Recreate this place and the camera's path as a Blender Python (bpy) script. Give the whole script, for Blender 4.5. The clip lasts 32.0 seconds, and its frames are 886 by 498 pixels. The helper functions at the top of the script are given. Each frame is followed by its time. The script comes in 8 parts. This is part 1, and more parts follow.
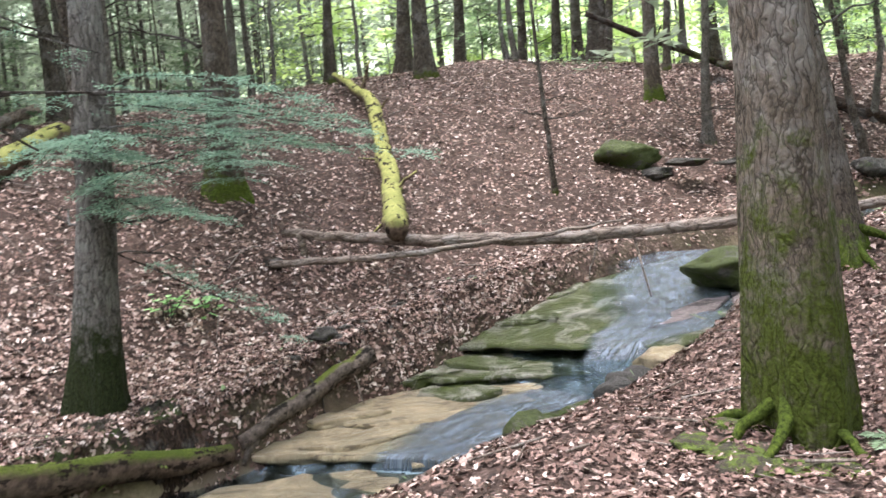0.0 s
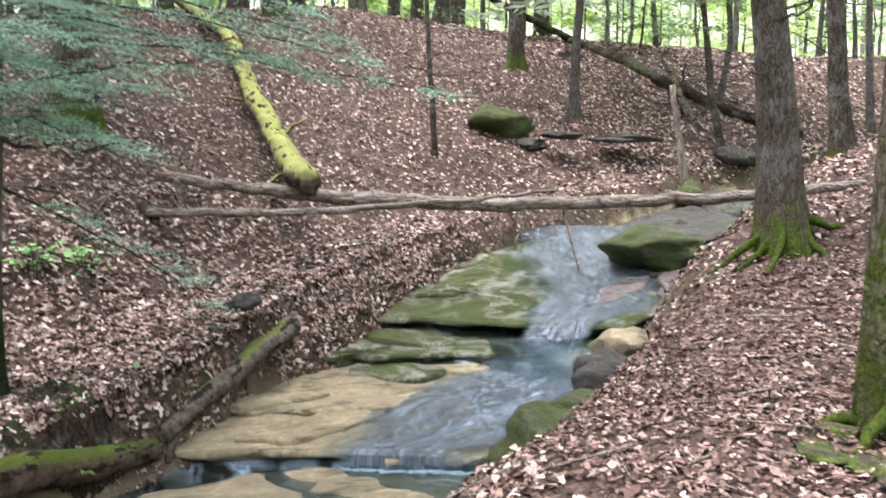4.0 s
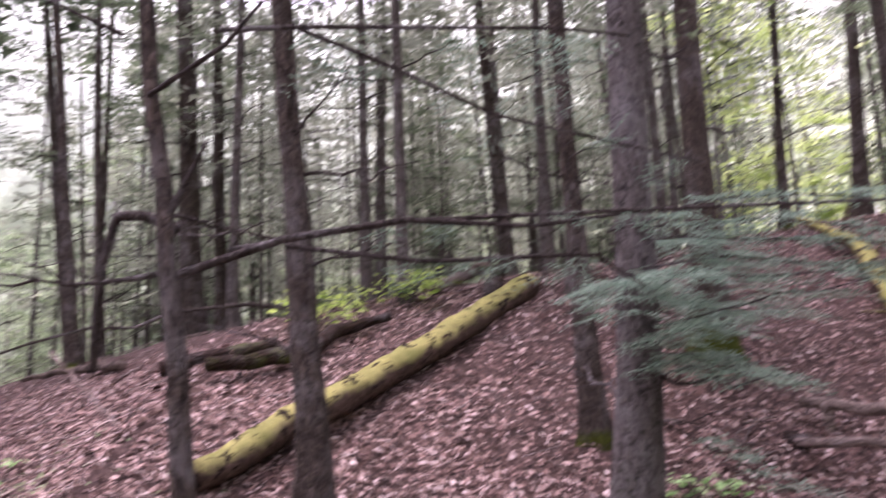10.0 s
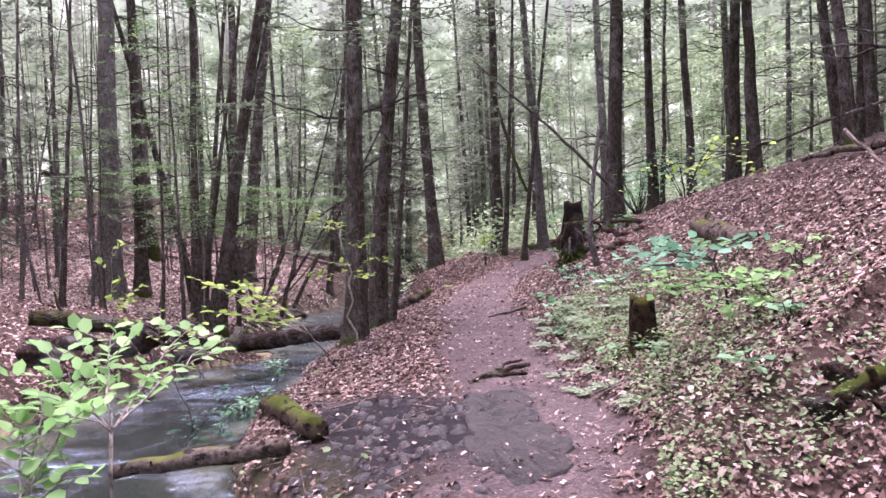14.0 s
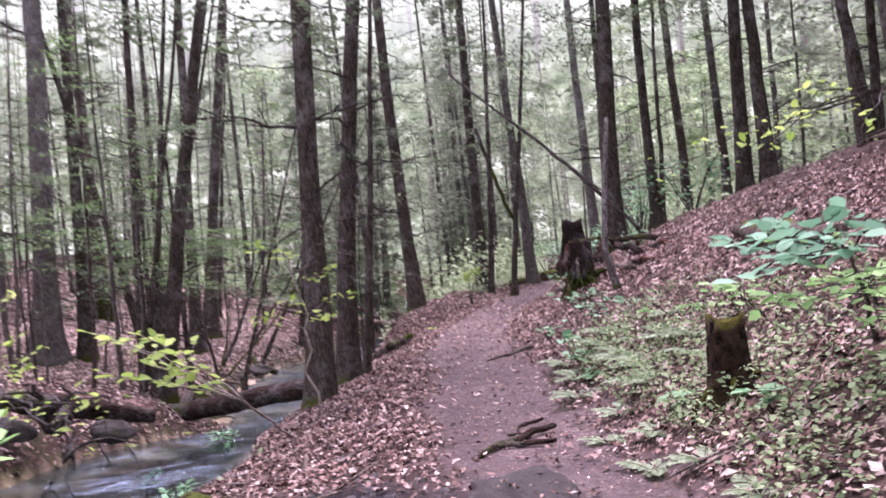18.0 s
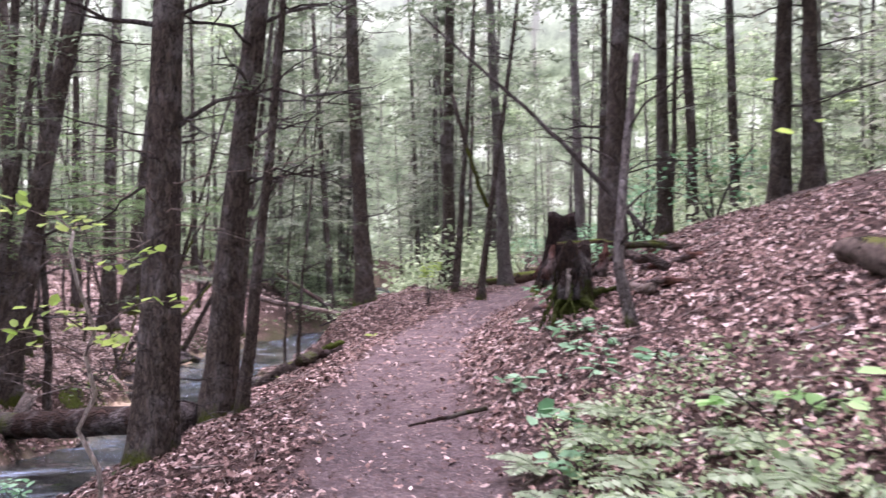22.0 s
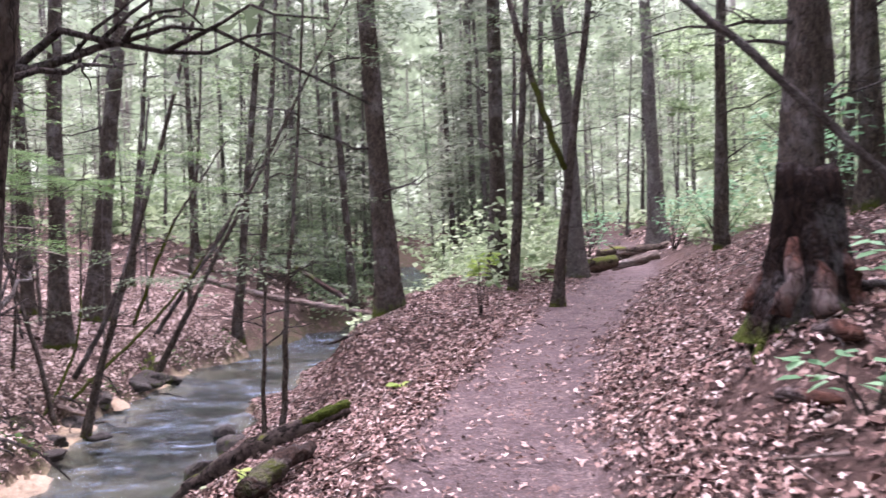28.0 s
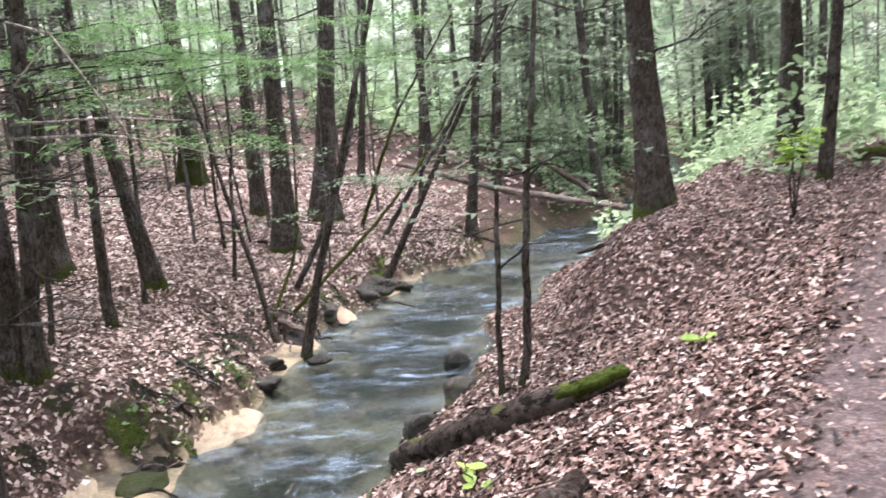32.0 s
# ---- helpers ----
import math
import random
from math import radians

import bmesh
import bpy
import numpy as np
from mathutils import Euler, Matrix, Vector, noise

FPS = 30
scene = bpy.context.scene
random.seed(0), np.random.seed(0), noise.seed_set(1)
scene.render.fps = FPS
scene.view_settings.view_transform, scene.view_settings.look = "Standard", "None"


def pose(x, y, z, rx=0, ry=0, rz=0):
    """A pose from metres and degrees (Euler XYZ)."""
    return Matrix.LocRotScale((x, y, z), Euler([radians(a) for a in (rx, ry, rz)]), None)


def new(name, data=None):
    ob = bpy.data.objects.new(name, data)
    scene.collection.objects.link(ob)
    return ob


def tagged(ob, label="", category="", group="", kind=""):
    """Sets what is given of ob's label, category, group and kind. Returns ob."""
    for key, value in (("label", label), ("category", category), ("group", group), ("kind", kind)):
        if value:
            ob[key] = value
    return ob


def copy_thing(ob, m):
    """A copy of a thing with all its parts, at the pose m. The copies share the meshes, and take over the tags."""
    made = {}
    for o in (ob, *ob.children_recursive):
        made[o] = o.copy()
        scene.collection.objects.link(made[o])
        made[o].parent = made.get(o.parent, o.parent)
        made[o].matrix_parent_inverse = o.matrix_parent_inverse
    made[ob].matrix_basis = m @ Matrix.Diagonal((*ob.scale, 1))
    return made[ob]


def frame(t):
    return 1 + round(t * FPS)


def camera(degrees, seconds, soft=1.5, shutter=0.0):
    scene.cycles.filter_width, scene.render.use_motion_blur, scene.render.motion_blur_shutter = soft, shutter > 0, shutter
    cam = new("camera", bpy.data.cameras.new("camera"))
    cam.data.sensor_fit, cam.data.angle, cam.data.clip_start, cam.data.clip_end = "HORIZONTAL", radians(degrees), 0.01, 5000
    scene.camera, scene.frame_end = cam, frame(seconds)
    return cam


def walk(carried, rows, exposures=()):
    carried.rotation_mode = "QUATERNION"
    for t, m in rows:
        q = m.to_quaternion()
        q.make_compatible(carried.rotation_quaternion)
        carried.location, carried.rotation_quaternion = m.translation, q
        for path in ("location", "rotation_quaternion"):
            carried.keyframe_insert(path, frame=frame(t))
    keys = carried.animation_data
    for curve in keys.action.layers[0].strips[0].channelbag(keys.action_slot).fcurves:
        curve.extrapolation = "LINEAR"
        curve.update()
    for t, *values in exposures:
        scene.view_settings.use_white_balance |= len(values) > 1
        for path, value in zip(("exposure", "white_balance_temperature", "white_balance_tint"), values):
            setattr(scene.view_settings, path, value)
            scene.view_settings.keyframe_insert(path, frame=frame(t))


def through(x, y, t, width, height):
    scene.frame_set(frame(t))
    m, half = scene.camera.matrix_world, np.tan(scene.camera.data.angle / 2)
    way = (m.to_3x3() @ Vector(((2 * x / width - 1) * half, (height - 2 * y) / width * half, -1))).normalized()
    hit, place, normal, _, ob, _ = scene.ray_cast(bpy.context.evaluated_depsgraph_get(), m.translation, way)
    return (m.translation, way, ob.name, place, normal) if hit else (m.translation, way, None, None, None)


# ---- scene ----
cam = camera(56.1, 32.0, shutter=0.5)
METRES, EYE, TILT, LEAN, TURN = 19.0, 1.5, -2.4, 4.9, 0.0
ROWS = [
    (0.0, 0.0, 0.0, 0.0, 0.0, 0.0, -0.0),
    (0.5, -0.0114, 0.0175, -0.0059, -2.52, 1.06, 1.07),
    (1.0, -0.0278, 0.0304, -0.0089, -4.16, -0.63, -1.32),
    (1.5, -0.044, 0.0449, -0.011, -3.68, -1.11, -1.69),
    (2.0, -0.064, 0.0588, -0.0131, -5.47, -2.56, -1.94),
    (2.5, -0.0824, 0.0672, -0.0073, -11.03, -2.77, -0.47),
    (3.0, -0.0844, 0.0676, -0.0027, -12.66, -1.45, -0.99),
    (3.5, -0.0847, 0.067, -0.0027, -13.57, -0.66, -2.13),
    (4.0, -0.0845, 0.0672, -0.0026, -15.35, -2.13, -3.84),
    (4.5, -0.084, 0.0667, -0.0029, -17.49, -3.86, -4.66),
    (6.5, -0.0834, 0.0653, -0.0016, -19.88, -3.55, -4.36),
    (7.0, -0.0836, 0.0666, 0.0008, -15.26, 3.8, -3.03),
    (7.5, -0.0852, 0.0678, 0.0024, -7.63, 8.78, -2.75),
    (8.0, -0.0871, 0.0684, 0.0032, -0.39, 12.99, -2.8),
    (8.5, -0.0889, 0.0701, 0.0032, 4.75, 15.56, -2.99),
    (9.0, -0.0908, 0.0709, 0.003, 10.45, 15.72, -2.79),
    (9.5, -0.0938, 0.0728, 0.0023, 17.32, 14.18, -2.82),
    (10.0, -0.096, 0.0731, 0.002, 25.54, 10.35, -2.81),
    (10.5, -0.1003, 0.0737, 0.0004, 36.49, 3.39, -2.56),
    (11.0, -0.1051, 0.0723, -0.0006, 47.99, -0.45, -2.7),
    (11.5, -0.1085, 0.0682, -0.0012, 58.21, -2.53, -3.06),
    (12.0, -0.1108, 0.0658, -0.0009, 65.34, -4.18, -3.46),
    (12.5, -0.1129, 0.0638, -0.001, 69.17, -6.13, -3.49),
    (13.0, -0.1148, 0.0616, -0.0002, 71.27, -6.72, -3.47),
    (13.5, -0.1165, 0.0606, -0.0005, 72.81, -6.6, -2.2),
    (15.5, -0.1201, 0.0616, -0.0006, 74.09, -6.21, -0.22),
    (16.0, -0.1304, 0.0681, -0.0024, 72.2, -5.04, 0.6),
    (16.5, -0.1566, 0.0843, -0.0088, 72.76, -3.56, 0.31),
    (17.0, -0.1845, 0.091, -0.0125, 74.82, -1.43, 1.81),
    (17.5, -0.2129, 0.0929, -0.0204, 72.58, -1.31, 1.71),
    (18.0, -0.2475, 0.0981, -0.0266, 71.96, -3.35, 1.9),
    (18.5, -0.2806, 0.1016, -0.0282, 62.74, -6.24, 0.05),
    (19.0, -0.3044, 0.1129, -0.0287, 56.38, -10.12, -2.05),
    (19.5, -0.326, 0.1267, -0.0227, 62.98, -9.86, -2.71),
    (20.0, -0.3476, 0.1372, -0.0249, 67.3, -6.83, -2.69),
    (20.5, -0.3672, 0.1481, -0.0261, 64.58, -4.31, -4.0),
    (21.0, -0.392, 0.1635, -0.0281, 64.09, -2.91, -2.1),
    (21.5, -0.4145, 0.1759, -0.0339, 66.42, -3.63, -3.34),
    (22.0, -0.4388, 0.1874, -0.0369, 70.8, -4.2, -3.45),
    (22.5, -0.4634, 0.1988, -0.0394, 75.16, -5.08, -3.28),
    (23.0, -0.49, 0.2029, -0.0468, 75.88, -4.98, -1.43),
    (23.5, -0.5174, 0.2075, -0.0508, 74.83, -6.15, -0.01),
    (24.0, -0.5459, 0.2133, -0.0521, 74.47, -6.51, -0.14),
    (24.5, -0.5785, 0.2172, -0.0538, 70.39, -5.54, 0.45),
    (25.0, -0.6081, 0.2249, -0.0537, 66.99, -4.82, 1.05),
    (25.5, -0.6343, 0.2318, -0.0499, 66.95, -4.07, 0.3),
    (27.5, -0.7236, 0.2639, -0.05, 69.03, -4.92, -2.06),
    (28.0, -0.7405, 0.27, -0.0511, 72.73, -6.14, -1.82),
    (28.5, -0.7625, 0.2784, -0.0516, 76.75, -6.73, -1.78),
    (29.0, -0.7834, 0.2795, -0.0556, 81.11, -8.24, -1.07),
    (29.5, -0.804, 0.2773, -0.057, 82.5, -9.84, 0.05),
    (30.0, -0.8243, 0.2803, -0.0607, 83.97, -11.37, -0.69),
    (30.5, -0.8438, 0.2853, -0.0624, 85.07, -12.76, -1.59),
    (31.0, -0.862, 0.2864, -0.0655, 85.81, -13.28, -2.0),
    (31.5, -0.8807, 0.286, -0.0666, 85.86, -12.77, 0.09),
    (32.0, -0.8967, 0.2876, -0.0693, 88.41, -13.93, 2.28),
]
walk(cam, [(t, pose(0, 0, EYE, TILT, LEAN, TURN) @ pose(METRES * x, METRES * y, METRES * z, 90 + pitch, roll, yaw)) for t, x, y, z, yaw, pitch, roll in ROWS],
     [(0.0, 1.86, 6300, 13), (3.0, 1.94, 6300, 11), (6.5, 1.84, 6300, 15), (8.0, 1.35, 6300, 22), (9.0, 0.95, 6400, 34), (10.0, 1.34, 6400, 53), (11.0, 1.4, 6500, 44), (13.0, 1.46, 6200, 46), (18.0, 1.38, 6200, 50), (20.0, 1.45, 6250, 35), (22.0, 1.5, 6200, 44), (25.0, 1.62, 6200, 36), (28.0, 1.64, 6200, 43), (31.0, 1.8, 6200, 23), (32.0, 1.82, 6200, 21)])
# ---- light: a bright overcast sky above the canopy ----
SUN_UP, SUN_ROUND = 74.0, 290.0
world = bpy.data.worlds.new("sky")
scene.world = world
world.use_nodes = True
sky = world.node_tree.nodes.new("ShaderNodeTexSky")
sky.sky_type, sky.sun_disc = "NISHITA", False
sky.sun_elevation, sky.sun_rotation = radians(SUN_UP), radians(SUN_ROUND)
sky.air_density, sky.dust_density, sky.ozone_density = 1.0, 3.0, 1.5
veil = world.node_tree.nodes.new("ShaderNodeHueSaturation")
veil.inputs["Saturation"].default_value, veil.inputs["Value"].default_value = 0.35, 2.0
world.node_tree.links.new(sky.outputs[0], veil.inputs["Color"])
world.node_tree.links.new(veil.outputs[0], world.node_tree.nodes["Background"].inputs[0])
world.node_tree.nodes["Background"].inputs[1].default_value = 0.15
sun_data = bpy.data.lights.new("sun", "SUN")
sun_data.energy, sun_data.angle, sun_data.color = 1.5, radians(25), (1.0, 0.97, 0.93)
sun = new("sun", sun_data)
sun.rotation_euler = (radians(90 - SUN_UP), 0, radians(180 - SUN_ROUND))


# ---- materials ----
def material(name, rough=0.8, spec=0.3):
    m = bpy.data.materials.new(name)
    m.use_nodes = True
    b = m.node_tree.nodes["Principled BSDF"]
    b.inputs["Roughness"].default_value = rough
    b.inputs["Specular IOR Level"].default_value = spec
    return m, m.node_tree.nodes, m.node_tree.links, b


def tex(nodes, links, kind="Noise", scale=5.0, detail=6.0, rough=0.6, vector=None, **more):
    n = nodes.new("ShaderNodeTex" + kind)
    n.inputs["Scale"].default_value = scale
    if kind == "Noise":
        n.inputs["Detail"].default_value, n.inputs["Roughness"].default_value = detail, rough
    if vector is not None:
        links.new(vector, n.inputs["Vector"])
    for k, v in more.items():
        n.inputs[k].default_value = v
    return n


def ramp(nodes, links, source, *stops):
    r = nodes.new("ShaderNodeValToRGB")
    while len(r.color_ramp.elements) < len(stops):
        r.color_ramp.elements.new(0.5)
    for e, (at, c) in zip(r.color_ramp.elements, stops):
        e.position, e.color = at, (*c, 1) if len(c) == 3 else c
    links.new(source, r.inputs[0])
    return r.outputs[0]


def grey(nodes, links, source, a, b):
    return ramp(nodes, links, source, (a, (0, 0, 0)), (b, (1, 1, 1)))


def mix(nodes, links, fac, a, b, mode="MIX"):
    n = nodes.new("ShaderNodeMix")
    n.data_type, n.blend_type = "RGBA", mode
    for key, v in ((0, fac), (6, a), (7, b)):
        if isinstance(v, (int, float)):
            n.inputs[key].default_value = v
        elif isinstance(v, tuple):
            n.inputs[key].default_value = (*v, 1)
        else:
            links.new(v, n.inputs[key])
    return n.outputs[2]


def calc(nodes, links, op, a, b=0.0):
    n = nodes.new("ShaderNodeMath")
    n.operation = op
    n.use_clamp = op in ("MULTIPLY", "ADD")
    for i, v in enumerate((a, b)):
        if isinstance(v, (int, float)):
            n.inputs[i].default_value = v
        else:
            links.new(v, n.inputs[i])
    return n.outputs[0]


def relief(nodes, links, bsdf, height, strength=0.5, depth=0.02):
    n = nodes.new("ShaderNodeBump")
    n.inputs["Strength"].default_value, n.inputs["Distance"].default_value = strength, depth
    links.new(height, n.inputs["Height"])
    links.new(n.outputs[0], bsdf.inputs["Normal"])
    return n


def attribute(nodes, name):
    n = nodes.new("ShaderNodeAttribute")
    n.attribute_name = name
    return n.outputs["Fac"]


def place(nodes):
    return nodes.new("ShaderNodeTexCoord").outputs["Object"]


def stretched(nodes, links, vector, scale):
    n = nodes.new("ShaderNodeMapping")
    n.inputs["Scale"].default_value = scale
    links.new(vector, n.inputs["Vector"])
    return n.outputs[0]


def bark(name, dark, light, moss_from=-1.0, moss_to=0.0, moss=(0.10, 0.13, 0.02), furrow=7.0, thick=0.62):
    """Furrowed bark; moss lies in patches, thicker low on the trunk."""
    m, n, l, b = material(name, 0.92, 0.12)
    p = place(n)
    wob = mix(n, l, 0.11, p, tex(n, l, "Noise", 6, 3, 0.6, p).outputs["Color"])
    v = stretched(n, l, wob, (1, 1, 0.2))
    f = tex(n, l, "Noise", furrow * 5, 8, 0.72, v)
    cracks = tex(n, l, "Voronoi", furrow * 3.2, vector=v)
    cracks.feature = "DISTANCE_TO_EDGE"
    g, big = tex(n, l, "Noise", 2.2, 6, 0.65, p), tex(n, l, "Noise", 14, 5, 0.7, p)
    c = ramp(n, l, f.outputs[0], (0.36, dark), (0.52, tuple(0.5 * (u + w) for u, w in zip(dark, light))), (0.68, light))
    c = mix(n, l, grey(n, l, g.outputs[0], 0.48, 0.72), c, tuple(0.35 * a + 0.16 for a in light))
    c = mix(n, l, grey(n, l, big.outputs[0], 0.55, 0.7), c, tuple(0.6 * a for a in dark))
    c = mix(n, l, ramp(n, l, cracks.outputs["Distance"], (0.0, (0.75, 0.75, 0.75)), (0.07, (0, 0, 0))), c, tuple(0.5 * a for a in dark))
    if moss_to > 0:
        sep = n.new("ShaderNodeSeparateXYZ")
        l.new(p, sep.inputs[0])
        ran = n.new("ShaderNodeMapRange")
        l.new(sep.outputs[2], ran.inputs[0])
        ran.inputs[1].default_value, ran.inputs[2].default_value, ran.inputs[3].default_value, ran.inputs[4].default_value = moss_from, moss_to, thick, -0.2
        mo = tex(n, l, "Noise", 4.5, 8, 0.75, p)
        add = n.new("ShaderNodeMath")
        add.operation = "ADD"
        l.new(mo.outputs[0], add.inputs[0])
        l.new(ran.outputs[0], add.inputs[1])
        mask = grey(n, l, add.outputs[0], 0.66, 0.82)
        mc = ramp(n, l, tex(n, l, "Noise", 38, 5, 0.75, p).outputs[0], (0.32, tuple(0.25 * a for a in moss)), (0.66, moss))
        c = mix(n, l, mask, c, mc)
    l.new(c, b.inputs["Base Color"])
    h = calc(n, l, "ADD", calc(n, l, "MULTIPLY", f.outputs[0], 0.6), calc(n, l, "MULTIPLY", grey(n, l, cracks.outputs["Distance"], 0.0, 0.25), 0.4))
    relief(n, l, b, h, 1.0, 0.035)
    return m


BARK = bark("hemlock_bark", (0.022, 0.018, 0.015), (0.145, 0.117, 0.095), 0.0, 0.5, (0.09, 0.11, 0.02), thick=0.32)
BARK_GREENFOOT = bark("green_footed_bark", (0.034, 0.027, 0.022), (0.15, 0.12, 0.098), 0.0, 1.1, (0.11, 0.15, 0.025), thick=0.36)
BARK_DARKFOOT = bark("dark_footed_bark", (0.05, 0.045, 0.042), (0.21, 0.19, 0.175), 0.1, 2.0, (0.03, 0.038, 0.014), thick=0.5)
# bark lightened for trees farther back, haze painted into its tone
BARK_HAZED = bark("weathered_grey_bark", (0.05, 0.044, 0.04), (0.20, 0.175, 0.155), 0.0, 0.5, thick=0.2)
BARK_PALE = bark("grey_bark", (0.06, 0.054, 0.05), (0.25, 0.225, 0.21), -0.1, 0.7, thick=0.25)
BARK_MOSSY = bark("mossy_bark", (0.045, 0.036, 0.028), (0.19, 0.155, 0.125), 0.2, 4.5, (0.075, 0.095, 0.016), thick=0.345)
TWIG = bark("twig_bark", (0.03, 0.025, 0.022), (0.10, 0.085, 0.075))
DEADWOOD = bark("dead_wood", (0.09, 0.068, 0.056), (0.33, 0.265, 0.23), furrow=4.0)
PALE_TWIG = bark("pale_twig", (0.2, 0.17, 0.14), (0.5, 0.45, 0.4), furrow=6.0)
RED_ROT = bark("red_rotten_wood", (0.022, 0.011, 0.009), (0.13, 0.06, 0.042), furrow=5.0)
SPLIT_WOOD = bark("split_grey_wood", (0.08, 0.068, 0.056), (0.36, 0.31, 0.27), furrow=9.0)
ROTTEN = bark("rotten_wood", (0.012, 0.009, 0.007), (0.07, 0.043, 0.032), -0.2, 0.4, (0.08, 0.10, 0.02), thick=0.2)


def mossy_log(name, moss, cover, bare=((0.05, 0.035, 0.028), (0.17, 0.12, 0.09))):
    """A log whose upper side is coated with moss."""
    m, n, l, b = material(name, 0.95, 0.1)
    p = place(n)
    f = tex(n, l, "Noise", 14, 6, 0.65, p)
    wood = ramp(n, l, f.outputs[0], (0.35, bare[0]), (0.65, bare[1]))
    nor = n.new("ShaderNodeNewGeometry")
    sep = n.new("ShaderNodeSeparateXYZ")
    l.new(nor.outputs["Normal"], sep.inputs[0])
    patch = tex(n, l, "Noise", 2.6, 7, 0.7, p)
    side = n.new("ShaderNodeMath")
    side.operation = "MULTIPLY"
    l.new(sep.outputs[2], side.inputs[0])
    side.inputs[1].default_value = 0.45
    add = n.new("ShaderNodeMath")
    add.operation = "ADD"
    l.new(side.outputs[0], add.inputs[0])
    l.new(patch.outputs[0], add.inputs[1])
    mask = grey(n, l, add.outputs[0], 0.68 - cover, 0.95 - cover)
    fine, tone = tex(n, l, "Noise", 45, 6, 0.78, p), tex(n, l, "Noise", 3.5, 5, 0.65, p)
    green = ramp(n, l, fine.outputs[0], (0.28, tuple(0.3 * a for a in moss)), (0.6, moss))
    green = mix(n, l, grey(n, l, tone.outputs[0], 0.42, 0.68), green, tuple(u * w for u, w in zip(moss, (0.5, 0.55, 0.5))))
    holes = tex(n, l, "Noise", 6.5, 6, 0.7, stretched(n, l, p, (1, 1, 0.55)))
    hole = ramp(n, l, holes.outputs[0], (0.42, (1, 1, 1)), (0.445, (0, 0, 0)))
    c = mix(n, l, mask, wood, green)
    l.new(mix(n, l, hole, c, tuple(0.5 * a for a in bare[0])), b.inputs["Base Color"])
    relief(n, l, b, calc(n, l, "ADD", calc(n, l, "MULTIPLY", f.outputs[0], 0.5), calc(n, l, "MULTIPLY", fine.outputs[0], 0.5)), 1.0, 0.05)
    return m


YELLOW_MOSS = mossy_log("yellow_moss_log", (0.44, 0.43, 0.15), 0.17)
GREEN_MOSS = mossy_log("green_moss_log", (0.12, 0.15, 0.03), 0.12)
WET_LOG = mossy_log("wet_log", (0.16, 0.19, 0.03), -0.25, ((0.022, 0.018, 0.015), (0.12, 0.095, 0.082)))
PATCHY_MOSS = mossy_log("patchy_moss_log", (0.20, 0.22, 0.05), -0.2, ((0.05, 0.04, 0.034), (0.21, 0.165, 0.14)))


def rock_material(name, low, high, moss, cover, wet=0.75):
    """Weathered stone: mottled, stained in streaks, specked, with moss in patches."""
    m, n, l, b = material(name, wet, 0.4)
    p = place(n)
    f, g = tex(n, l, "Noise", 11, 10, 0.72, p), tex(n, l, "Noise", 1.6, 6, 0.65, p, Distortion=0.8)
    c = ramp(n, l, f.outputs[0], (0.32, low), (0.5, tuple(0.45 * u + 0.45 * v for u, v in zip(low, high))), (0.68, high))
    c = mix(n, l, grey(n, l, g.outputs[0], 0.45, 0.65), c, tuple(0.5 * a for a in high))
    streak = tex(n, l, "Noise", 4.0, 7, 0.7, stretched(n, l, p, (0.5, 1.6, 1.6)), Distortion=1.0)
    c = mix(n, l, grey(n, l, streak.outputs[0], 0.54, 0.6), c, tuple(0.6 * a for a in low))
    c = mix(n, l, ramp(n, l, streak.outputs[0], (0.34, (0.6, 0.6, 0.6)), (0.42, (0, 0, 0))), c, tuple(min(1.0, 1.25 * a) for a in high))
    mo = tex(n, l, "Noise", 2.6, 10, 0.78, p, Distortion=0.6)
    green = ramp(n, l, tex(n, l, "Noise", 45, 6, 0.78, p).outputs[0], (0.32, tuple(0.25 * a for a in moss)), (0.7, moss))
    c = mix(n, l, grey(n, l, mo.outputs[0], 0.64 - cover, 0.7 - cover), c, green)
    specks = tex(n, l, "Noise", 60, 3, 0.8, p)
    l.new(mix(n, l, grey(n, l, specks.outputs[0], 0.62, 0.7), c, tuple(0.4 * a for a in low)), b.inputs["Base Color"])
    lay = tex(n, l, "Noise", 6, 10, 0.8, p)
    relief(n, l, b, calc(n, l, "ADD", calc(n, l, "MULTIPLY", f.outputs[0], 0.5), calc(n, l, "MULTIPLY", lay.outputs[0], 0.5)), 1.0, 0.11)
    return m


ROCK = rock_material("mossy_rock", (0.022, 0.02, 0.018), (0.13, 0.115, 0.10), (0.085, 0.115, 0.022), 0.13)
ROCK_GREEN = rock_material("green_rock", (0.025, 0.023, 0.02), (0.14, 0.125, 0.11), (0.085, 0.11, 0.022), 0.24)
ROCK_DARK = rock_material("wet_dark_rock", (0.02, 0.018, 0.016), (0.10, 0.088, 0.078), (0.06, 0.08, 0.02), 0.1)
SLAB = rock_material("sandstone_slab", (0.22, 0.165, 0.10), (0.58, 0.47, 0.31), (0.17, 0.155, 0.06), 0.02, 0.3)
SLAB_GREEN = rock_material("algae_slab", (0.13, 0.125, 0.10), (0.42, 0.40, 0.34), (0.085, 0.105, 0.022), 0.2, 0.32)
WET_STONE = rock_material("wet_path_stone", (0.025, 0.021, 0.021), (0.12, 0.10, 0.098), (0.05, 0.05, 0.02), -0.05, 0.45)
PATH_STONE = rock_material("path_stone", (0.07, 0.058, 0.055), (0.25, 0.20, 0.19), (0.12, 0.12, 0.05), 0.0)

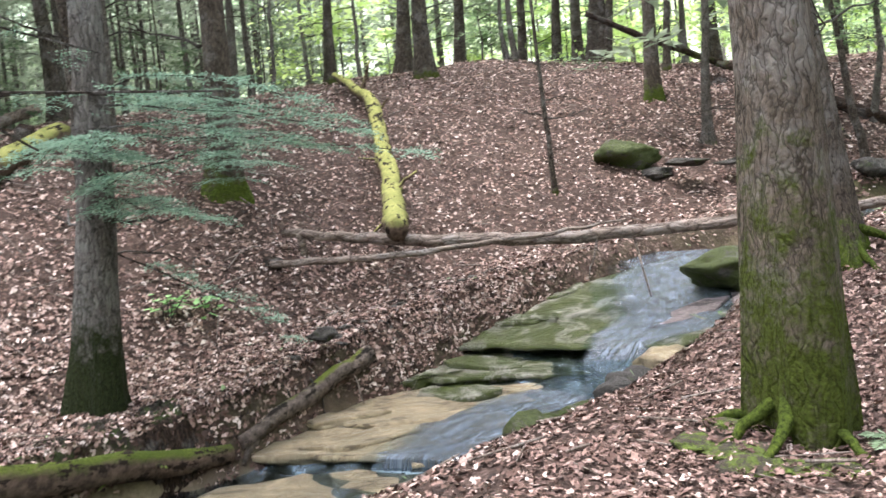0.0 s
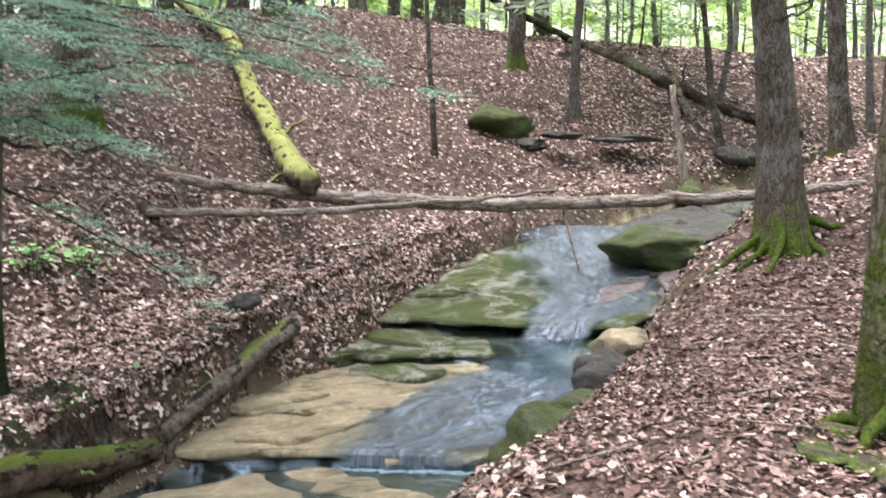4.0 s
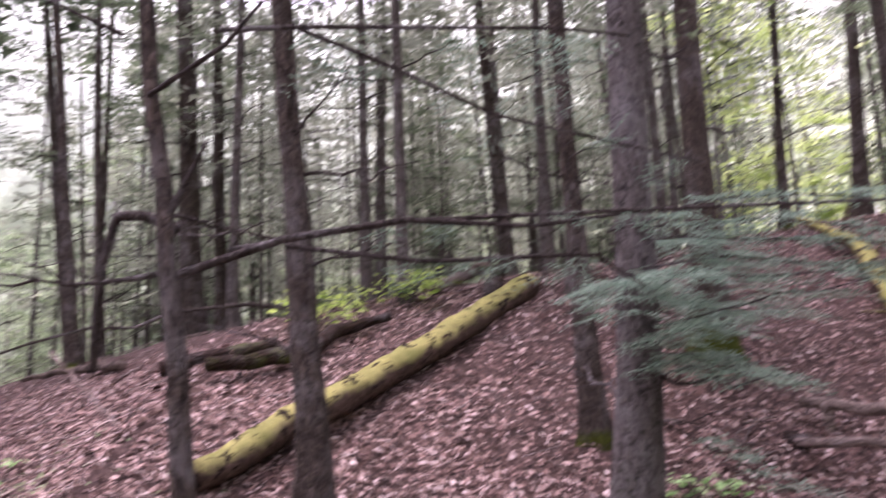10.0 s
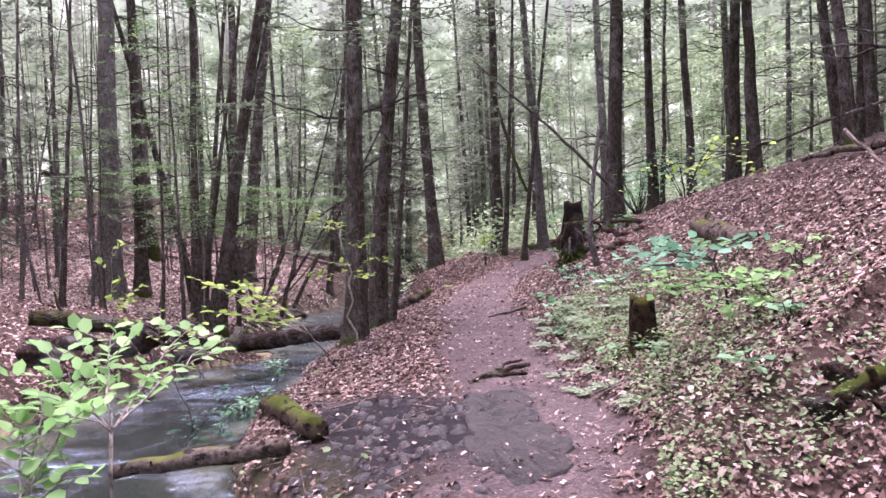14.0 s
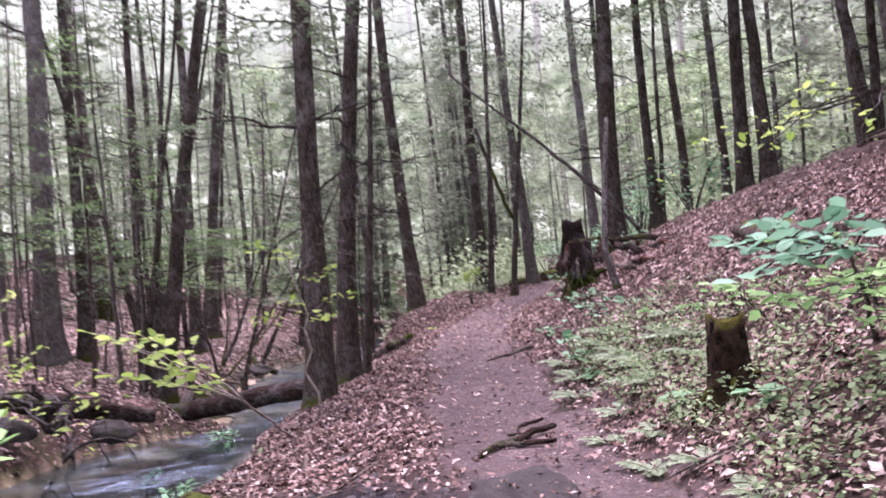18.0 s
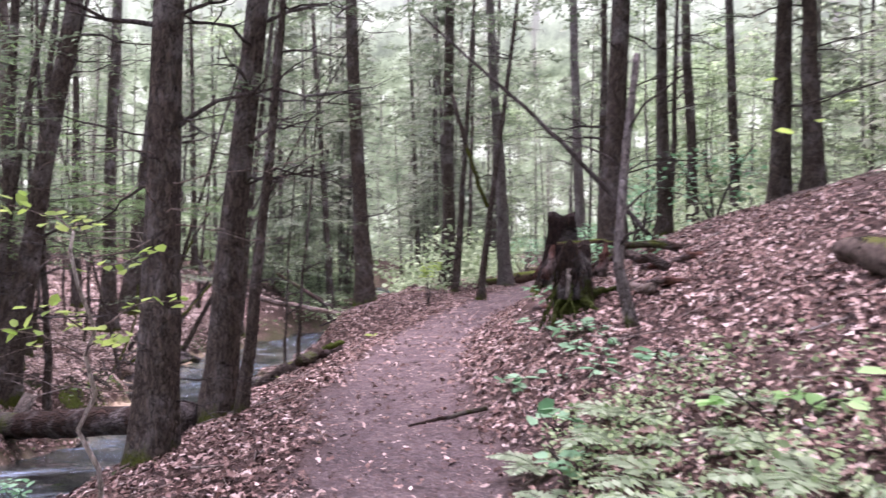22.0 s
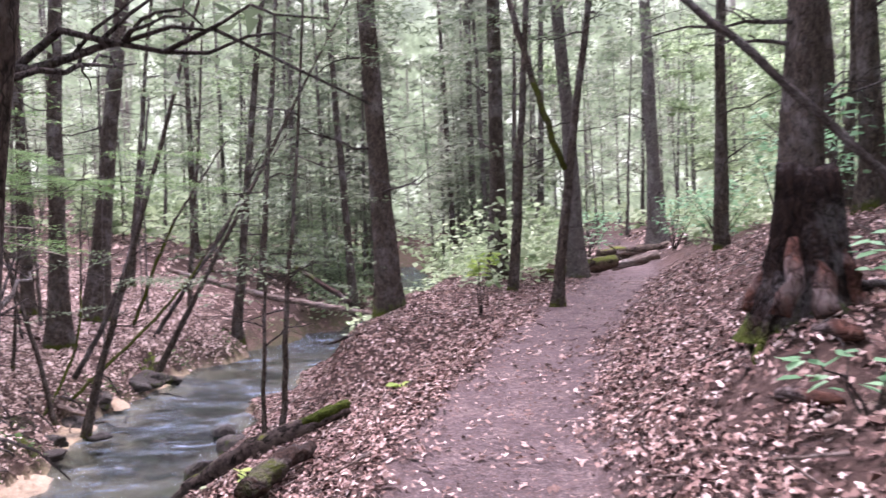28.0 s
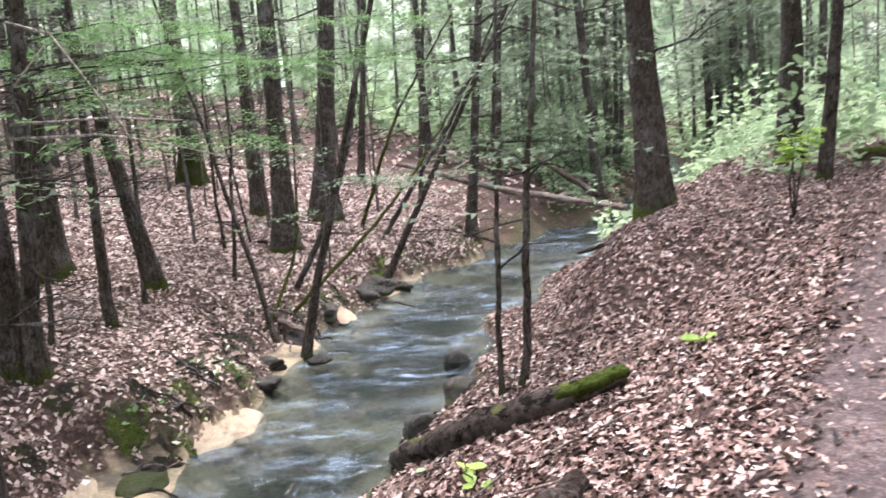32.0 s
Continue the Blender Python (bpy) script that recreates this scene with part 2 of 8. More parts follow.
# leaf litter on the ground
LITTER, n, l, b = material("fallen_leaves", 0.75, 0.25)
geo = n.new("ShaderNodeNewGeometry")
c = ramp(n, l, geo.outputs["Random Per Island"], (0.0, (0.014, 0.009, 0.007)), (0.34, (0.085, 0.047, 0.036)), (0.64, (0.28, 0.18, 0.15)), (0.87, (0.46, 0.34, 0.295)), (0.98, (0.64, 0.53, 0.48)))
spots = tex(n, l, "Noise", 35, 4, 0.6, place(n))
l.new(mix(n, l, grey(n, l, spots.outputs[0], 0.5, 0.8), c, (0.12, 0.075, 0.06)), b.inputs["Base Color"])

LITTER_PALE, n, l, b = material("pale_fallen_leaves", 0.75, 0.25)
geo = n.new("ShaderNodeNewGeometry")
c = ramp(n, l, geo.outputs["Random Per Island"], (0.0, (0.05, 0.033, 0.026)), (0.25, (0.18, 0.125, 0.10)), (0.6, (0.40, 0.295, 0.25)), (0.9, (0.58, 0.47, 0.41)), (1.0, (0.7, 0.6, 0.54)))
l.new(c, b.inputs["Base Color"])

# trodden, older leaves near the start: browner, with fewer pale ones
LITTER_OLD, n, l, b = material("trodden_leaves", 0.8, 0.2)
geo = n.new("ShaderNodeNewGeometry")
c = ramp(n, l, geo.outputs["Random Per Island"], (0.0, (0.03, 0.019, 0.015)), (0.35, (0.115, 0.068, 0.055)), (0.75, (0.235, 0.152, 0.13)), (0.95, (0.36, 0.26, 0.225)), (1.0, (0.5, 0.4, 0.35)))
spots = tex(n, l, "Noise", 45, 4, 0.6, place(n))
l.new(mix(n, l, grey(n, l, spots.outputs[0], 0.45, 0.75), c, (0.10, 0.06, 0.048)), b.inputs["Base Color"])

# ground: leaf mould, trodden earth, sandy bed
SOIL, n, l, b = material("forest_floor", 0.9, 0.2)
p = place(n)
cells = tex(n, l, "Voronoi", 13, vector=p)
cells2 = tex(n, l, "Voronoi", 21, vector=p)
fine, broad = tex(n, l, "Noise", 22, 8, 0.7, p), tex(n, l, "Noise", 0.9, 5, 0.6, p)
leafy = ramp(n, l, cells.outputs["Color"], (0.1, (0.018, 0.012, 0.010)), (0.5, (0.10, 0.064, 0.054)), (0.88, (0.31, 0.22, 0.195)))
leafy = mix(n, l, grey(n, l, cells2.outputs["Distance"], 0.1, 0.6), leafy, (0.06, 0.038, 0.03))
leafy = mix(n, l, calc(n, l, "MULTIPLY", grey(n, l, broad.outputs[0], 0.5, 0.75), 0.6), leafy, (0.11, 0.07, 0.055))
earth = ramp(n, l, fine.outputs[0], (0.28, (0.04, 0.03, 0.03)), (0.5, (0.135, 0.103, 0.10)), (0.72, (0.32, 0.25, 0.24)))
worn, speck = tex(n, l, "Noise", 2.6, 7, 0.7, p), tex(n, l, "Voronoi", 34, vector=p)
earth = mix(n, l, calc(n, l, "MULTIPLY", grey(n, l, broad.outputs[0], 0.42, 0.62), 0.85), earth, (0.08, 0.063, 0.064))
earth = mix(n, l, calc(n, l, "MULTIPLY", grey(n, l, worn.outputs[0], 0.5, 0.7), 0.75), earth, (0.34, 0.26, 0.235))
earth = mix(n, l, calc(n, l, "MULTIPLY", grey(n, l, worn.outputs[0], 0.5, 0.3), 0.7), earth, (0.06, 0.046, 0.049))
earth = mix(n, l, calc(n, l, "MULTIPLY", ramp(n, l, speck.outputs["Color"], (0.62, (0, 0, 0)), (0.7, (1, 1, 1))), 0.35), earth, (0.15, 0.095, 0.08))
tiny = tex(n, l, "Voronoi", 75, vector=p)
earth = mix(n, l, calc(n, l, "MULTIPLY", ramp(n, l, tiny.outputs["Color"], (0.55, (0, 0, 0)), (0.62, (1, 1, 1))), 0.3), earth, (0.075, 0.055, 0.052))
earth = mix(n, l, calc(n, l, "MULTIPLY", ramp(n, l, tiny.outputs["Color"], (0.28, (1, 1, 1)), (0.34, (0, 0, 0))), 0.2), earth, (0.38, 0.30, 0.28))
earth = mix(n, l, calc(n, l, "MULTIPLY", attribute(n, "mud"), grey(n, l, tex(n, l, "Noise", 5, 8, 0.75, p).outputs[0], 0.1, 0.45)), earth, (0.016, 0.013, 0.015))
sand = ramp(n, l, fine.outputs[0], (0.3, (0.30, 0.235, 0.15)), (0.7, (0.54, 0.44, 0.29)))
sand = mix(n, l, calc(n, l, "MULTIPLY", grey(n, l, broad.outputs[0], 0.5, 0.62), 0.8), sand, (0.07, 0.066, 0.058))
silt = ramp(n, l, fine.outputs[0], (0.3, (0.016, 0.019, 0.02)), (0.7, (0.06, 0.062, 0.056)))
sand = mix(n, l, calc(n, l, "MULTIPLY", attribute(n, "deep"), 0.88), sand, silt)
moss_bank = ramp(n, l, fine.outputs[0], (0.3, (0.022, 0.02, 0.012)), (0.7, (0.075, 0.075, 0.028)))
c = mix(n, l, attribute(n, "tread"), leafy, earth)
c = mix(n, l, calc(n, l, "MULTIPLY", attribute(n, "bank"), grey(n, l, tex(n, l, "Noise", 1.7, 6, 0.7, p).outputs[0], 0.42, 0.55)), c, moss_bank)
c = mix(n, l, attribute(n, "bed"), c, sand)
l.new(c, b.inputs["Base Color"])
lumps = tex(n, l, "Noise", 7, 8, 0.75, p)
relief(n, l, b, calc(n, l, "ADD", calc(n, l, "MULTIPLY", fine.outputs[0], 0.45), calc(n, l, "ADD", calc(n, l, "MULTIPLY", cells.outputs["Distance"], 0.25), calc(n, l, "MULTIPLY", lumps.outputs[0], 0.3))), 1.0, 0.07)

MUD_CLOD, n, l, b = material("wet_mud", 0.4, 0.5)
p = place(n)
lump = tex(n, l, "Noise", 30, 6, 0.7, p)
l.new(ramp(n, l, lump.outputs[0], (0.35, (0.010, 0.008, 0.009)), (0.7, (0.055, 0.043, 0.043))), b.inputs["Base Color"])
relief(n, l, b, lump.outputs[0], 0.8, 0.03)

# dry sand, and pale stripped wood
SAND, n, l, b = material("dry_sand", 0.9, 0.2)
p = place(n)
grit, wash = tex(n, l, "Noise", 60, 6, 0.7, p), tex(n, l, "Noise", 3.5, 5, 0.6, p)
c = ramp(n, l, grit.outputs[0], (0.3, (0.30, 0.23, 0.15)), (0.7, (0.52, 0.43, 0.32)))
l.new(mix(n, l, grey(n, l, wash.outputs[0], 0.52, 0.7), c, (0.26, 0.20, 0.135)), b.inputs["Base Color"])
relief(n, l, b, calc(n, l, "ADD", grit.outputs[0], wash.outputs[0]), 0.6, 0.02)

# clear shallow water: see-through, with a mirror skin that grows towards grazing sight
def water_material(name, clear, waves, fine, strength, rough):
    m, n, l, b = material(name, rough, 0.5)
    n.remove(b)
    see, gloss, fres, blend = n.new("ShaderNodeBsdfTransparent"), n.new("ShaderNodeBsdfGlossy"), n.new("ShaderNodeFresnel"), n.new("ShaderNodeMixShader")
    see.inputs[0].default_value = (*clear, 1)
    # blue of the sky put into the reflection's tint
    gloss.inputs["Color"].default_value = (0.82, 0.92, 1.0, 1)
    gloss.inputs["Roughness"].default_value, fres.inputs["IOR"].default_value = rough, 1.3
    p = place(n)
    w1, w2 = tex(n, l, "Noise", waves, 5, 0.6, p, Distortion=1.4), tex(n, l, "Noise", fine, 4, 0.6, p, Distortion=0.8)
    bump = n.new("ShaderNodeBump")
    bump.inputs["Strength"].default_value, bump.inputs["Distance"].default_value = strength, 0.22
    riffle = grey(n, l, tex(n, l, "Noise", 0.85, 3, 0.5, p, Distortion=0.6).outputs[0], 0.42, 0.62)
    l.new(calc(n, l, "MULTIPLY", calc(n, l, "ADD", calc(n, l, "MULTIPLY", w1.outputs[0], 0.7), calc(n, l, "MULTIPLY", w2.outputs[0], 0.3)), calc(n, l, "ADD", calc(n, l, "MULTIPLY", riffle, 0.9), 0.06)), bump.inputs["Height"])
    l.new(bump.outputs[0], gloss.inputs["Normal"])
    l.new(bump.outputs[0], fres.inputs["Normal"])
    l.new(fres.outputs[0], blend.inputs[0])
    l.new(see.outputs[0], blend.inputs[1])
    l.new(gloss.outputs[0], blend.inputs[2])
    # foam stands for sky reflections, painted as pale bars across the flow
    turned, foam, top = n.new("ShaderNodeMapping"), n.new("ShaderNodeBsdfDiffuse"), n.new("ShaderNodeMixShader")
    turned.inputs["Rotation"].default_value, turned.inputs["Scale"].default_value = (0, 0, radians(24)), (3.4, 1.1, 1)
    l.new(p, turned.inputs["Vector"])
    bars = tex(n, l, "Noise", 1.0, 7, 0.72, turned.outputs[0], Distortion=0.7)
    foam.inputs["Color"].default_value = (0.40, 0.52, 0.64, 1)
    l.new(calc(n, l, "MULTIPLY", calc(n, l, "MULTIPLY", grey(n, l, bars.outputs[0], 0.5, 0.68), riffle), 0.62), top.inputs[0])
    l.new(blend.outputs[0], top.inputs[1])
    l.new(foam.outputs[0], top.inputs[2])
    l.new(top.outputs[0], n["Material Output"].inputs[0])
    return m


WATER = water_material("brook_water", (0.44, 0.53, 0.56), 4.5, 17, 1.0, 0.02)


def sliding_material(name):
    """A thin fast sheet of water: glassy, drawn out into dark and white threads along the flow."""
    m, n, l, b = material(name, 0.12, 0.6)
    flow = n.new("ShaderNodeCombineXYZ")
    for k, (key, scale) in enumerate((("along", 1.1), ("across", 2.4))):
        l.new(calc(n, l, "ABSOLUTE", calc(n, l, "DIVIDE", attribute(n, key), 1.0 / scale)), flow.inputs[k])
    v = flow.outputs[0]
    threads = tex(n, l, "Noise", 3.6, 9, 0.76, v, Distortion=1.2)
    broad = tex(n, l, "Noise", 0.9, 5, 0.6, v, Distortion=0.5)
    fine = tex(n, l, "Noise", 11.0, 5, 0.7, v, Distortion=0.4)
    # reflected grey-blue sky painted into the body colour, beside real white threads
    body = ramp(n, l, threads.outputs[0], (0.38, (0.028, 0.036, 0.046)), (0.54, (0.105, 0.128, 0.16)), (0.67, (0.25, 0.295, 0.345)), (0.82, (0.66, 0.71, 0.76)))
    l.new(body, b.inputs["Base Color"])
    bump = relief(n, l, b, calc(n, l, "ADD", calc(n, l, "MULTIPLY", threads.outputs[0], 0.65), calc(n, l, "MULTIPLY", fine.outputs[0], 0.35)), 0.8, 0.05)
    see, blend = n.new("ShaderNodeBsdfTransparent"), n.new("ShaderNodeMixShader")
    see.inputs[0].default_value = (0.82, 0.88, 0.92, 1)
    thick = calc(n, l, "SUBTRACT", broad.outputs[0], calc(n, l, "MULTIPLY", attribute(n, "edge"), 0.55))
    l.new(ramp(n, l, thick, (0.12, (0, 0, 0)), (0.36, (0.72, 0.72, 0.72)), (0.6, (0.92, 0.92, 0.92))), blend.inputs[0])
    l.new(see.outputs[0], blend.inputs[1])
    l.new(b.outputs[0], blend.inputs[2])
    l.new(blend.outputs[0], n["Material Output"].inputs[0])
    return m


SLIDE = sliding_material("sliding_water")
FOAM, n, l, b = material("white_water", 0.5, 0.4)
b.inputs["Base Color"].default_value = (0.75, 0.78, 0.8, 1)


def leaf_material(name, low, high, through=0.45):
    """Thin leaves that let light pass."""
    m, n, l, b = material(name, 0.55, 0.3)
    geo = n.new("ShaderNodeNewGeometry")
    c = ramp(n, l, geo.outputs["Random Per Island"], (0.0, low), (1.0, high))
    l.new(c, b.inputs["Base Color"])
    t = n.new("ShaderNodeBsdfTranslucent")
    l.new(c, t.inputs[0])
    s = n.new("ShaderNodeMixShader")
    s.inputs[0].default_value = through
    l.new(b.outputs[0], s.inputs[1])
    l.new(t.outputs[0], s.inputs[2])
    l.new(s.outputs[0], n["Material Output"].inputs[0])
    return m


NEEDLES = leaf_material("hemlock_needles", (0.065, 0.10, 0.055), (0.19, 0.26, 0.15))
# needles paled towards grey-green: distance haze put into the colour
NEEDLES_HAZED = leaf_material("far_hemlock_needles", (0.14, 0.175, 0.115), (0.335, 0.385, 0.285), 0.58)
NEEDLES_PALE = leaf_material("pale_hemlock_needles", (0.11, 0.20, 0.14), (0.30, 0.43, 0.32))
NEEDLES_FRESH = leaf_material("fresh_hemlock_needles", (0.07, 0.15, 0.05), (0.22, 0.36, 0.14))
LEAF_FRESH = leaf_material("fresh_leaves", (0.20, 0.34, 0.06), (0.50, 0.66, 0.18), 0.58)
# fresh leaves beyond the ridge, with strong sunlight painted into the colour
LEAF_SUNLIT = leaf_material("bright_far_leaves", (0.30, 0.44, 0.12), (0.62, 0.74, 0.32), 0.62)
LEAF_GREEN = leaf_material("green_leaves", (0.09, 0.25, 0.11), (0.30, 0.54, 0.32), 0.45)
LEAF_LIME = leaf_material("lime_leaves", (0.15, 0.34, 0.10), (0.40, 0.66, 0.28), 0.5)
# background leaves bleached and greyed to carry the haze in their colour
LEAF_HAZED = leaf_material("far_leaves", (0.17, 0.26, 0.12), (0.46, 0.58, 0.36), 0.5)
FERN = leaf_material("fern_fronds", (0.19, 0.27, 0.15), (0.40, 0.50, 0.33), 0.45)
LEAF_TEAL = leaf_material("blue_green_leaves", (0.09, 0.25, 0.14), (0.26, 0.50, 0.33), 0.42)
HERB = leaf_material("herb_leaves", (0.09, 0.17, 0.06), (0.38, 0.50, 0.27), 0.42)
MOSS, n, l, b = material("moss_cushion", 0.95, 0.1)
p = place(n)
l.new(ramp(n, l, tex(n, l, "Noise", 35, 6, 0.75, p).outputs[0], (0.34, (0.012, 0.02, 0.005)), (0.70, (0.105, 0.14, 0.022))), b.inputs["Base Color"])
relief(n, l, b, tex(n, l, "Noise", 60, 4, 0.7, p).outputs[0], 0.9, 0.03)

MOSS_DARK = rock_material("dark_moss", (0.018, 0.014, 0.010), (0.07, 0.052, 0.04), (0.06, 0.085, 0.015), 0.15, 0.95)
MOSS_CARPET = rock_material("moss_carpet", (0.03, 0.024, 0.016), (0.10, 0.075, 0.055), (0.16, 0.22, 0.03), 0.2, 0.95)

# self-lit backdrop; haze, sunlit side and pale heights painted into its colour
FAR_WOOD_GLOW, n, l, b = material("far_wood", 1.0, 0.0)
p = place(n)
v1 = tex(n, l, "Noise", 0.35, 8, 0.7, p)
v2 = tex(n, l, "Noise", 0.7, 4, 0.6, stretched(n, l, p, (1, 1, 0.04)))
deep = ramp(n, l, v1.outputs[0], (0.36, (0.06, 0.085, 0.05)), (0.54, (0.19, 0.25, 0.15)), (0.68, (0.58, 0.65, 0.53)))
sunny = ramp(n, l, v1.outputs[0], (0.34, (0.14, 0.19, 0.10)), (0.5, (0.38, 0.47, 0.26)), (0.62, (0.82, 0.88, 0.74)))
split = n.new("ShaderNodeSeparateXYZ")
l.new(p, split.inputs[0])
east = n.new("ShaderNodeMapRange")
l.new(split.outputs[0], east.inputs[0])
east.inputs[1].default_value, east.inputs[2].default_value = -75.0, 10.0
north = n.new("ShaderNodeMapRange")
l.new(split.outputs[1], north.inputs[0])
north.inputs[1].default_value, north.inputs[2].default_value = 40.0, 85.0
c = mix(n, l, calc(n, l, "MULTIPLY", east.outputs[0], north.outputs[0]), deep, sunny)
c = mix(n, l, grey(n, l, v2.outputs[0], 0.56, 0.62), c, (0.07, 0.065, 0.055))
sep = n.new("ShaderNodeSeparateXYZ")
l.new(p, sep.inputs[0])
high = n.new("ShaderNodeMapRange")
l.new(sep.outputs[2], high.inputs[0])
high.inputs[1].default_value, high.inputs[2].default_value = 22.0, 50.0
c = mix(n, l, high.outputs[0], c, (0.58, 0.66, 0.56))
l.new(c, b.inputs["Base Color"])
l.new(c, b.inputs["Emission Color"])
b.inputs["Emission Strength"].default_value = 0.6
# ---- plan of the ground: the brook, the footpath, the hillside ----
# brook, upstream to downstream: x, y, water level, half width
BROOK = [(34, 20.5, 2.8, 0.8), (18, 16.4, 1.9, 0.7), (11.5, 14.9, 1.35, 0.6), (8.8, 14.75, 1.08, 0.6), (6.8, 14.0, 0.85, 0.7), (4.6, 12.3, 0.38, 1.1), (2.6, 11.0, 0.1, 1.35), (1.6, 9.8, -0.22, 1.3),
         (0.6, 8.7, -0.52, 1.25), (-0.3, 7.9, -0.68, 1.25), (-1.2, 7.0, -0.72, 1.15), (-2.4, 5.6, -0.73, 1.1), (-3.6, 3.8, -0.74, 1.0),
         (-5.0, 1.9, -0.75, 0.9), (-7.2, 0.6, -0.77, 1.0), (-9.7, -0.1, -0.79, 1.2), (-12.6, 0.05, -0.82, 1.55), (-15.1, 0.9, -0.88, 1.6)]
BROOK += [(-17.7, 2.15, -1.0, 1.15), (-19.6, 2.7, -1.3, 0.8), (-21.8, 3.0, -1.7, 0.9), (-24.1, 3.6, -1.88, 1.0), (-26.5, 4.1, -1.93, 1.3), (-29.0, 4.7, -2.0, 1.4),
          (-31.5, 5.1, -2.07, 1.5), (-35.3, 6.7, -2.12, 1.5), (-39.5, 9.0, -2.17, 1.4), (-45, 13.0, -2.25, 1.3), (-60, 18, -2.6, 1.4), (-90, 24, -3.0, 1.5)]
# foot of the hillside, which the path follows after the crossing: x, y, ground level
FOOT = [(34, 22.5, 3.4), (18, 18.0, 2.5), (9.6, 16.1, 1.75), (5.4, 15.2, 1.2), (2.6, 13.7, 0.85), (0.4, 12.2, 0.55), (-0.8, 10.8, 0.4), (-1.9, 9.2, 0.12), (-2.8, 7.9, -0.12),
        (-4.2, 5.7, -0.12), (-5.3, 3.9, -0.12), (-6.3, 2.9, -0.06), (-7.5, 3.25, 0.0), (-9.4, 3.9, -0.05), (-11.6, 4.45, -0.1), (-13.8, 5.1, 0.02),
        (-16.4, 5.75, 0.02), (-20.3, 7.5, 0.0), (-23.5, 9.4, 0.08), (-26.7, 11.8, 0.15), (-31, 14.8, 0.2), (-40, 20, 0.2), (-90, 40, 0.0)]
# the trodden line: x, y
PATH = [(12, -9), (4, -2.2), (0, 0), (-1.6, 1.25), (-2.6, 1.4), (-3.6, 1.75), (-4.8, 1.95), (-5.8, 2.3), (-6.6, 2.8), *[(x, y) for x, y, z in FOOT[12:]]]


MUD = (-9.0, 2.5)


def dense(pts, step=0.12):
    """The line through pts, rounded, in small steps."""
    p = np.array(pts, float)
    for _ in range(2):
        q = np.empty((2 * len(p) - 2, p.shape[1]))
        q[0::2], q[1::2] = 0.75 * p[:-1] + 0.25 * p[1:], 0.25 * p[:-1] + 0.75 * p[1:]
        p = np.vstack([p[:1], q, p[-1:]])
    s = np.r_[0, np.cumsum(np.hypot(*np.diff(p[:, :2], axis=0).T))]
    at = np.arange(0, s[-1], step)
    return np.stack([np.interp(at, s, c) for c in p.T], 1)


BROOK_D, FOOT_D, PATH_D = dense(BROOK), dense(FOOT), dense(PATH)


def nearest(line, x, y):
    """Index of the nearest step of a line, the distance, and the side (+1: the hill's side)."""
    x, y = np.atleast_1d(x).astype(float), np.atleast_1d(y).astype(float)
    k = np.empty(len(x), int)
    for a in range(0, len(x), 4000):
        d = (x[a:a + 4000, None] - line[None, :, 0]) ** 2 + (y[a:a + 4000, None] - line[None, :, 1]) ** 2
        k[a:a + 4000] = d.argmin(1)
    p, t = line[k], np.gradient(line[:, :2], axis=0)[k]
    dx, dy = x - p[:, 0], y - p[:, 1]
    return k, np.hypot(dx, dy), np.where(t[:, 0] * dy - t[:, 1] * dx > 0, -1, 1)


def ripple(x, y, size, seed=0):
    """Smooth uneven relief between -1 and 1."""
    u, v, out = x / size, y / size, 0
    for i in range(5):
        a = 1.3 * i + 0.7 * seed
        out = out + np.sin((u * np.cos(a) + v * np.sin(a)) * (2.1 + 0.9 * i) + 1.7 * i + seed) / (1.2 + 0.4 * i)
    return out / 2.6


def smooth(a, b, v):
    t = np.clip((v - a) / (b - a), 0, 1)
    return t * t * (3 - 2 * t)


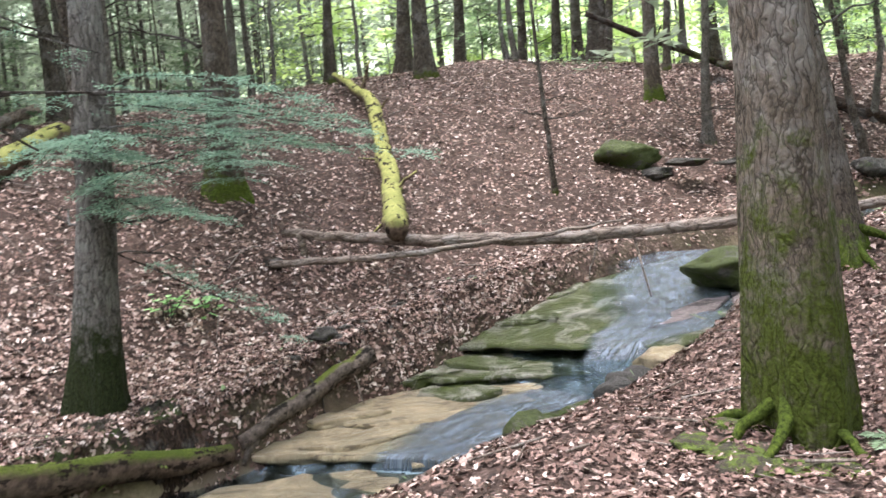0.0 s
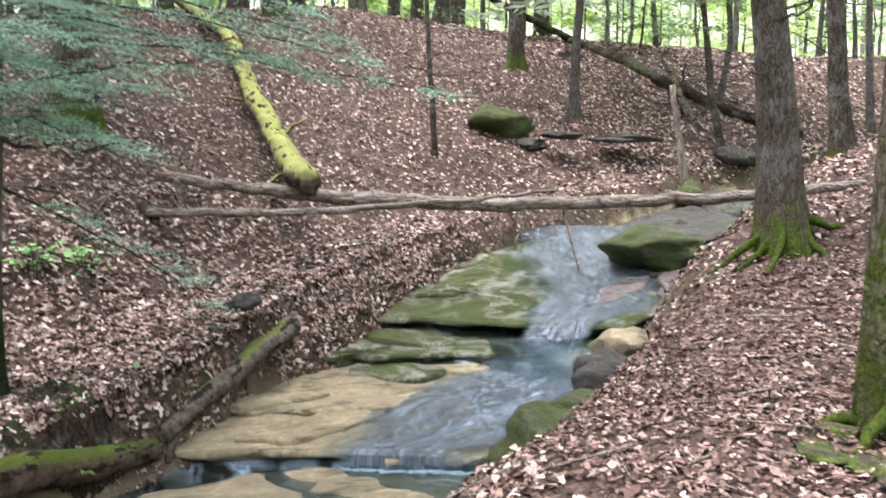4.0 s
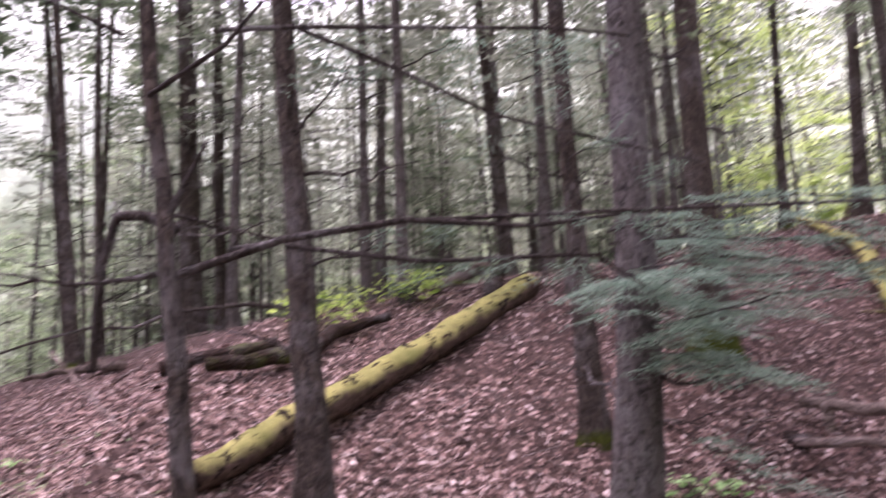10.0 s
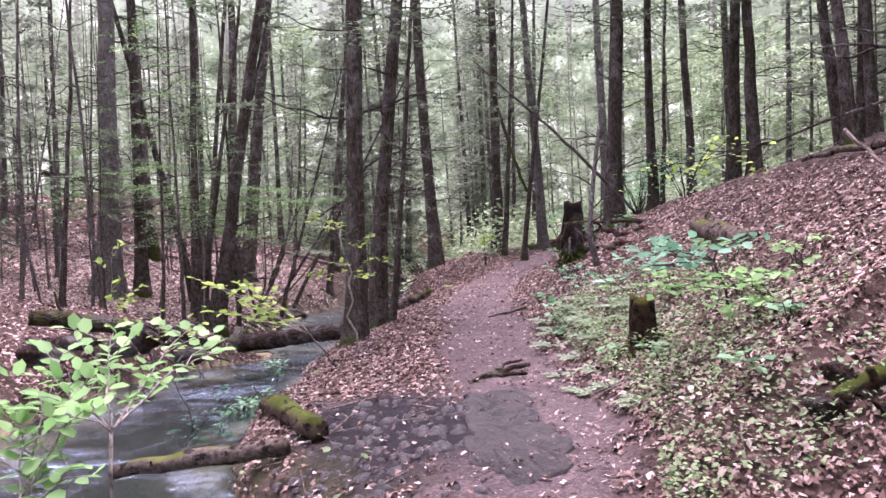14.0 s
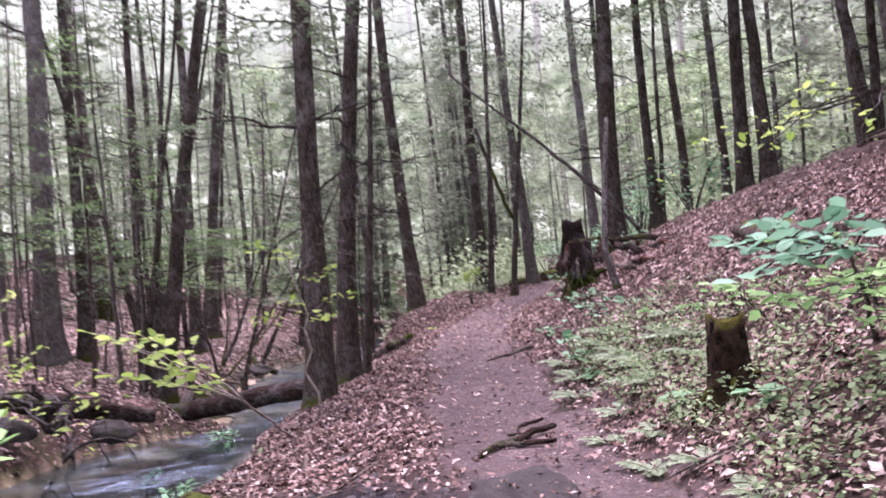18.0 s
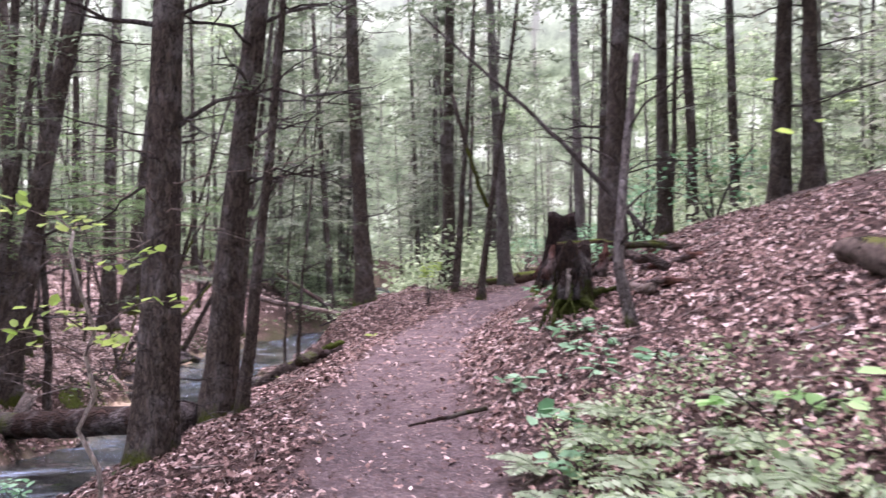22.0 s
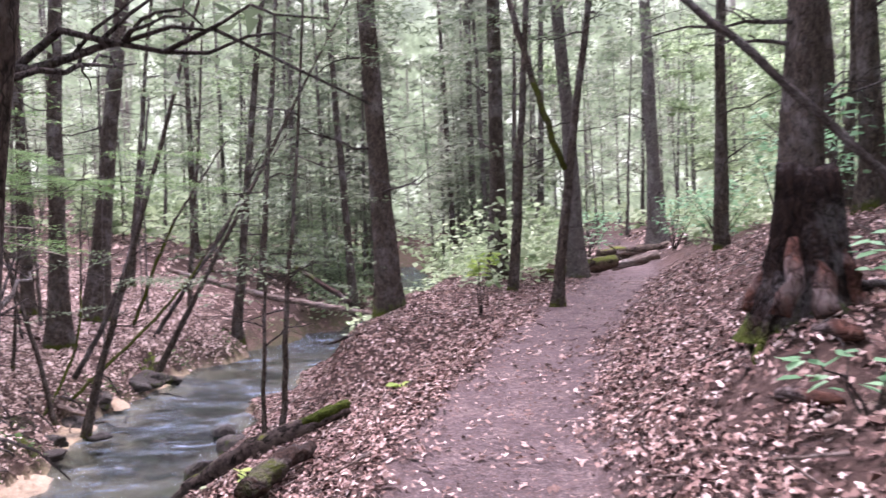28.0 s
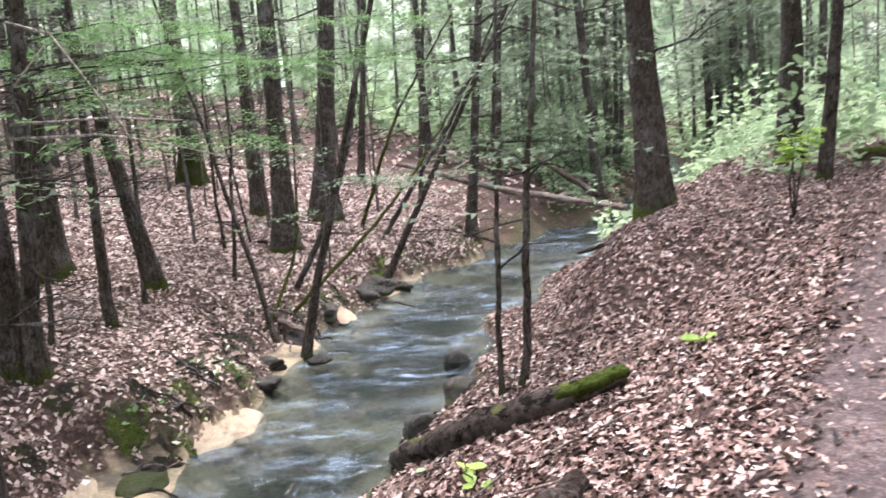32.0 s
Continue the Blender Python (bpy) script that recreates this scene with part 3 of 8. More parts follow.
def ground_parts(x, y):
    x, y = np.atleast_1d(x).astype(float), np.atleast_1d(y).astype(float)
    k, ds, side = nearest(BROOK_D, x, y)
    zs, hw = BROOK_D[k, 2], BROOK_D[k, 3] + (0.22 + 0.2 * smooth(-20, -23, x)) * ripple(x, y, 1.1, 3)
    kf, df, fside = nearest(FOOT_D, x, y)
    zf = FOOT_D[kf, 2]
    kp, dp, _ = nearest(PATH_D, x, y)
    d = np.maximum(ds - hw, 0)
    # hill side
    top = np.interp(x, [-60, -40, -28, -20, -13, -4, 2, 8, 16], [0.4, 0.6, 1.0, 2.1, 3.1, 4.7, 5.5, 3.8, 2.6])
    run = np.maximum(df - 0.62, 0)
    rise = np.interp(x, [-8, -4], [0.5, 0.58]) * run + 1e-4
    hill = zf + (rise ** -4 + top ** -4) ** -0.25 + 0.03 * np.maximum(run - 14, 0) * smooth(14, 24, run)
    t = d / (d + np.maximum(df - 0.62, 0) + 1e-3)
    even = t ** np.interp(x, [-22.5, -19, -14, -6, -3, -1.5, 4, 6], [0.9, 0.85, 0.75, 0.5, 0.8, 1.2, 1.2, 0.8])
    brow = smooth(-24.5, -26.5, x)
    bank = zs + 0.16 * smooth(0, 0.2, d) + (zf - zs - 0.16) * ((1 - brow) * even + brow * (0.8 * smooth(0.05, 0.5, t) + 0.2 * t))
    right = np.where(fside > 0, hill, bank)
    # far side
    slope = np.interp(x, [-45, -30, -14, -8, -4, 3, 7, 14], [0.26, 0.2, 0.19, 0.12, 0.03, 0.03, 0.12, 0.2])
    beach = 0.95 * smooth(0.0, 0.7, np.sin(1.25 * x + 0.6)) * smooth(-37, -34, x) * smooth(-21.5, -22.5, x)
    beach = np.where(side > 0, 0.0, beach)
    shelf = np.minimum(d, beach) * 0.10
    d_bank = np.maximum(d - beach, 0)
    left = zs + shelf + np.interp(x, [-26, -14, -4, 0], [0.6, 0.72, 0.5, 0.66]) * (1 - np.exp(-d_bank / 0.45)) + slope * np.minimum(d_bank, 9) + np.interp(x, [-32, -24], [0.2, 0.09]) * np.clip(d - 9, 0, 25) + 0.09 * np.clip(d - 34, 0, 40)
    z = np.where(side > 0, right, left)
    bed = smooth(0.06, -0.12, ds - hw - 0.9 * beach)
    z = z * (1 - smooth(0.12, -0.1, ds - hw)) + (zs - 0.05 - 0.2 * np.clip(1 - (ds / np.maximum(hw, 0.3)) ** 2, 0, 1)) * smooth(0.12, -0.1, ds - hw)
    tread = smooth(0.98, 0.42, dp + 0.14 * ripple(x, y, 0.7, 5) + 0.07 * ripple(x, y, 0.22, 9)) * (1 - bed)
    far = smooth(0.9, 2.5, dp) * smooth(0.2, 1.2, d)
    z = z + far * (0.07 * ripple(x, y, 1.3) + 0.035 * ripple(x, y, 0.45, 2)) + 0.012 * ripple(x, y, 0.3, 7) * (1 - bed)
    z = z + smooth(25, 60, df) * 1.2 * ripple(x, y, 13, 4) - 0.03 * tread
    for mx, my, mh, mr in ((-18.1, 8.6, 0.26, 0.7), (-15.45, 7.35, 0.15, 0.6)):
        z = z + mh * np.exp(-((x - mx) ** 2 + (y - my) ** 2) / mr ** 2)
    return z, bed, tread, d, side


def mud_at(x, y):
    """How muddy the ground is beside the crossing."""
    return smooth(1.35, 0.55, np.hypot((x - MUD[0]) / 1.75, (y - MUD[1]) / 0.95) + 0.25 * ripple(x, y, 0.5, 12))


def ground_z(x, y):
    return float(ground_parts(x, y)[0][0])


# ---- building helpers ----
def mesh_object(name, verts, faces, mat, parent=None, smooth_faces=True, label=""):
    me = bpy.data.meshes.new(name)
    me.from_pydata([tuple(map(float, v)) for v in verts], [], [tuple(map(int, f)) for f in faces])
    if smooth_faces:
        me.polygons.foreach_set("use_smooth", [True] * len(me.polygons))
    me.materials.append(mat)
    ob = new(name, me)
    if parent is not None:
        ob.parent = parent
    if label:
        ob["label"] = label
    return ob


def big_mesh(name, verts, sizes, corners, mat, parent=None):
    """A mesh from flat arrays: vertices, the size of each face, the corners of all faces."""
    me = bpy.data.meshes.new(name)
    me.vertices.add(len(verts))
    me.vertices.foreach_set("co", np.asarray(verts, np.float32).ravel())
    me.loops.add(len(corners))
    me.loops.foreach_set("vertex_index", np.asarray(corners, np.int32))
    me.polygons.add(len(sizes))
    me.polygons.foreach_set("loop_start", np.r_[0, np.cumsum(sizes)[:-1]].astype(np.int32))
    me.update(calc_edges=True)
    me.materials.append(mat)
    ob = new(name, me)
    if parent is not None:
        ob.parent = parent
    return ob


class Bag:
    """Gathers pieces of geometry into one mesh."""

    def __init__(self):
        self.v, self.f, self.count = [], [], 0

    def add(self, verts, faces):
        self.v.append(np.asarray(verts, float))
        self.f += [tuple(i + self.count for i in f) for f in faces]
        self.count += len(verts)

    def link(self, name, mat, parent=None, smooth_faces=True, label=""):
        return mesh_object(name, np.vstack(self.v), self.f, mat, parent, smooth_faces, label)


def tube(points, radii, sides=8, rough=0.0, lobes=0.0, rng=None, cap=True, squash=1.0):
    """A closed tube along points, with an uneven skin."""
    pts = np.asarray(points, float)
    rad = np.interp(np.linspace(0, 1, len(pts)), np.linspace(0, 1, len(radii)), radii)
    tan = np.gradient(pts, axis=0)
    tan /= np.linalg.norm(tan, axis=1)[:, None] + 1e-9
    ref = np.array([0, 0, 1.0]) if abs(tan[:, 2]).mean() < 0.8 else np.array([1.0, 0, 0])
    side = np.cross(tan, ref)
    side /= np.linalg.norm(side, axis=1)[:, None] + 1e-9
    up = np.cross(side, tan)
    a = np.linspace(0, 2 * math.pi, sides, endpoint=False)
    jit = np.ones((len(pts), sides))
    if rng is not None and rough > 0:
        jit += rough * (rng.random((len(pts), sides)) - 0.5) * 2
    if lobes > 0:
        jit += lobes * np.sin(3 * a + 1.0)[None] * 0.6 + lobes * np.sin(5 * a)[None] * 0.4
    ring = np.cos(a)[None, :, None] * side[:, None] + np.sin(a)[None, :, None] * up[:, None] * squash
    v = (pts[:, None] + ring * (rad[:, None] * jit)[..., None]).reshape(-1, 3)
    f = []
    for i in range(len(pts) - 1):
        for j in range(sides):
            k = (j + 1) % sides
            f.append((i * sides + j, i * sides + k, (i + 1) * sides + k, (i + 1) * sides + j))
    if cap:
        f.append(tuple(range(sides))[::-1])
        f.append(tuple((len(pts) - 1) * sides + j for j in range(sides)))
    return v, f


def bend(a, b, n=8, sag=0.0, wander=0.0, rng=None):
    """Points from a to b, sagging and wandering a little."""
    a, b = np.asarray(a, float), np.asarray(b, float)
    t = np.linspace(0, 1, n)[:, None]
    p = a + (b - a) * t
    p[:, 2] += (sag * 4 * t * (1 - t))[:, 0]
    if rng is not None and wander:
        w = np.cumsum(rng.normal(0, wander, (n, 3)), axis=0)
        p += w - w[0] - (w[-1] - w[0]) * t
    return p


def thing(name, at, label, category, group="", kind=""):
    ob = new(name)
    ob.empty_display_size = 0.2
    ob.location = at
    return tagged(ob, label, category, group, kind)


# ---- ground sheet ----
def grid_lines(low, high, step, reach):
    inner = np.arange(low, high + step / 2, step)
    out = step * np.cumsum(1.16 ** np.arange(1, 60))
    out = out[out < reach]
    return np.r_[low - out[::-1], inner, high + out]


gx, gy = grid_lines(-36, 8, 0.16, 500), grid_lines(-2.5, 20, 0.16, 500)
X, Y = (a.ravel() for a in np.meshgrid(gx, gy))
near_x, near_y = np.clip(X, -110, 90), np.clip(Y, -80, 100)
Z, bed, tread, bank_d, bank_side = ground_parts(near_x, near_y)
nx, ny = len(gx), len(gy)
i = (np.arange(ny - 1)[:, None] * nx + np.arange(nx - 1)[None]).ravel()
ground = big_mesh("ground", np.stack([X, Y, Z], 1), np.full(len(i), 4), np.stack([i, i + 1, i + nx + 1, i + nx], 1).ravel(), SOIL)
tagged(ground, "leaf-covered forest floor with trodden earth path", "ground", kind="structure")
ground.data.polygons.foreach_set("use_smooth", [True] * len(i))
mud = mud_at(X, Y)
kb, db, _ = nearest(BROOK_D, near_x, near_y)
deep = smooth(0.95, 0.4, db / BROOK_D[kb, 3] + 0.3 * ripple(X, Y, 0.8, 6)) * np.interp(X, [-6, -3], [1, 0.25]) * (1 - 0.85 * np.exp(-((X + 26.4 + 0.3 * Y - 1.2) / 0.9) ** 2)) * np.interp(X, [-37, -33], [0.3, 1])
for name, values in (("mud", mud), ("deep", deep), ("bed", bed * smooth(-40, -36, X)), ("tread", np.maximum(tread, mud)), ("bank", smooth(1.0, 0.1, bank_d) * (1 - tread) * np.interp(X, [-4, -2.5, 5, 7], [1, 0.45, 0.45, 1]))):
    a = ground.data.attributes.new(name, "FLOAT", "POINT")
    a.data.foreach_set("value", values.astype(np.float32))

# ---- brook surface: a rippled ribbon ----
line = BROOK_D[::2]
tan = np.gradient(line[:, :2], axis=0)
tan /= np.hypot(*tan.T)[:, None]
across = np.linspace(-1.4, 1.4, 15)
nor = np.stack([-tan[:, 1], tan[:, 0]], 1)
v = line[:, None, :2] + nor[:, None] * (across[None] * line[:, 3:4])[..., None]
vz = np.repeat(line[:, 2:3], 15, 1) + 0.012 * ripple(v[..., 0], v[..., 1], 0.25, 4)
verts = np.concatenate([v, vz[..., None]], 2).reshape(-1, 3)
i = (np.arange(len(line) - 1)[:, None] * 15 + np.arange(14)[None]).ravel()
water = big_mesh("water", verts, np.full(len(i), 4), np.stack([i, i + 15, i + 16, i + 1], 1).ravel(), WATER)
water.data.polygons.foreach_set("use_smooth", [True] * len(i))
water.visible_shadow = False
tagged(water, "shallow clear brook water rippling over sand", "water", kind="structure")


# ---- trees ----
def trunk_mesh(rng, dia, height, lean, flare=1.5, sides=14, curve=0.12):
    """Points and radii of a trunk that starts a little below ground."""
    t = np.linspace(0, 1, 22) ** 1.6
    z = -0.35 + t * (height + 0.35)
    w = np.cumsum(rng.normal(0, curve * 0.12, (22, 2)), axis=0)
    x, y = lean[0] * z + w[:, 0] - w[0, 0], lean[1] * z + w[:, 1] - w[0, 1]
    r = dia / 2 * (1 - 0.72 * np.clip(z / height, 0, 1) ** 1.1) * (1 - 0.22 * smooth(0.3, 3.2, z)) * (1 + (flare - 1) * np.exp(-np.clip(z + 0.05, 0, None) / (0.55 * dia + 0.06)))
    a = np.linspace(0, 2 * math.pi, sides, endpoint=False)
    ph = rng.random(3) * 6
    low = np.exp(-np.clip(z, 0, None) / (0.9 * dia + 0.1))[:, None]
    lob = 1 + (0.06 + 0.22 * low) * np.sin(3 * a + ph[0])[None] + (0.03 + 0.14 * low) * np.sin(5 * a + ph[1])[None] + rng.normal(0, 0.022, (22, sides))
    v = np.stack([x[:, None] + np.cos(a) * r[:, None] * lob, y[:, None] + np.sin(a) * r[:, None] * lob, np.repeat(z[:, None], sides, 1)], 2)
    f = []
    for i in range(21):
        for j in range(sides):
            k = (j + 1) % sides
            f.append((i * sides + j, i * sides + k, (i + 1) * sides + k, (i + 1) * sides + j))
    f.append(tuple(21 * sides + j for j in range(sides)))
    return v.reshape(-1, 3), f, lambda h: np.array([np.interp(h, z, x), np.interp(h, z, y), h]), lambda h: np.interp(h, z, r)


def spray(bag, rng, root, way, length, droop, fine, needle):
    """A flat hemlock branch: a stem with side twigs set with narrow needles."""
    way = np.array([*way, 0.0])
    side = np.array([-way[1], way[0], 0.0])
    n = max(4, int(length / fine))
    for i in range(1, n + 1):
        t = i / n
        p = root + way * length * t + np.array([0, 0, -droop * t * t * length])
        reach = 0.45 * length * (1 - t) ** 0.8 + 0.08
        for s in (-1, 1):
            d = way * 0.62 + side * s + np.array([0, 0, rng.normal(-0.12, 0.15)])
            d /= np.linalg.norm(d)
            q = p + d * reach * rng.uniform(0.6, 1.0)
            m = max(2, int(np.linalg.norm(q - p) / (needle * 1.1)))
            e = np.cross(d, [0, 0, 1]) + rng.normal(0, 0.25, 3)
            e /= np.linalg.norm(e)
            for k in range(m):
                a = p + (q - p) * (k + rng.random()) / m
                o = (d * 0.6 + e * (1 if k % 2 else -1)) * needle * rng.uniform(0.8, 1.6)
                h = d * needle * 0.55
                bag.append((a - h, a + h, a + o + [0, 0, rng.normal(0, 0.25) * needle]))


def tri_object(name, tris, mat, parent):
    v = np.asarray(tris, float).reshape(-1, 3)
    return big_mesh(name, v, np.full(len(v) // 3, 3), np.arange(len(v)), mat, parent)


def limb(bag, rng, start, way, length, radius, rise=0.15, forks=2):
    end = start + np.array([way[0], way[1], rise]) * length
    pts = bend(start, end, 8, rng.uniform(-0.06, 0.12) * length, 0.03 * length, rng)
    bag.add(*tube(pts, [radius, radius * 0.6, radius * 0.2], 6, 0.08, rng=rng))
    for _ in range(forks):
        i = rng.integers(2, 6)
        turn = rng.uniform(-1.0, 1.0)
        w = np.array([way[0] * math.cos(turn) - way[1] * math.sin(turn), way[0] * math.sin(turn) + way[1] * math.cos(turn)])
        e = pts[i] + np.array([*(w * rng.uniform(0.25, 0.5)), rng.uniform(-0.1, 0.2)]) * length
        bag.add(*tube(bend(pts[i], e, 5, 0.03, 0.02 * length, rng), [radius * 0.45, radius * 0.12], 4))
    return pts


def hemlock(x, y, dia, lean=(0, 0), seed=0, height=None, mat=None, dead=6, live_from=6.0, sprays=16, label="", fine=0.22, needle=0.07, z=None, flare=1.5, far=False, canopy=0, leaf=None):
    """A forest tree: trunk, dead lower limbs, and drooping layers of needles above."""
    rng = np.random.default_rng(seed)
    height = height or min(24.0, 8 + 34 * dia)
    ob = thing("tree", (x, y, ground_z(x, y) - 0.02 if z is None else z), label or "tall dark-barked hemlock tree standing on the forest floor", "tree", "trees of the wood")
    v, f, mid, rad = trunk_mesh(rng, dia, height, lean, flare, 10 if far else 14)
    mesh_object("trunk", v, f, mat or BARK, ob)
    for _ in range(dead):
        bag = Bag()
        h, a = rng.uniform(1.2, min(9.0, height * 0.6)), rng.uniform(0, 2 * math.pi)
        limb(bag, rng, mid(h), (math.cos(a), math.sin(a)), rng.uniform(0.5, 1.0) * (0.7 + 3.2 * dia), 0.012 + 0.035 * dia * rng.random(), rng.uniform(-0.15, 0.35), 1 if far else 3)
        bag.link("branch", TWIG, ob)
    tris = []
    for _ in range(sprays):
        h, a = rng.uniform(live_from, height * 0.97), rng.uniform(0, 2 * math.pi)
        ln = rng.uniform(0.6, 1.0) * (1.0 + 3.0 * (1 - h / height)) * (0.6 + dia)
        spray(tris, rng, mid(h), (math.cos(a), math.sin(a)), ln, rng.uniform(0.05, 0.3), fine, needle)
    for _ in range(canopy):
        h, a = rng.uniform(max(8.0, 0.45 * height), height * 0.98), rng.uniform(0, 2 * math.pi)
        spray(tris, rng, mid(h), (math.cos(a), math.sin(a)), rng.uniform(1.5, 4.0) * (1.15 - 0.7 * h / height), rng.uniform(0.0, 0.25), 0.5, 0.26)
    if tris:
        tri_object("crown", tris, leaf or NEEDLES, ob)
    return ob
# places of single trees: x, y, trunk width, lean in x and y
HEMLOCKS = [(-3.36, 7.73, 0.42, 0.05, -0.0), (-3.45, 13.16, 0.52, 0.03, -0.0), (-0.2, 22.01, 0.46, 0.01, -0.0), (-2.69, 22.35, 0.29, 0.07, -0.0), (-0.9, 27.0, 0.53, 0.06, -0.0), (1.01, 28.89, 0.42, 0.03, -0.0), (5.34, 30.61, 0.45, 0.03, -0.0), (5.16, 24.67, 0.3, -0.0, 0.0), (5.29, 20.28, 0.38, 0.03, -0.0), (6.43, 22.9, 0.23, 0.06, -0.0), (11.25, 33.4, 0.77, -0.03, 0.0), (4.19, 8.75, 0.44, -0.11, 0.03), (8.24, 12.68, 0.33, -0.08, 0.02), (-5.8, 7.2, 0.28, -0.03, -0.04), (-4.29, 10.19, 0.27, -0.01, -0.0), (-8.15, 18.26, 0.37, -0.04, -0.01), (5.17, 26.56, 0.49, 0.08, 0.01), (4.9, 32.46, 0.45, 0.06, 0.01), (5.17, 24.6, 0.27, 0.11, 0.02)]
HEMLOCKS += [(3.5, 32.2, 0.41, 0.05, 0.01), (-14.49, 15.36, 0.59, -0.03, -0.01), (-16.54, 18.69, 0.45, -0.01, -0.0), (-13.56, 11.5, 0.24, -0.07, -0.03), (-15.55, 13.83, 0.25, -0.03, -0.02), (-15.9, 3.52, 0.38, 0.01, 0.03), (-17.26, 4.16, 0.34, 0.03, 0.11), (-29.0, 8.56, 0.49, -0.01, -0.02), (-25.75, 10.45, 0.17, 0.04, 0.12), (-32.14, 11.9, 0.47, 0.0, 0.01), (-29.98, 12.94, 0.4, -0.02, -0.05), (-20.48, 14.08, 0.38, 0.02, 0.05), (-19.88, 14.34, 0.36, -0.01, -0.02), (-17.19, 14.6, 0.30, -0.03, -0.09), (-28.6, 18.26, 0.41, -0.01, -0.04), (-20.32, 17.98, 0.3, 0.01, 0.03), (-29.62, -1.65, 0.8, 0.01, 0.03), (-30.38, -0.83, 0.46, 0.0, 0.01), (-22.6, 1.3, 0.40, 0.05, 0.19)]
HEMLOCKS += [(-25.64, 0.86, 0.27, 0.01, 0.04), (-21.24, 11.16, 0.47, 0.01, 0.04), (-37.54, 19.5, 0.54, -0.01, -0.02), (-34.63, 2.22, 0.49, 0.01, 0.04), (-45.17, 11.04, 0.41, -0.01, -0.05), (-21.74, 12.56, 0.29, 0.0, 0.01), (-30.45, 0.8, 0.29, -0.02, -0.21), (-37.03, 1.21, 0.34, 0.0, 0.01), (-37.1, 2.77, 0.57, 0.01, 0.14), (-25.61, 1.09, 0.2, 0.01, 0.12), (-38.45, 6.35, 0.31, 0.01, 0.11), (-54.94, 18.22, 0.43, -0.0, -0.03), (-52.9, 18.61, 0.46, 0.0, 0.0), (-49.95, 5.39, 0.37, -0.0, -0.01), (-31.22, 21.83, 0.45, -0.01, -0.02)]
SAPLINGS = [(2.16, 15.72, 0.11, -0.05, 0.0), (8.43, 16.42, 0.18, -0.14, 0.04), (17.4, 34.96, 0.33, -0.07, 0.02), (-16.7, 4.31, 0.13, 0.03, 0.1), (-28.77, 10.96, 0.21, 0.02, 0.07), (-26.75, 14.13, 0.28, 0.0, 0.02), (-23.64, 14.02, 0.16, 0.01, 0.02), (-22.9, 0.95, 0.17, 0.05, 0.16), (-22.8, 1.1, 0.15, 0.08, 0.24), (-22.31, -1.89, 0.15, 0.02, 0.07), (-24.56, 5.87, 0.06, 0.02, 0.07), (-24.49, 6.1, 0.08, 0.02, 0.08), (-28.0, 0.97, 0.16, 0.0, 0.03), (-43.69, 7.49, 0.29, 0.01, 0.09), (-44.76, 17.43, 0.29, 0.0, 0.03), (-29.27, 3.3, 0.15, 0.03, 0.31), (-34.74, 4.22, 0.18, 0.05, 0.54), (-29.86, 2.77, 0.1, -0.02, -0.24), (-41.86, 3.33, 0.25, 0.01, 0.12)]
SAPLINGS += [(-40.75, 5.03, 0.17, 0.01, 0.09), (-23.2, 1.9, 0.14, -0.01, -0.02)]
FALLS_TREE, GREEN_FEET, PALE_BARK = 11, [1, 8, 11, 26], [0, 29, 35, 40]
TREES = []
for i, (x, y, dia, lx, ly) in enumerate(HEMLOCKS):
    away = math.hypot(x + 9, y - 4)
    low = x < -27 and y < 8
    far = away > 22
    t = hemlock(x, y, dia, (lx, ly), 100 + i, dead=6 if far else 13, sprays=16 if x < -20 and y < 3 else 34 if away > 12 else 14, live_from=3.3 if low else 4.5, canopy=10 if x < -18 else 5 if x > -4 and y > 13 else 22, fine=0.22, needle=0.085, far=far,
                mat=BARK_DARKFOOT if i == 0 else BARK_GREENFOOT if i in GREEN_FEET else BARK_PALE if i in PALE_BARK else BARK)
    TREES.append(t)
for i, (x, y, dia, lx, ly) in enumerate(SAPLINGS):
    hemlock(x, y, dia, (lx, ly), 300 + i, height=3.5 + 40 * dia, dead=7, sprays=9, live_from=2.2, fine=0.16, needle=0.055, flare=1.2,
            label="slender sapling with thin bare branches")


rng = np.random.default_rng(88)
for k in range(16):
    a, h = rng.uniform(0, 2 * math.pi), rng.uniform(0.5, 3.2)
    bag = Bag()
    limb(bag, rng, np.array([0.01 * h, 0.03 * h, h]), (math.cos(a), math.sin(a)), rng.uniform(0.7, 1.5), 0.009, rng.uniform(-0.35, 0.1), 4)
    bag.link("branch", TWIG if k % 2 else DEADWOOD, TREES[24])


def buttress(tree, ends, radius, mat, label=""):
    """Surface roots that spread from a trunk's foot over the ground."""
    o = np.array(tree.location)
    for k, (x, y) in enumerate(ends):
        rng = np.random.default_rng(700 + k)
        e = np.array([x, y, ground_z(x, y) - 0.02]) - o
        d = e / np.linalg.norm(e[:2])
        pts = bend(d * radius * 0.55 + np.array([0, 0, 0.34]), e, 9, -0.07, 0.015, rng)
        ob = mesh_object("root", *tube(pts, [radius * 0.5, radius * 0.32, radius * 0.2, 0.02], 9, 0.1, rng=rng), mat, tree, label=label)


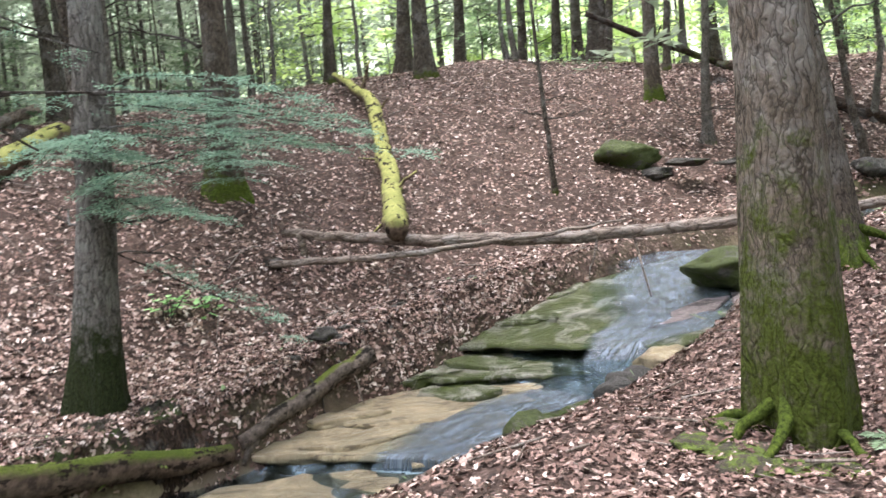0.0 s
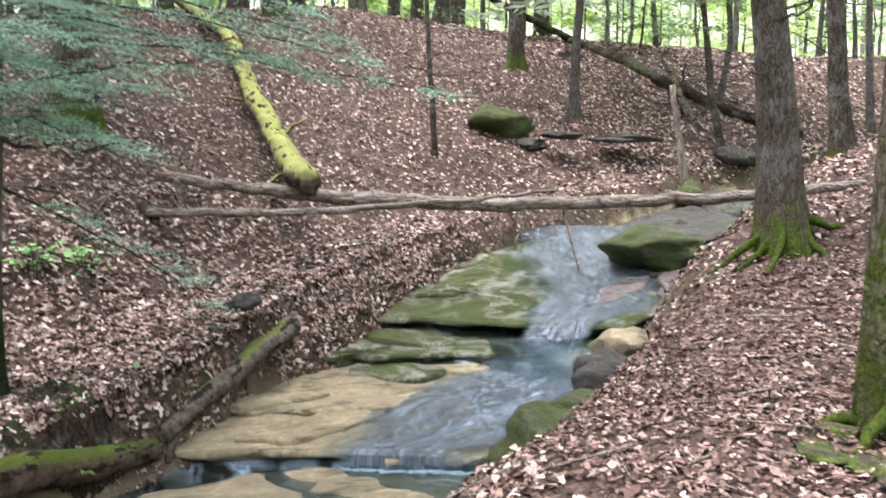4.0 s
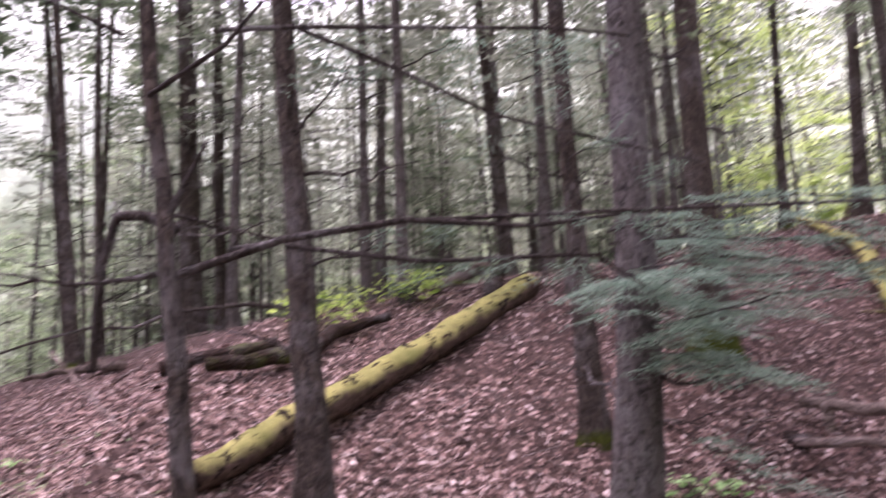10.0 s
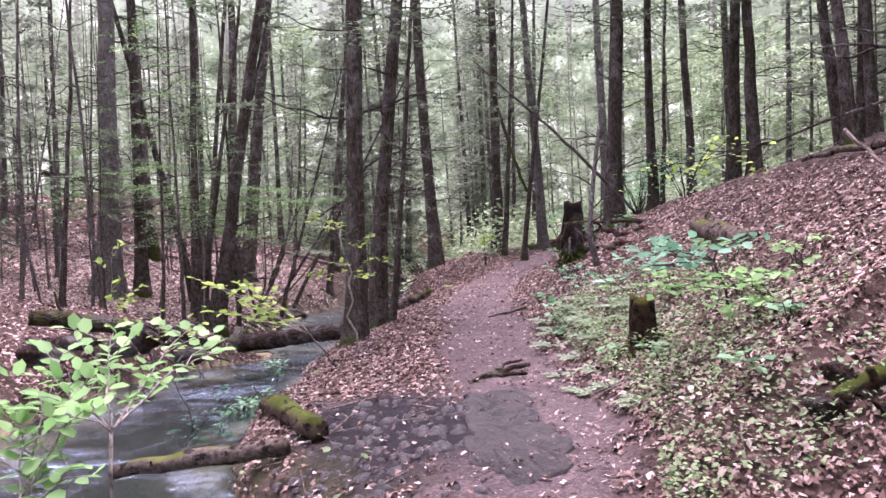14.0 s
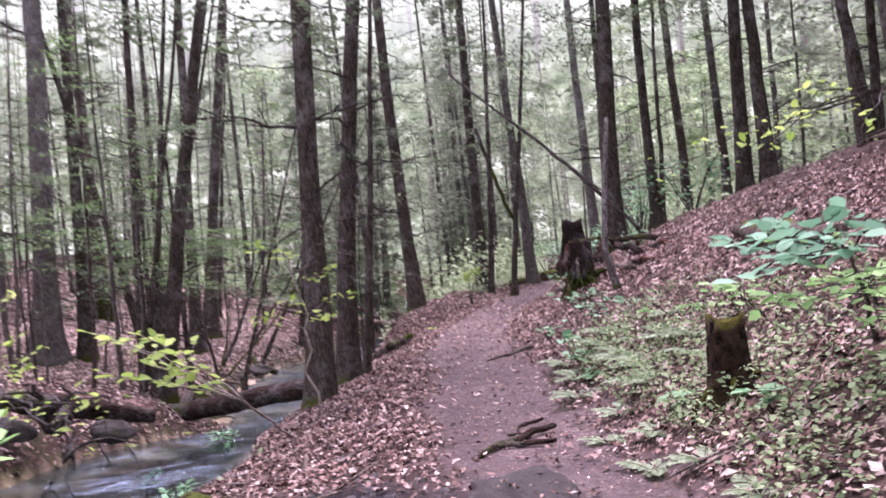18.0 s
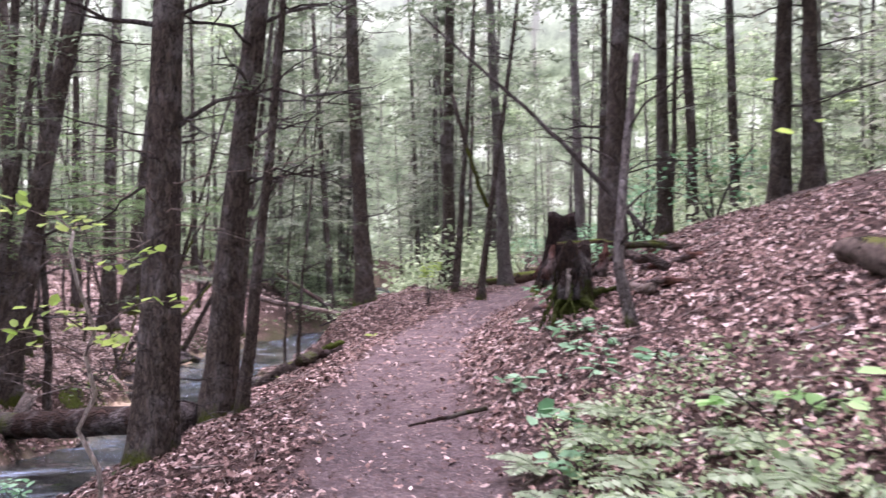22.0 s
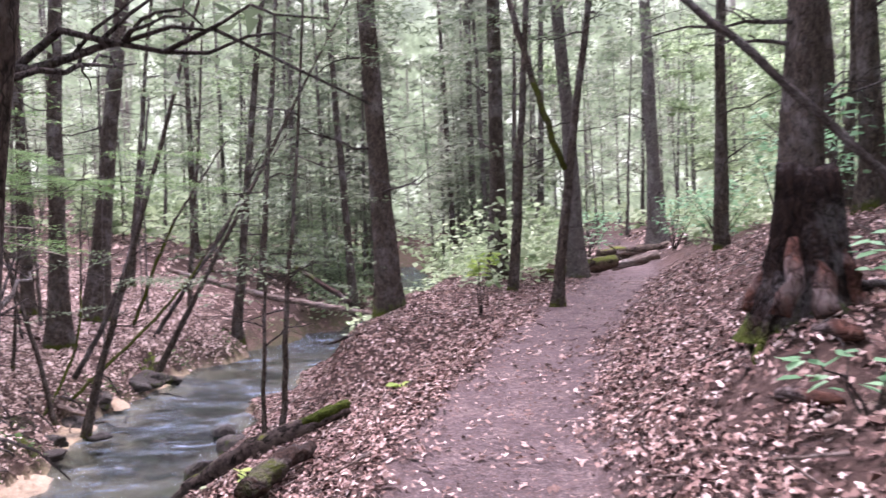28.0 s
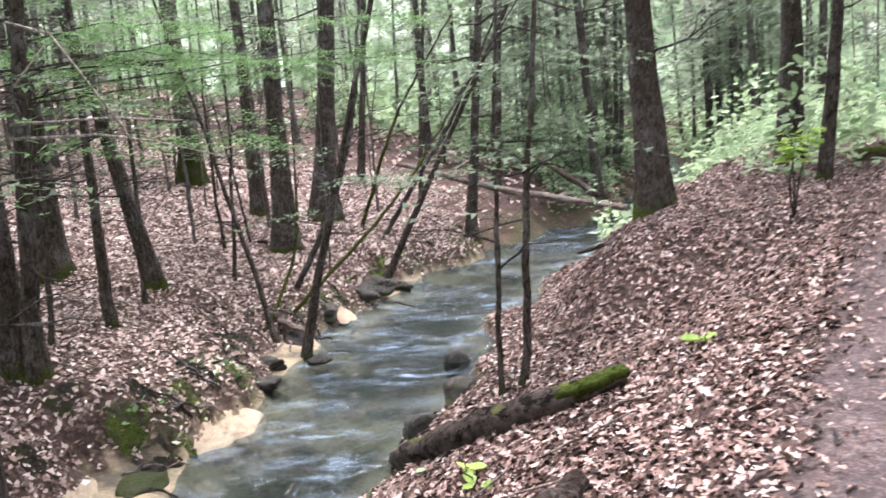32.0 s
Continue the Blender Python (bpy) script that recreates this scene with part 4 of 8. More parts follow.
mossy = hemlock(2.02, 4.84, 0.55, (-0.035, 0), 401, mat=BARK_MOSSY, dead=3, live_from=7, canopy=26, flare=1.0, label="thick grey-brown trunk with a green mossy foot")
buttress(mossy, [(1.3, 4.62), (1.5, 4.25), (2.1, 4.2), (1.42, 5.1)], 0.13, MOSS, "moss-covered root")
buttress(TREES[FALLS_TREE], [(3.3, 9.15), (3.6, 8.3), (4.2, 8.0), (4.8, 8.5), (3.5, 8.75)], 0.14, MOSS, "moss-covered root")
hemlock(-39.8, -1.0, 0.6, (0, -0.03), 402, mat=BARK_MOSSY, dead=4, label="thick tree trunk with mossy lower bark")
for k, (x, y) in enumerate([(-23.6, 1.0), (-26.8, 0.7), (-29.6, 0.9), (-25.2, -1.4), (-31.5, 1.8), (-21.0, 0.2), (-28.2, -2.0), (-33.5, 1.2)]):
    hemlock(x, y, 0.06 + 0.01 * (k % 3), (0.02 * (k % 4 - 1), 0.03), 420 + k, height=6.5 + 0.4 * k, dead=5, sprays=26, live_from=2.3, fine=0.17, needle=0.06, flare=1.2, leaf=NEEDLES_FRESH, label="young hemlock with soft green drooping sprays")


# ---- fallen trunks, stumps and stones ----
def log(points, radii, mat, label, category="fallen log", name="fallen_log", seed=1, sides=12, rough=0.11, stubs=()):
    """A lying trunk with broken ends; stubs are short broken branches: place along it, direction, length, radius."""
    rng = np.random.default_rng(seed)
    pts = np.array(points, float)
    s = np.r_[0, np.cumsum(np.linalg.norm(np.diff(pts, axis=0), axis=1))]
    at = np.linspace(0, s[-1], max(8, int(s[-1] / 0.22)))
    line = np.stack([np.interp(at, s, c) for c in pts.T], 1)
    k = np.ones(5) / 5
    for _ in range(2):
        pad = np.vstack([line[:1]] * 2 + [line] + [line[-1:]] * 2)
        line[1:-1] = np.stack([np.convolve(c, k, "valid") for c in pad.T], 1)[1:-1]
    line[1:-1] += rng.normal(0, 0.012, (len(line) - 2, 3))
    mid = line.mean(0)
    ob = thing(name, mid, label, category)
    turn = Vector(line[-1] - line[0]).to_track_quat("Z", "Y")
    ob.rotation_mode, ob.rotation_quaternion = "QUATERNION", turn
    grain = np.array(turn.to_matrix())
    v, f = tube(line - mid, radii, sides, rough, 0.04, rng)
    mesh_object("trunk", v @ grain, f, mat, ob)
    for t, way, length, radius in stubs:
        a = line[int(t * (len(line) - 1))] - mid
        v, f = tube(bend(a, a + np.array(way) * length, 6, 0, 0.02, rng), [radius, radius * 0.5], 7, 0.1, rng=rng)
        mesh_object("branch_stub", v @ grain, f, mat, ob)
    return ob


def boulder(at, size, mat, label, seed=1, turn=0.0, name="boulder"):
    """A weathered stone: a rough, flattened lump with worn facets."""
    rng = np.random.default_rng(seed)
    bm = bmesh.new()
    bmesh.ops.create_icosphere(bm, subdivisions=4 if max(size) > 0.42 else 3, radius=1.0)
    planes = [(Vector(rng.normal(0, 1, 3)).normalized(), rng.uniform(0.5, 0.8)) for _ in range(15)]
    for v in bm.verts:
        for nrm, d in planes:
            over = v.co.dot(nrm) - d
            if over > 0:
                v.co -= nrm * over * 0.96
        v.co += v.co.normalized() * (0.2 * noise.noise(v.co * 1.7 + Vector((seed, 0, 0))) + 0.1 * noise.noise(v.co * 4.1 + Vector((0, seed, 0))) + 0.07 * noise.noise(v.co * 9))
        v.co = Vector((v.co.x * size[0], v.co.y * size[1], v.co.z * size[2]))
    me = bpy.data.meshes.new(name)
    bm.to_mesh(me)
    bm.free()
    me.polygons.foreach_set("use_smooth", [True] * len(me.polygons))
    me.materials.append(mat)
    ob = new(name, me)
    ob.matrix_world = pose(*at, 0, 0, turn)
    return tagged(ob, label, "rock")


def mound(at, radius, height, mat, label, seed=1, name="moss_hummock", floor=-9.0, cap=99.0, stretch=1.0, turn=0.0, category="hummock"):
    """A low uneven hummock that grows out of the ground, with a ragged foot."""
    rng = np.random.default_rng(seed)
    rings, spokes = 16, 54
    v, f = [(at[0], at[1], min(max(ground_z(*at), floor), cap) + height)], []
    ph, c, sn = rng.uniform(0, 6.28, 4), math.cos(radians(turn)), math.sin(radians(turn))
    for i in range(1, rings + 1):
        r = i / rings
        a = np.arange(spokes) * 2 * math.pi / spokes
        reach = radius * (1 + 0.2 * np.sin(2 * a + ph[0]) + 0.13 * np.sin(3 * a + ph[1]) + 0.08 * np.sin(7 * a + ph[2]) + rng.normal(0, 0.03, spokes))
        u, w = r * reach * np.cos(a) * stretch, r * reach * np.sin(a)
        x, y = at[0] + u * c - w * sn, at[1] + u * sn + w * c
        base = np.clip(ground_parts(x, y)[0], floor, cap)
        lump = ripple(x, y, 0.16, seed) + 0.8 * ripple(x, y, 0.06, seed + 3) + rng.normal(0, 0.5, spokes)
        z = base + height * (1 - r ** 2.2) * (1 + 0.45 * lump) + 0.25 * height * lump - 0.06 * smooth(0.75, 1.0, r)
        v += list(zip(x, y, z))
        for k in range(spokes):
            n = (k + 1) % spokes
            if i == 1:
                f.append((0, 1 + k, 1 + n))
            else:
                p, q = 1 + (i - 2) * spokes, 1 + (i - 1) * spokes
                f.append((p + k, q + k, q + n, p + n))
    o = np.array((at[0], at[1], min(max(ground_z(*at), floor), cap)))
    ob = mesh_object(name, np.array(v) - o, f, mat)
    ob.location = o
    return tagged(ob, label, category)


def slab(outline, top, mat, label, thick=0.16, seed=1, name="rock_slab"):
    """A flat sheet of bedrock; top gives its height at x, y."""
    rng = np.random.default_rng(seed)
    p = np.array(outline, float)
    q = []
    for a, b in zip(p, np.roll(p, -1, 0)):
        n = max(2, int(np.linalg.norm(b - a) / 0.14))
        for t in np.arange(n) / n:
            q.append(a + (b - a) * t)
    q = np.array(q)
    q = q + 0.085 * np.stack([ripple(q[:, 0] * 3, q[:, 1] * 3, 0.8, seed), ripple(q[:, 1] * 3, q[:, 0] * 3, 0.8, seed + 2)], 1) + rng.normal(0, 0.02, q.shape)
    c = q.mean(0)
    rings, n = [], len(q)
    for scale, drop in ((0.86, thick), (0.88, 0.07), (0.985, 0.055), (1.004, 0.035), (0.99, 0.008), (0.93, 0.0), (0.8, 0.0), (0.65, 0.0), (0.5, 0.0), (0.35, 0.0), (0.2, 0.0)):
        r = c + (q - c) * scale
        rings.append(np.column_stack([r, top(r[:, 0], r[:, 1]) - drop + (0.018 * ripple(r[:, 0], r[:, 1], 0.3, seed) + 0.012 * np.round(1.5 * ripple(r[:, 0], r[:, 1], 0.55, seed + 3)) if drop < 0.01 else 0)]))
    v = np.vstack([*rings, [[*c, float(np.ravel(top(c[0], c[1]))[0])]]])
    f = []
    for i in range(len(rings) - 1):
        for j in range(n):
            k = (j + 1) % n
            f.append((i * n + j, i * n + k, (i + 1) * n + k, (i + 1) * n + j))
    last = (len(rings) - 1) * n
    f += [(last + j, last + (j + 1) % n, len(v) - 1) for j in range(n)]
    f.append(tuple(range(n))[::-1])
    ob = mesh_object(name, v - np.array([c[0], c[1], 0.0]), f, mat)
    ob.location = (c[0], c[1], 0)
    return tagged(ob, label, "rock slab")


# stepped bedrock that the brook slides over
slab([(-2.1, 7.7), (-0.94, 7.45), (0.2, 7.0), (1.2, 7.4), (1.55, 8.4), (0.7, 8.75), (-0.4, 8.25), (-1.5, 8.45), (-2.2, 8.2)], lambda x, y: -0.63 + 0.07 * (y - 7.4) + 0 * x, SLAB, "tan sandstone bedrock ledge washed by the brook", 0.2, 1)
slab([(-1.6, 8.35), (-0.4, 8.14), (0.6, 8.6), (1.6, 8.3), (1.85, 9.1), (0.95, 9.35), (-0.2, 10.0), (-1.1, 9.3)], lambda x, y: -0.52 + 0.06 * (y - 8.3) + 0 * x, SLAB, "tan sandstone shelf streaked with water", 0.2, 2)
slab([(-0.95, 9.35), (0.1, 9.35), (0.85, 9.2), (1.55, 9.1), (1.9, 9.6), (0.7, 10.25), (-0.35, 10.6)], lambda x, y: -0.36 + 0.08 * (y - 9.2) + 0 * x, SLAB_GREEN, "green algae-coated bedrock shelf", 0.2, 3)
slab([(-0.55, 10.45), (0.6, 10.02), (1.2, 9.7), (1.75, 9.38), (2.5, 9.1), (3.3, 9.3), (3.8, 10.6), (4.6, 11.6), (3.9, 13.0), (2.4, 13.1), (1.0, 12.3), (0.1, 11.5)], lambda x, y: -0.14 + 0.08 * (x - 1.5) + 0.145 * (y - 9.6), SLAB_GREEN, "broad green and grey bedrock slab under sliding water", 0.26, 4)
slab([(3.2, 9.25), (4.4, 9.8), (5.3, 10.9), (5.4, 11.7), (4.5, 11.9), (3.7, 10.9)], lambda x, y: 0.12 + 0.08 * (x - 3.3) + 0.06 * (y - 9.5), PATH_STONE, "pale wet bedrock beside the brook", 0.25, 5)
slab([(4.4, 12.2), (5.3, 11.7), (6.4, 12.8), (6.8, 14.2), (5.6, 14.2), (4.5, 13.4)], lambda x, y: 0.52 + 0.1 * (x - 5) + 0.08 * (y - 12.5), ROCK_DARK, "dark ledge across the brook", 0.3, 6)
slab([(5.2, 14.6), (7.2, 14.4), (8.3, 15.7), (7.6, 16.3), (5.8, 15.7)], lambda x, y: 1.02 + 0.05 * (y - 14.5) + 0 * x, ROCK_DARK, "dark rock shelf by the upper brook", 0.3, 7)
slab([(-2.2, 7.2), (-1.0, 7.35), (0.1, 6.95), (0.45, 6.3), (-0.2, 5.6), (-1.4, 5.3), (-2.2, 6.0), (-2.4, 6.6)], lambda x, y: -0.712 + 0.02 * ripple(x, y, 0.8, 2), SLAB, "tan bedrock under the shallow pool below the falls", 0.2, 12)
# thin broken flakes of the bedrock lying on the shelves
for k, (x, y, w, h, a, mat) in enumerate([(-0.9, 7.95, 0.7, 0.22, 20, SLAB), (0.0, 9.05, 0.6, 0.25, -25, SLAB_GREEN), (0.3, 9.75, 0.55, 0.2, -25, SLAB_GREEN), (0.9, 10.9, 0.6, 0.22, -28, SLAB_GREEN), (2.9, 10.1, 0.6, 0.25, 30, PATH_STONE), (-1.3, 8.5, 0.5, 0.2, 10, SLAB), (1.6, 12.0, 0.5, 0.25, 40, SLAB_GREEN), (0.7, 8.95, 0.35, 0.18, -20, SLAB), (3.6, 9.9, 0.5, 0.2, 40, PATH_STONE)]):
    rr, c, s_ = np.random.default_rng(60 + k), math.cos(radians(a)), math.sin(radians(a))
    ring = [(x + c * w * u * q - s_ * h * v * q, y + s_ * w * u * q + c * h * v * q) for u, v in ((-1, 0), (-0.6, 0.8), (0.1, 1), (0.8, 0.6), (1, -0.1), (0.4, -0.9), (-0.5, -0.8)) for q in (rr.uniform(0.75, 1.15),)]
    base = {0: (-0.63, 0, 0.07, 7.4), 1: (-0.52, 0, 0.06, 8.3), 2: (-0.36, 0, 0.08, 9.2)}.get(0 if y < 8.3 and x < 1.2 else 1 if y < 9.2 else 2)
    level = (lambda u, v: 0.04 - 0.14 + 0.08 * (u - 1.5) + 0.145 * (v - 9.6)) if (x > 0.8 and y > 9.8) else (lambda u, v, q=base: 0.035 + q[0] + q[2] * (v - q[3]) + 0 * u)
    slab(ring, level, mat, "thin broken flake of bedrock on the shelf", 0.05, 160 + k, "rock_flake")
# stones of the crossing
slab([(-4.7, 1.2), (-3.7, 1.0), (-3.1, 1.9), (-3.5, 2.7), (-4.5, 2.6)], lambda x, y: -0.2 + 0.02 * ripple(x, y, 0.5, 3), PATH_STONE, "flat stepping stone in the brook", 0.6, 8, "stepping_stone")
slab([(-5.9, 1.6), (-5.1, 1.3), (-4.8, 2.4), (-5.3, 3.0), (-6.0, 2.6)], lambda x, y: -0.22 + 0.02 * ripple(x, y, 0.5, 4), PATH_STONE, "flat stepping stone in the brook", 0.6, 9, "stepping_stone")
slab([(-9.53, 3.42), (-9.6, 3.87), (-9.2, 3.98), (-8.66, 3.7), (-7.8, 3.62), (-7.1, 3.4), (-6.9, 2.95), (-7.49, 2.8), (-8.16, 3.02), (-8.8, 3.2)], lambda x, y: ground_parts(x, y)[0] + 0.03, WET_STONE, "worn bedrock showing through the muddy path", 0.2, 10, "path_stone")
slab([(-6.9, 2.2), (-6.3, 2.0), (-6.0, 2.7), (-6.4, 3.2), (-6.95, 2.9)], lambda x, y: ground_parts(x, y)[0] + 0.004, WET_STONE, "worn bedrock showing through the muddy path", 0.2, 11, "path_stone")
clods = Bag()
rng = np.random.default_rng(44)
for k in range(900):
    x, y = rng.uniform(-11.2, -6.6), rng.uniform(1.6, 3.9)
    if rng.random() > float(mud_at(np.array([x]), np.array([y]))[0]):
        continue
    w = 0.012 + 0.06 * rng.random() ** 2.5
    a = np.linspace(0, 2 * math.pi, 7, endpoint=False) + rng.random()
    out = w * rng.uniform(0.7, 1.3, 7)
    z = ground_z(x, y)
    low = np.stack([x + 1.2 * out * np.cos(a), y + out * np.sin(a), np.full(7, z - 0.01)], 1)
    high = np.stack([x + 0.75 * out * np.cos(a), y + 0.6 * out * np.sin(a), z + w * rng.uniform(0.2, 0.6, 7)], 1)
    clods.add(np.vstack([low, high, [[x, y, z + 0.5 * w]]]), [(j, (j + 1) % 7, 7 + (j + 1) % 7, 7 + j) for j in range(7)] + [(7 + j, 7 + (j + 1) % 7, 14) for j in range(7)])
tagged(clods.link("mud_clods", MUD_CLOD), "black wet clods of trodden mud on the path", "mud", kind="stuff")


def sheet(name, rows, mat, label):
    """Water sliding over rock: rows of left x, y, right x, y, height."""
    r = np.array(rows, float)
    t = np.linspace(0, len(r) - 1, 12 * len(r))
    r = np.stack([np.interp(t, np.arange(len(r)), c) for c in r.T], 1)
    s = np.linspace(0, 1, 13)
    s = s[None] + 0.11 * (s[None] - 0.5) * 2 * (ripple(r[:, :1] * 1.0, r[:, 1:2], 0.55, 2) * (s[None] < 0.5) + ripple(r[:, 2:3], r[:, 3:4], 0.5, 7) * (s[None] >= 0.5))
    v = np.stack([r[:, None, 0] * (1 - s) + r[:, None, 2] * s, r[:, None, 1] * (1 - s) + r[:, None, 3] * s, np.repeat(r[:, 4:5], 13, 1)], 2)
    v[..., 2] += 0.007 * ripple(v[..., 0], v[..., 1], 0.16, 3)
    v[:, (0, -1), 2] -= 0.03
    edge = np.repeat(np.abs(np.linspace(-1, 1, 13))[None], len(r), 0) ** 3
    i = (np.arange(len(r) - 1)[:, None] * 13 + np.arange(12)[None]).ravel()
    ob = big_mesh(name, v.reshape(-1, 3), np.full(len(i), 4), np.stack([i, i + 13, i + 14, i + 1], 1).ravel(), mat)
    ob.data.polygons.foreach_set("use_smooth", [True] * len(i))
    run = np.r_[0, np.cumsum(np.hypot(*np.diff(0.5 * (r[:, :2] + r[:, 2:4]), axis=0).T))]
    wide = np.hypot(r[:, 2] - r[:, 0], r[:, 3] - r[:, 1])[:, None] * (np.linspace(0, 1, 13)[None] - 0.5) + 5
    for key, values in (("edge", edge), ("along", np.repeat(run[:, None], 13, 1) + 3), ("across", wide)):
        ob.data.attributes.new(key, "FLOAT", "POINT").data.foreach_set("value", values.ravel().astype(np.float32))
    ob.visible_shadow = False
    return tagged(ob, label, "water", kind="structure")


sheet("cascade", [(2.9, 13.2, 4.6, 12.4, 0.62), (2.1, 11.9, 4.3, 11.4, 0.40), (1.9, 10.6, 3.8, 10.3, 0.13), (1.75, 9.9, 3.2, 9.5, -0.02), (1.5, 9.55, 2.3, 9.2, -0.12), (1.35, 9.4, 2.0, 9.0, -0.34),
                  (0.9, 9.15, 1.85, 8.75, -0.43), (0.3, 8.75, 1.65, 8.1, -0.47), (-0.4, 8.2, 1.4, 7.8, -0.53), (-0.9, 7.6, 1.1, 7.4, -0.585), (-0.97, 7.48, 0.25, 7.03, -0.60)], SLIDE, "thin water sliding over stepped bedrock")
sheet("waterfall", [(-0.95, 7.47, 0.27, 7.02, -0.597), (-0.98, 7.42, 0.22, 6.97, -0.625), (-0.99, 7.40, 0.21, 6.95, -0.74)], SLIDE, "short curtain of falling water with white threads")
bm = bmesh.new()
rng = np.random.default_rng(5)
for t in np.linspace(0, 1, 110):
    bmesh.ops.create_icosphere(bm, subdivisions=1, radius=0.006 + 0.016 * rng.random() ** 2, matrix=Matrix.Translation((-1.0 + 1.2 * t + rng.normal(0, 0.02), 7.37 - 0.45 * t - abs(rng.normal(0, 0.03)), -0.716)) @ Matrix.Rotation(-0.36, 4, "Z") @ Matrix.Diagonal((3.2, 1.5, 0.35, 1)))
me = bpy.data.meshes.new("foam")
bm.to_mesh(me)
bm.free()
me.materials.append(FOAM)
tagged(new("foam", me), "white foam line below the small waterfall", "foam", kind="stuff")

# logs on the start's hillside
log([(-0.62, 10.77, 1.34), (-0.74, 12.4, 1.62), (-0.80, 14.1, 2.12), (-1.02, 15.6, 2.72), (-1.18, 17.0, 3.46), (-1.32, 18.3, 4.12), (-1.75, 19.2, 4.5), (-2.35, 20.4, 5.1)], [0.15, 0.17, 0.16, 0.17, 0.15, 0.16, 0.13, 0.07], YELLOW_MOSS, "bent fallen trunk thickly coated with yellow-green moss", seed=3, rough=0.12,
    stubs=[(0.25, (0.6, 0.1, 0.5), 0.7, 0.035), (0.84, (0.35, -0.2, 0.9), 0.8, 0.05), (0.7, (0.5, -0.1, 0.5), 0.6, 0.03), (0.12, (-0.6, -0.2, -0.4), 0.8, 0.03), (0.45, (-0.8, 0.2, 0.1), 0.6, 0.03)])
log([(-2.33, 12.05, 1.42), (-0.7, 11.5, 1.2), (1.56, 10.78, 1.05), (4.65, 9.95, 1.15), (6.35, 10.13, 1.28)], [0.06, 0.085, 0.08, 0.07, 0.055], DEADWOOD, "long bare fallen trunk lying across the brook", seed=4,
    stubs=[(0.03, (0.1, -0.1, -1.0), 0.55, 0.07), (0.55, (0.1, -0.35, -0.9), 0.9, 0.02), (0.5, (-0.3, -0.2, -0.9), 0.6, 0.018)])
log([(-2.38, 11.27, 1.02), (-1.22, 10.80, 1.01), (0.37, 10.69, 1.07), (2.29, 10.50, 1.23)], [0.05, 0.045, 0.035, 0.015], DEADWOOD, "thin bare pole resting against the long fallen trunk", seed=5)
boulder((-2.39, 11.42, 0.99), (0.22, 0.2, 0.16), ROTTEN, "dark rotten root lump among the leaves", 5, name="root_lump")
log([(-0.96, 9.26, 0.03), (-1.58, 8.48, -0.26), (-2.06, 7.65, -0.46)], [0.105, 0.09, 0.07], PATCHY_MOSS, "grey fallen log with a mossy upper end on the bank", seed=6, stubs=[(0.93, (-0.2, -0.6, -0.4), 0.6, 0.05), (0.95, (0.3, -0.5, 0.2), 0.4, 0.03)])
log([(-2.12, 7.5, -0.52), (-2.6, 7.05, -0.42), (-3.1, 6.45, -0.28), (-3.6, 5.85, -0.16)], [0.09, 0.12, 0.13, 0.13], GREEN_MOSS, "green mossy log lying in the edge of the brook", seed=7, stubs=[(0.2, (-0.3, -0.5, 0.1), 0.6, 0.035), (0.35, (0.5, -0.7, 0.1), 0.5, 0.02), (0.5, (-0.2, -0.6, -0.2), 0.5, 0.02)])
log([(x, y, ground_z(x, y) + h) for x, y, h in ((7.75, 22.9, 0.1), (8.12, 21.86, 0.06), (8.49, 20.38, 0.1), (9.07, 18.96, 0.12), (9.77, 18.4, 0.1), (10.34, 18.03, 0.1), (11.2, 17.5, 0.1))], [0.09, 0.13, 0.17, 0.15, 0.14, 0.13, 0.1], ROTTEN, "dark fallen trunk running down the slope", seed=8, rough=0.18,
    stubs=[(0.25, (0.5, 0.2, 0.3), 1.2, 0.04), (0.6, (0.1, -0.2, 0.9), 0.7, 0.03)])
log([(x, y, ground_z(x, y) + h) for x, y, h in ((9.35, 20.3, 0.25), (8.95, 19.2, 0.22), (8.75, 18.3, 0.1), (8.6, 17.6, 0.05))], [0.07, 0.1, 0.1, 0.08], PATCHY_MOSS, "pale mossy log lying across the dark trunk", seed=81, rough=0.2, stubs=[(0.3, (-0.4, 0.2, 0.7), 0.6, 0.03)])
log([(7.9, 22.7, ground_z(7.9, 22.7) + 0.1), (7.0, 23.0, 5.38), (5.4, 23.2, 6.15), (4.4, 23.3, 6.7)], [0.09, 0.1, 0.09, 0.07], ROTTEN, "dark broken top of the fallen trunk, propped in the air", seed=83, stubs=[(0.5, (0.3, 0.1, 0.8), 0.6, 0.03)])
# dark lump put in for the shade of the hole here
mound((7.2, 21.2), 0.4, 0.1, ROTTEN, "dark lump painted for the shaded hole under the fallen trunk", 82, "root_hummock")
log([(6.55, 14.62, 0.94), (6.46, 14.75, 1.90), (6.37, 14.88, 2.97)], [0.09, 0.06, 0.05], DEADWOOD, "pale broken dead stem standing by the brook", "dead tree", "dead_tree", 9)
boulder((6.37, 14.27, 1.07), (0.28, 0.3, 0.26), ROCK_GREEN, "small mossy boulder in the brook", 11)
boulder((3.95, 10.95, 0.42), (1.1, 0.65, 0.34), ROCK_GREEN, "large mossy boulder beside the cascade", 12, 20)
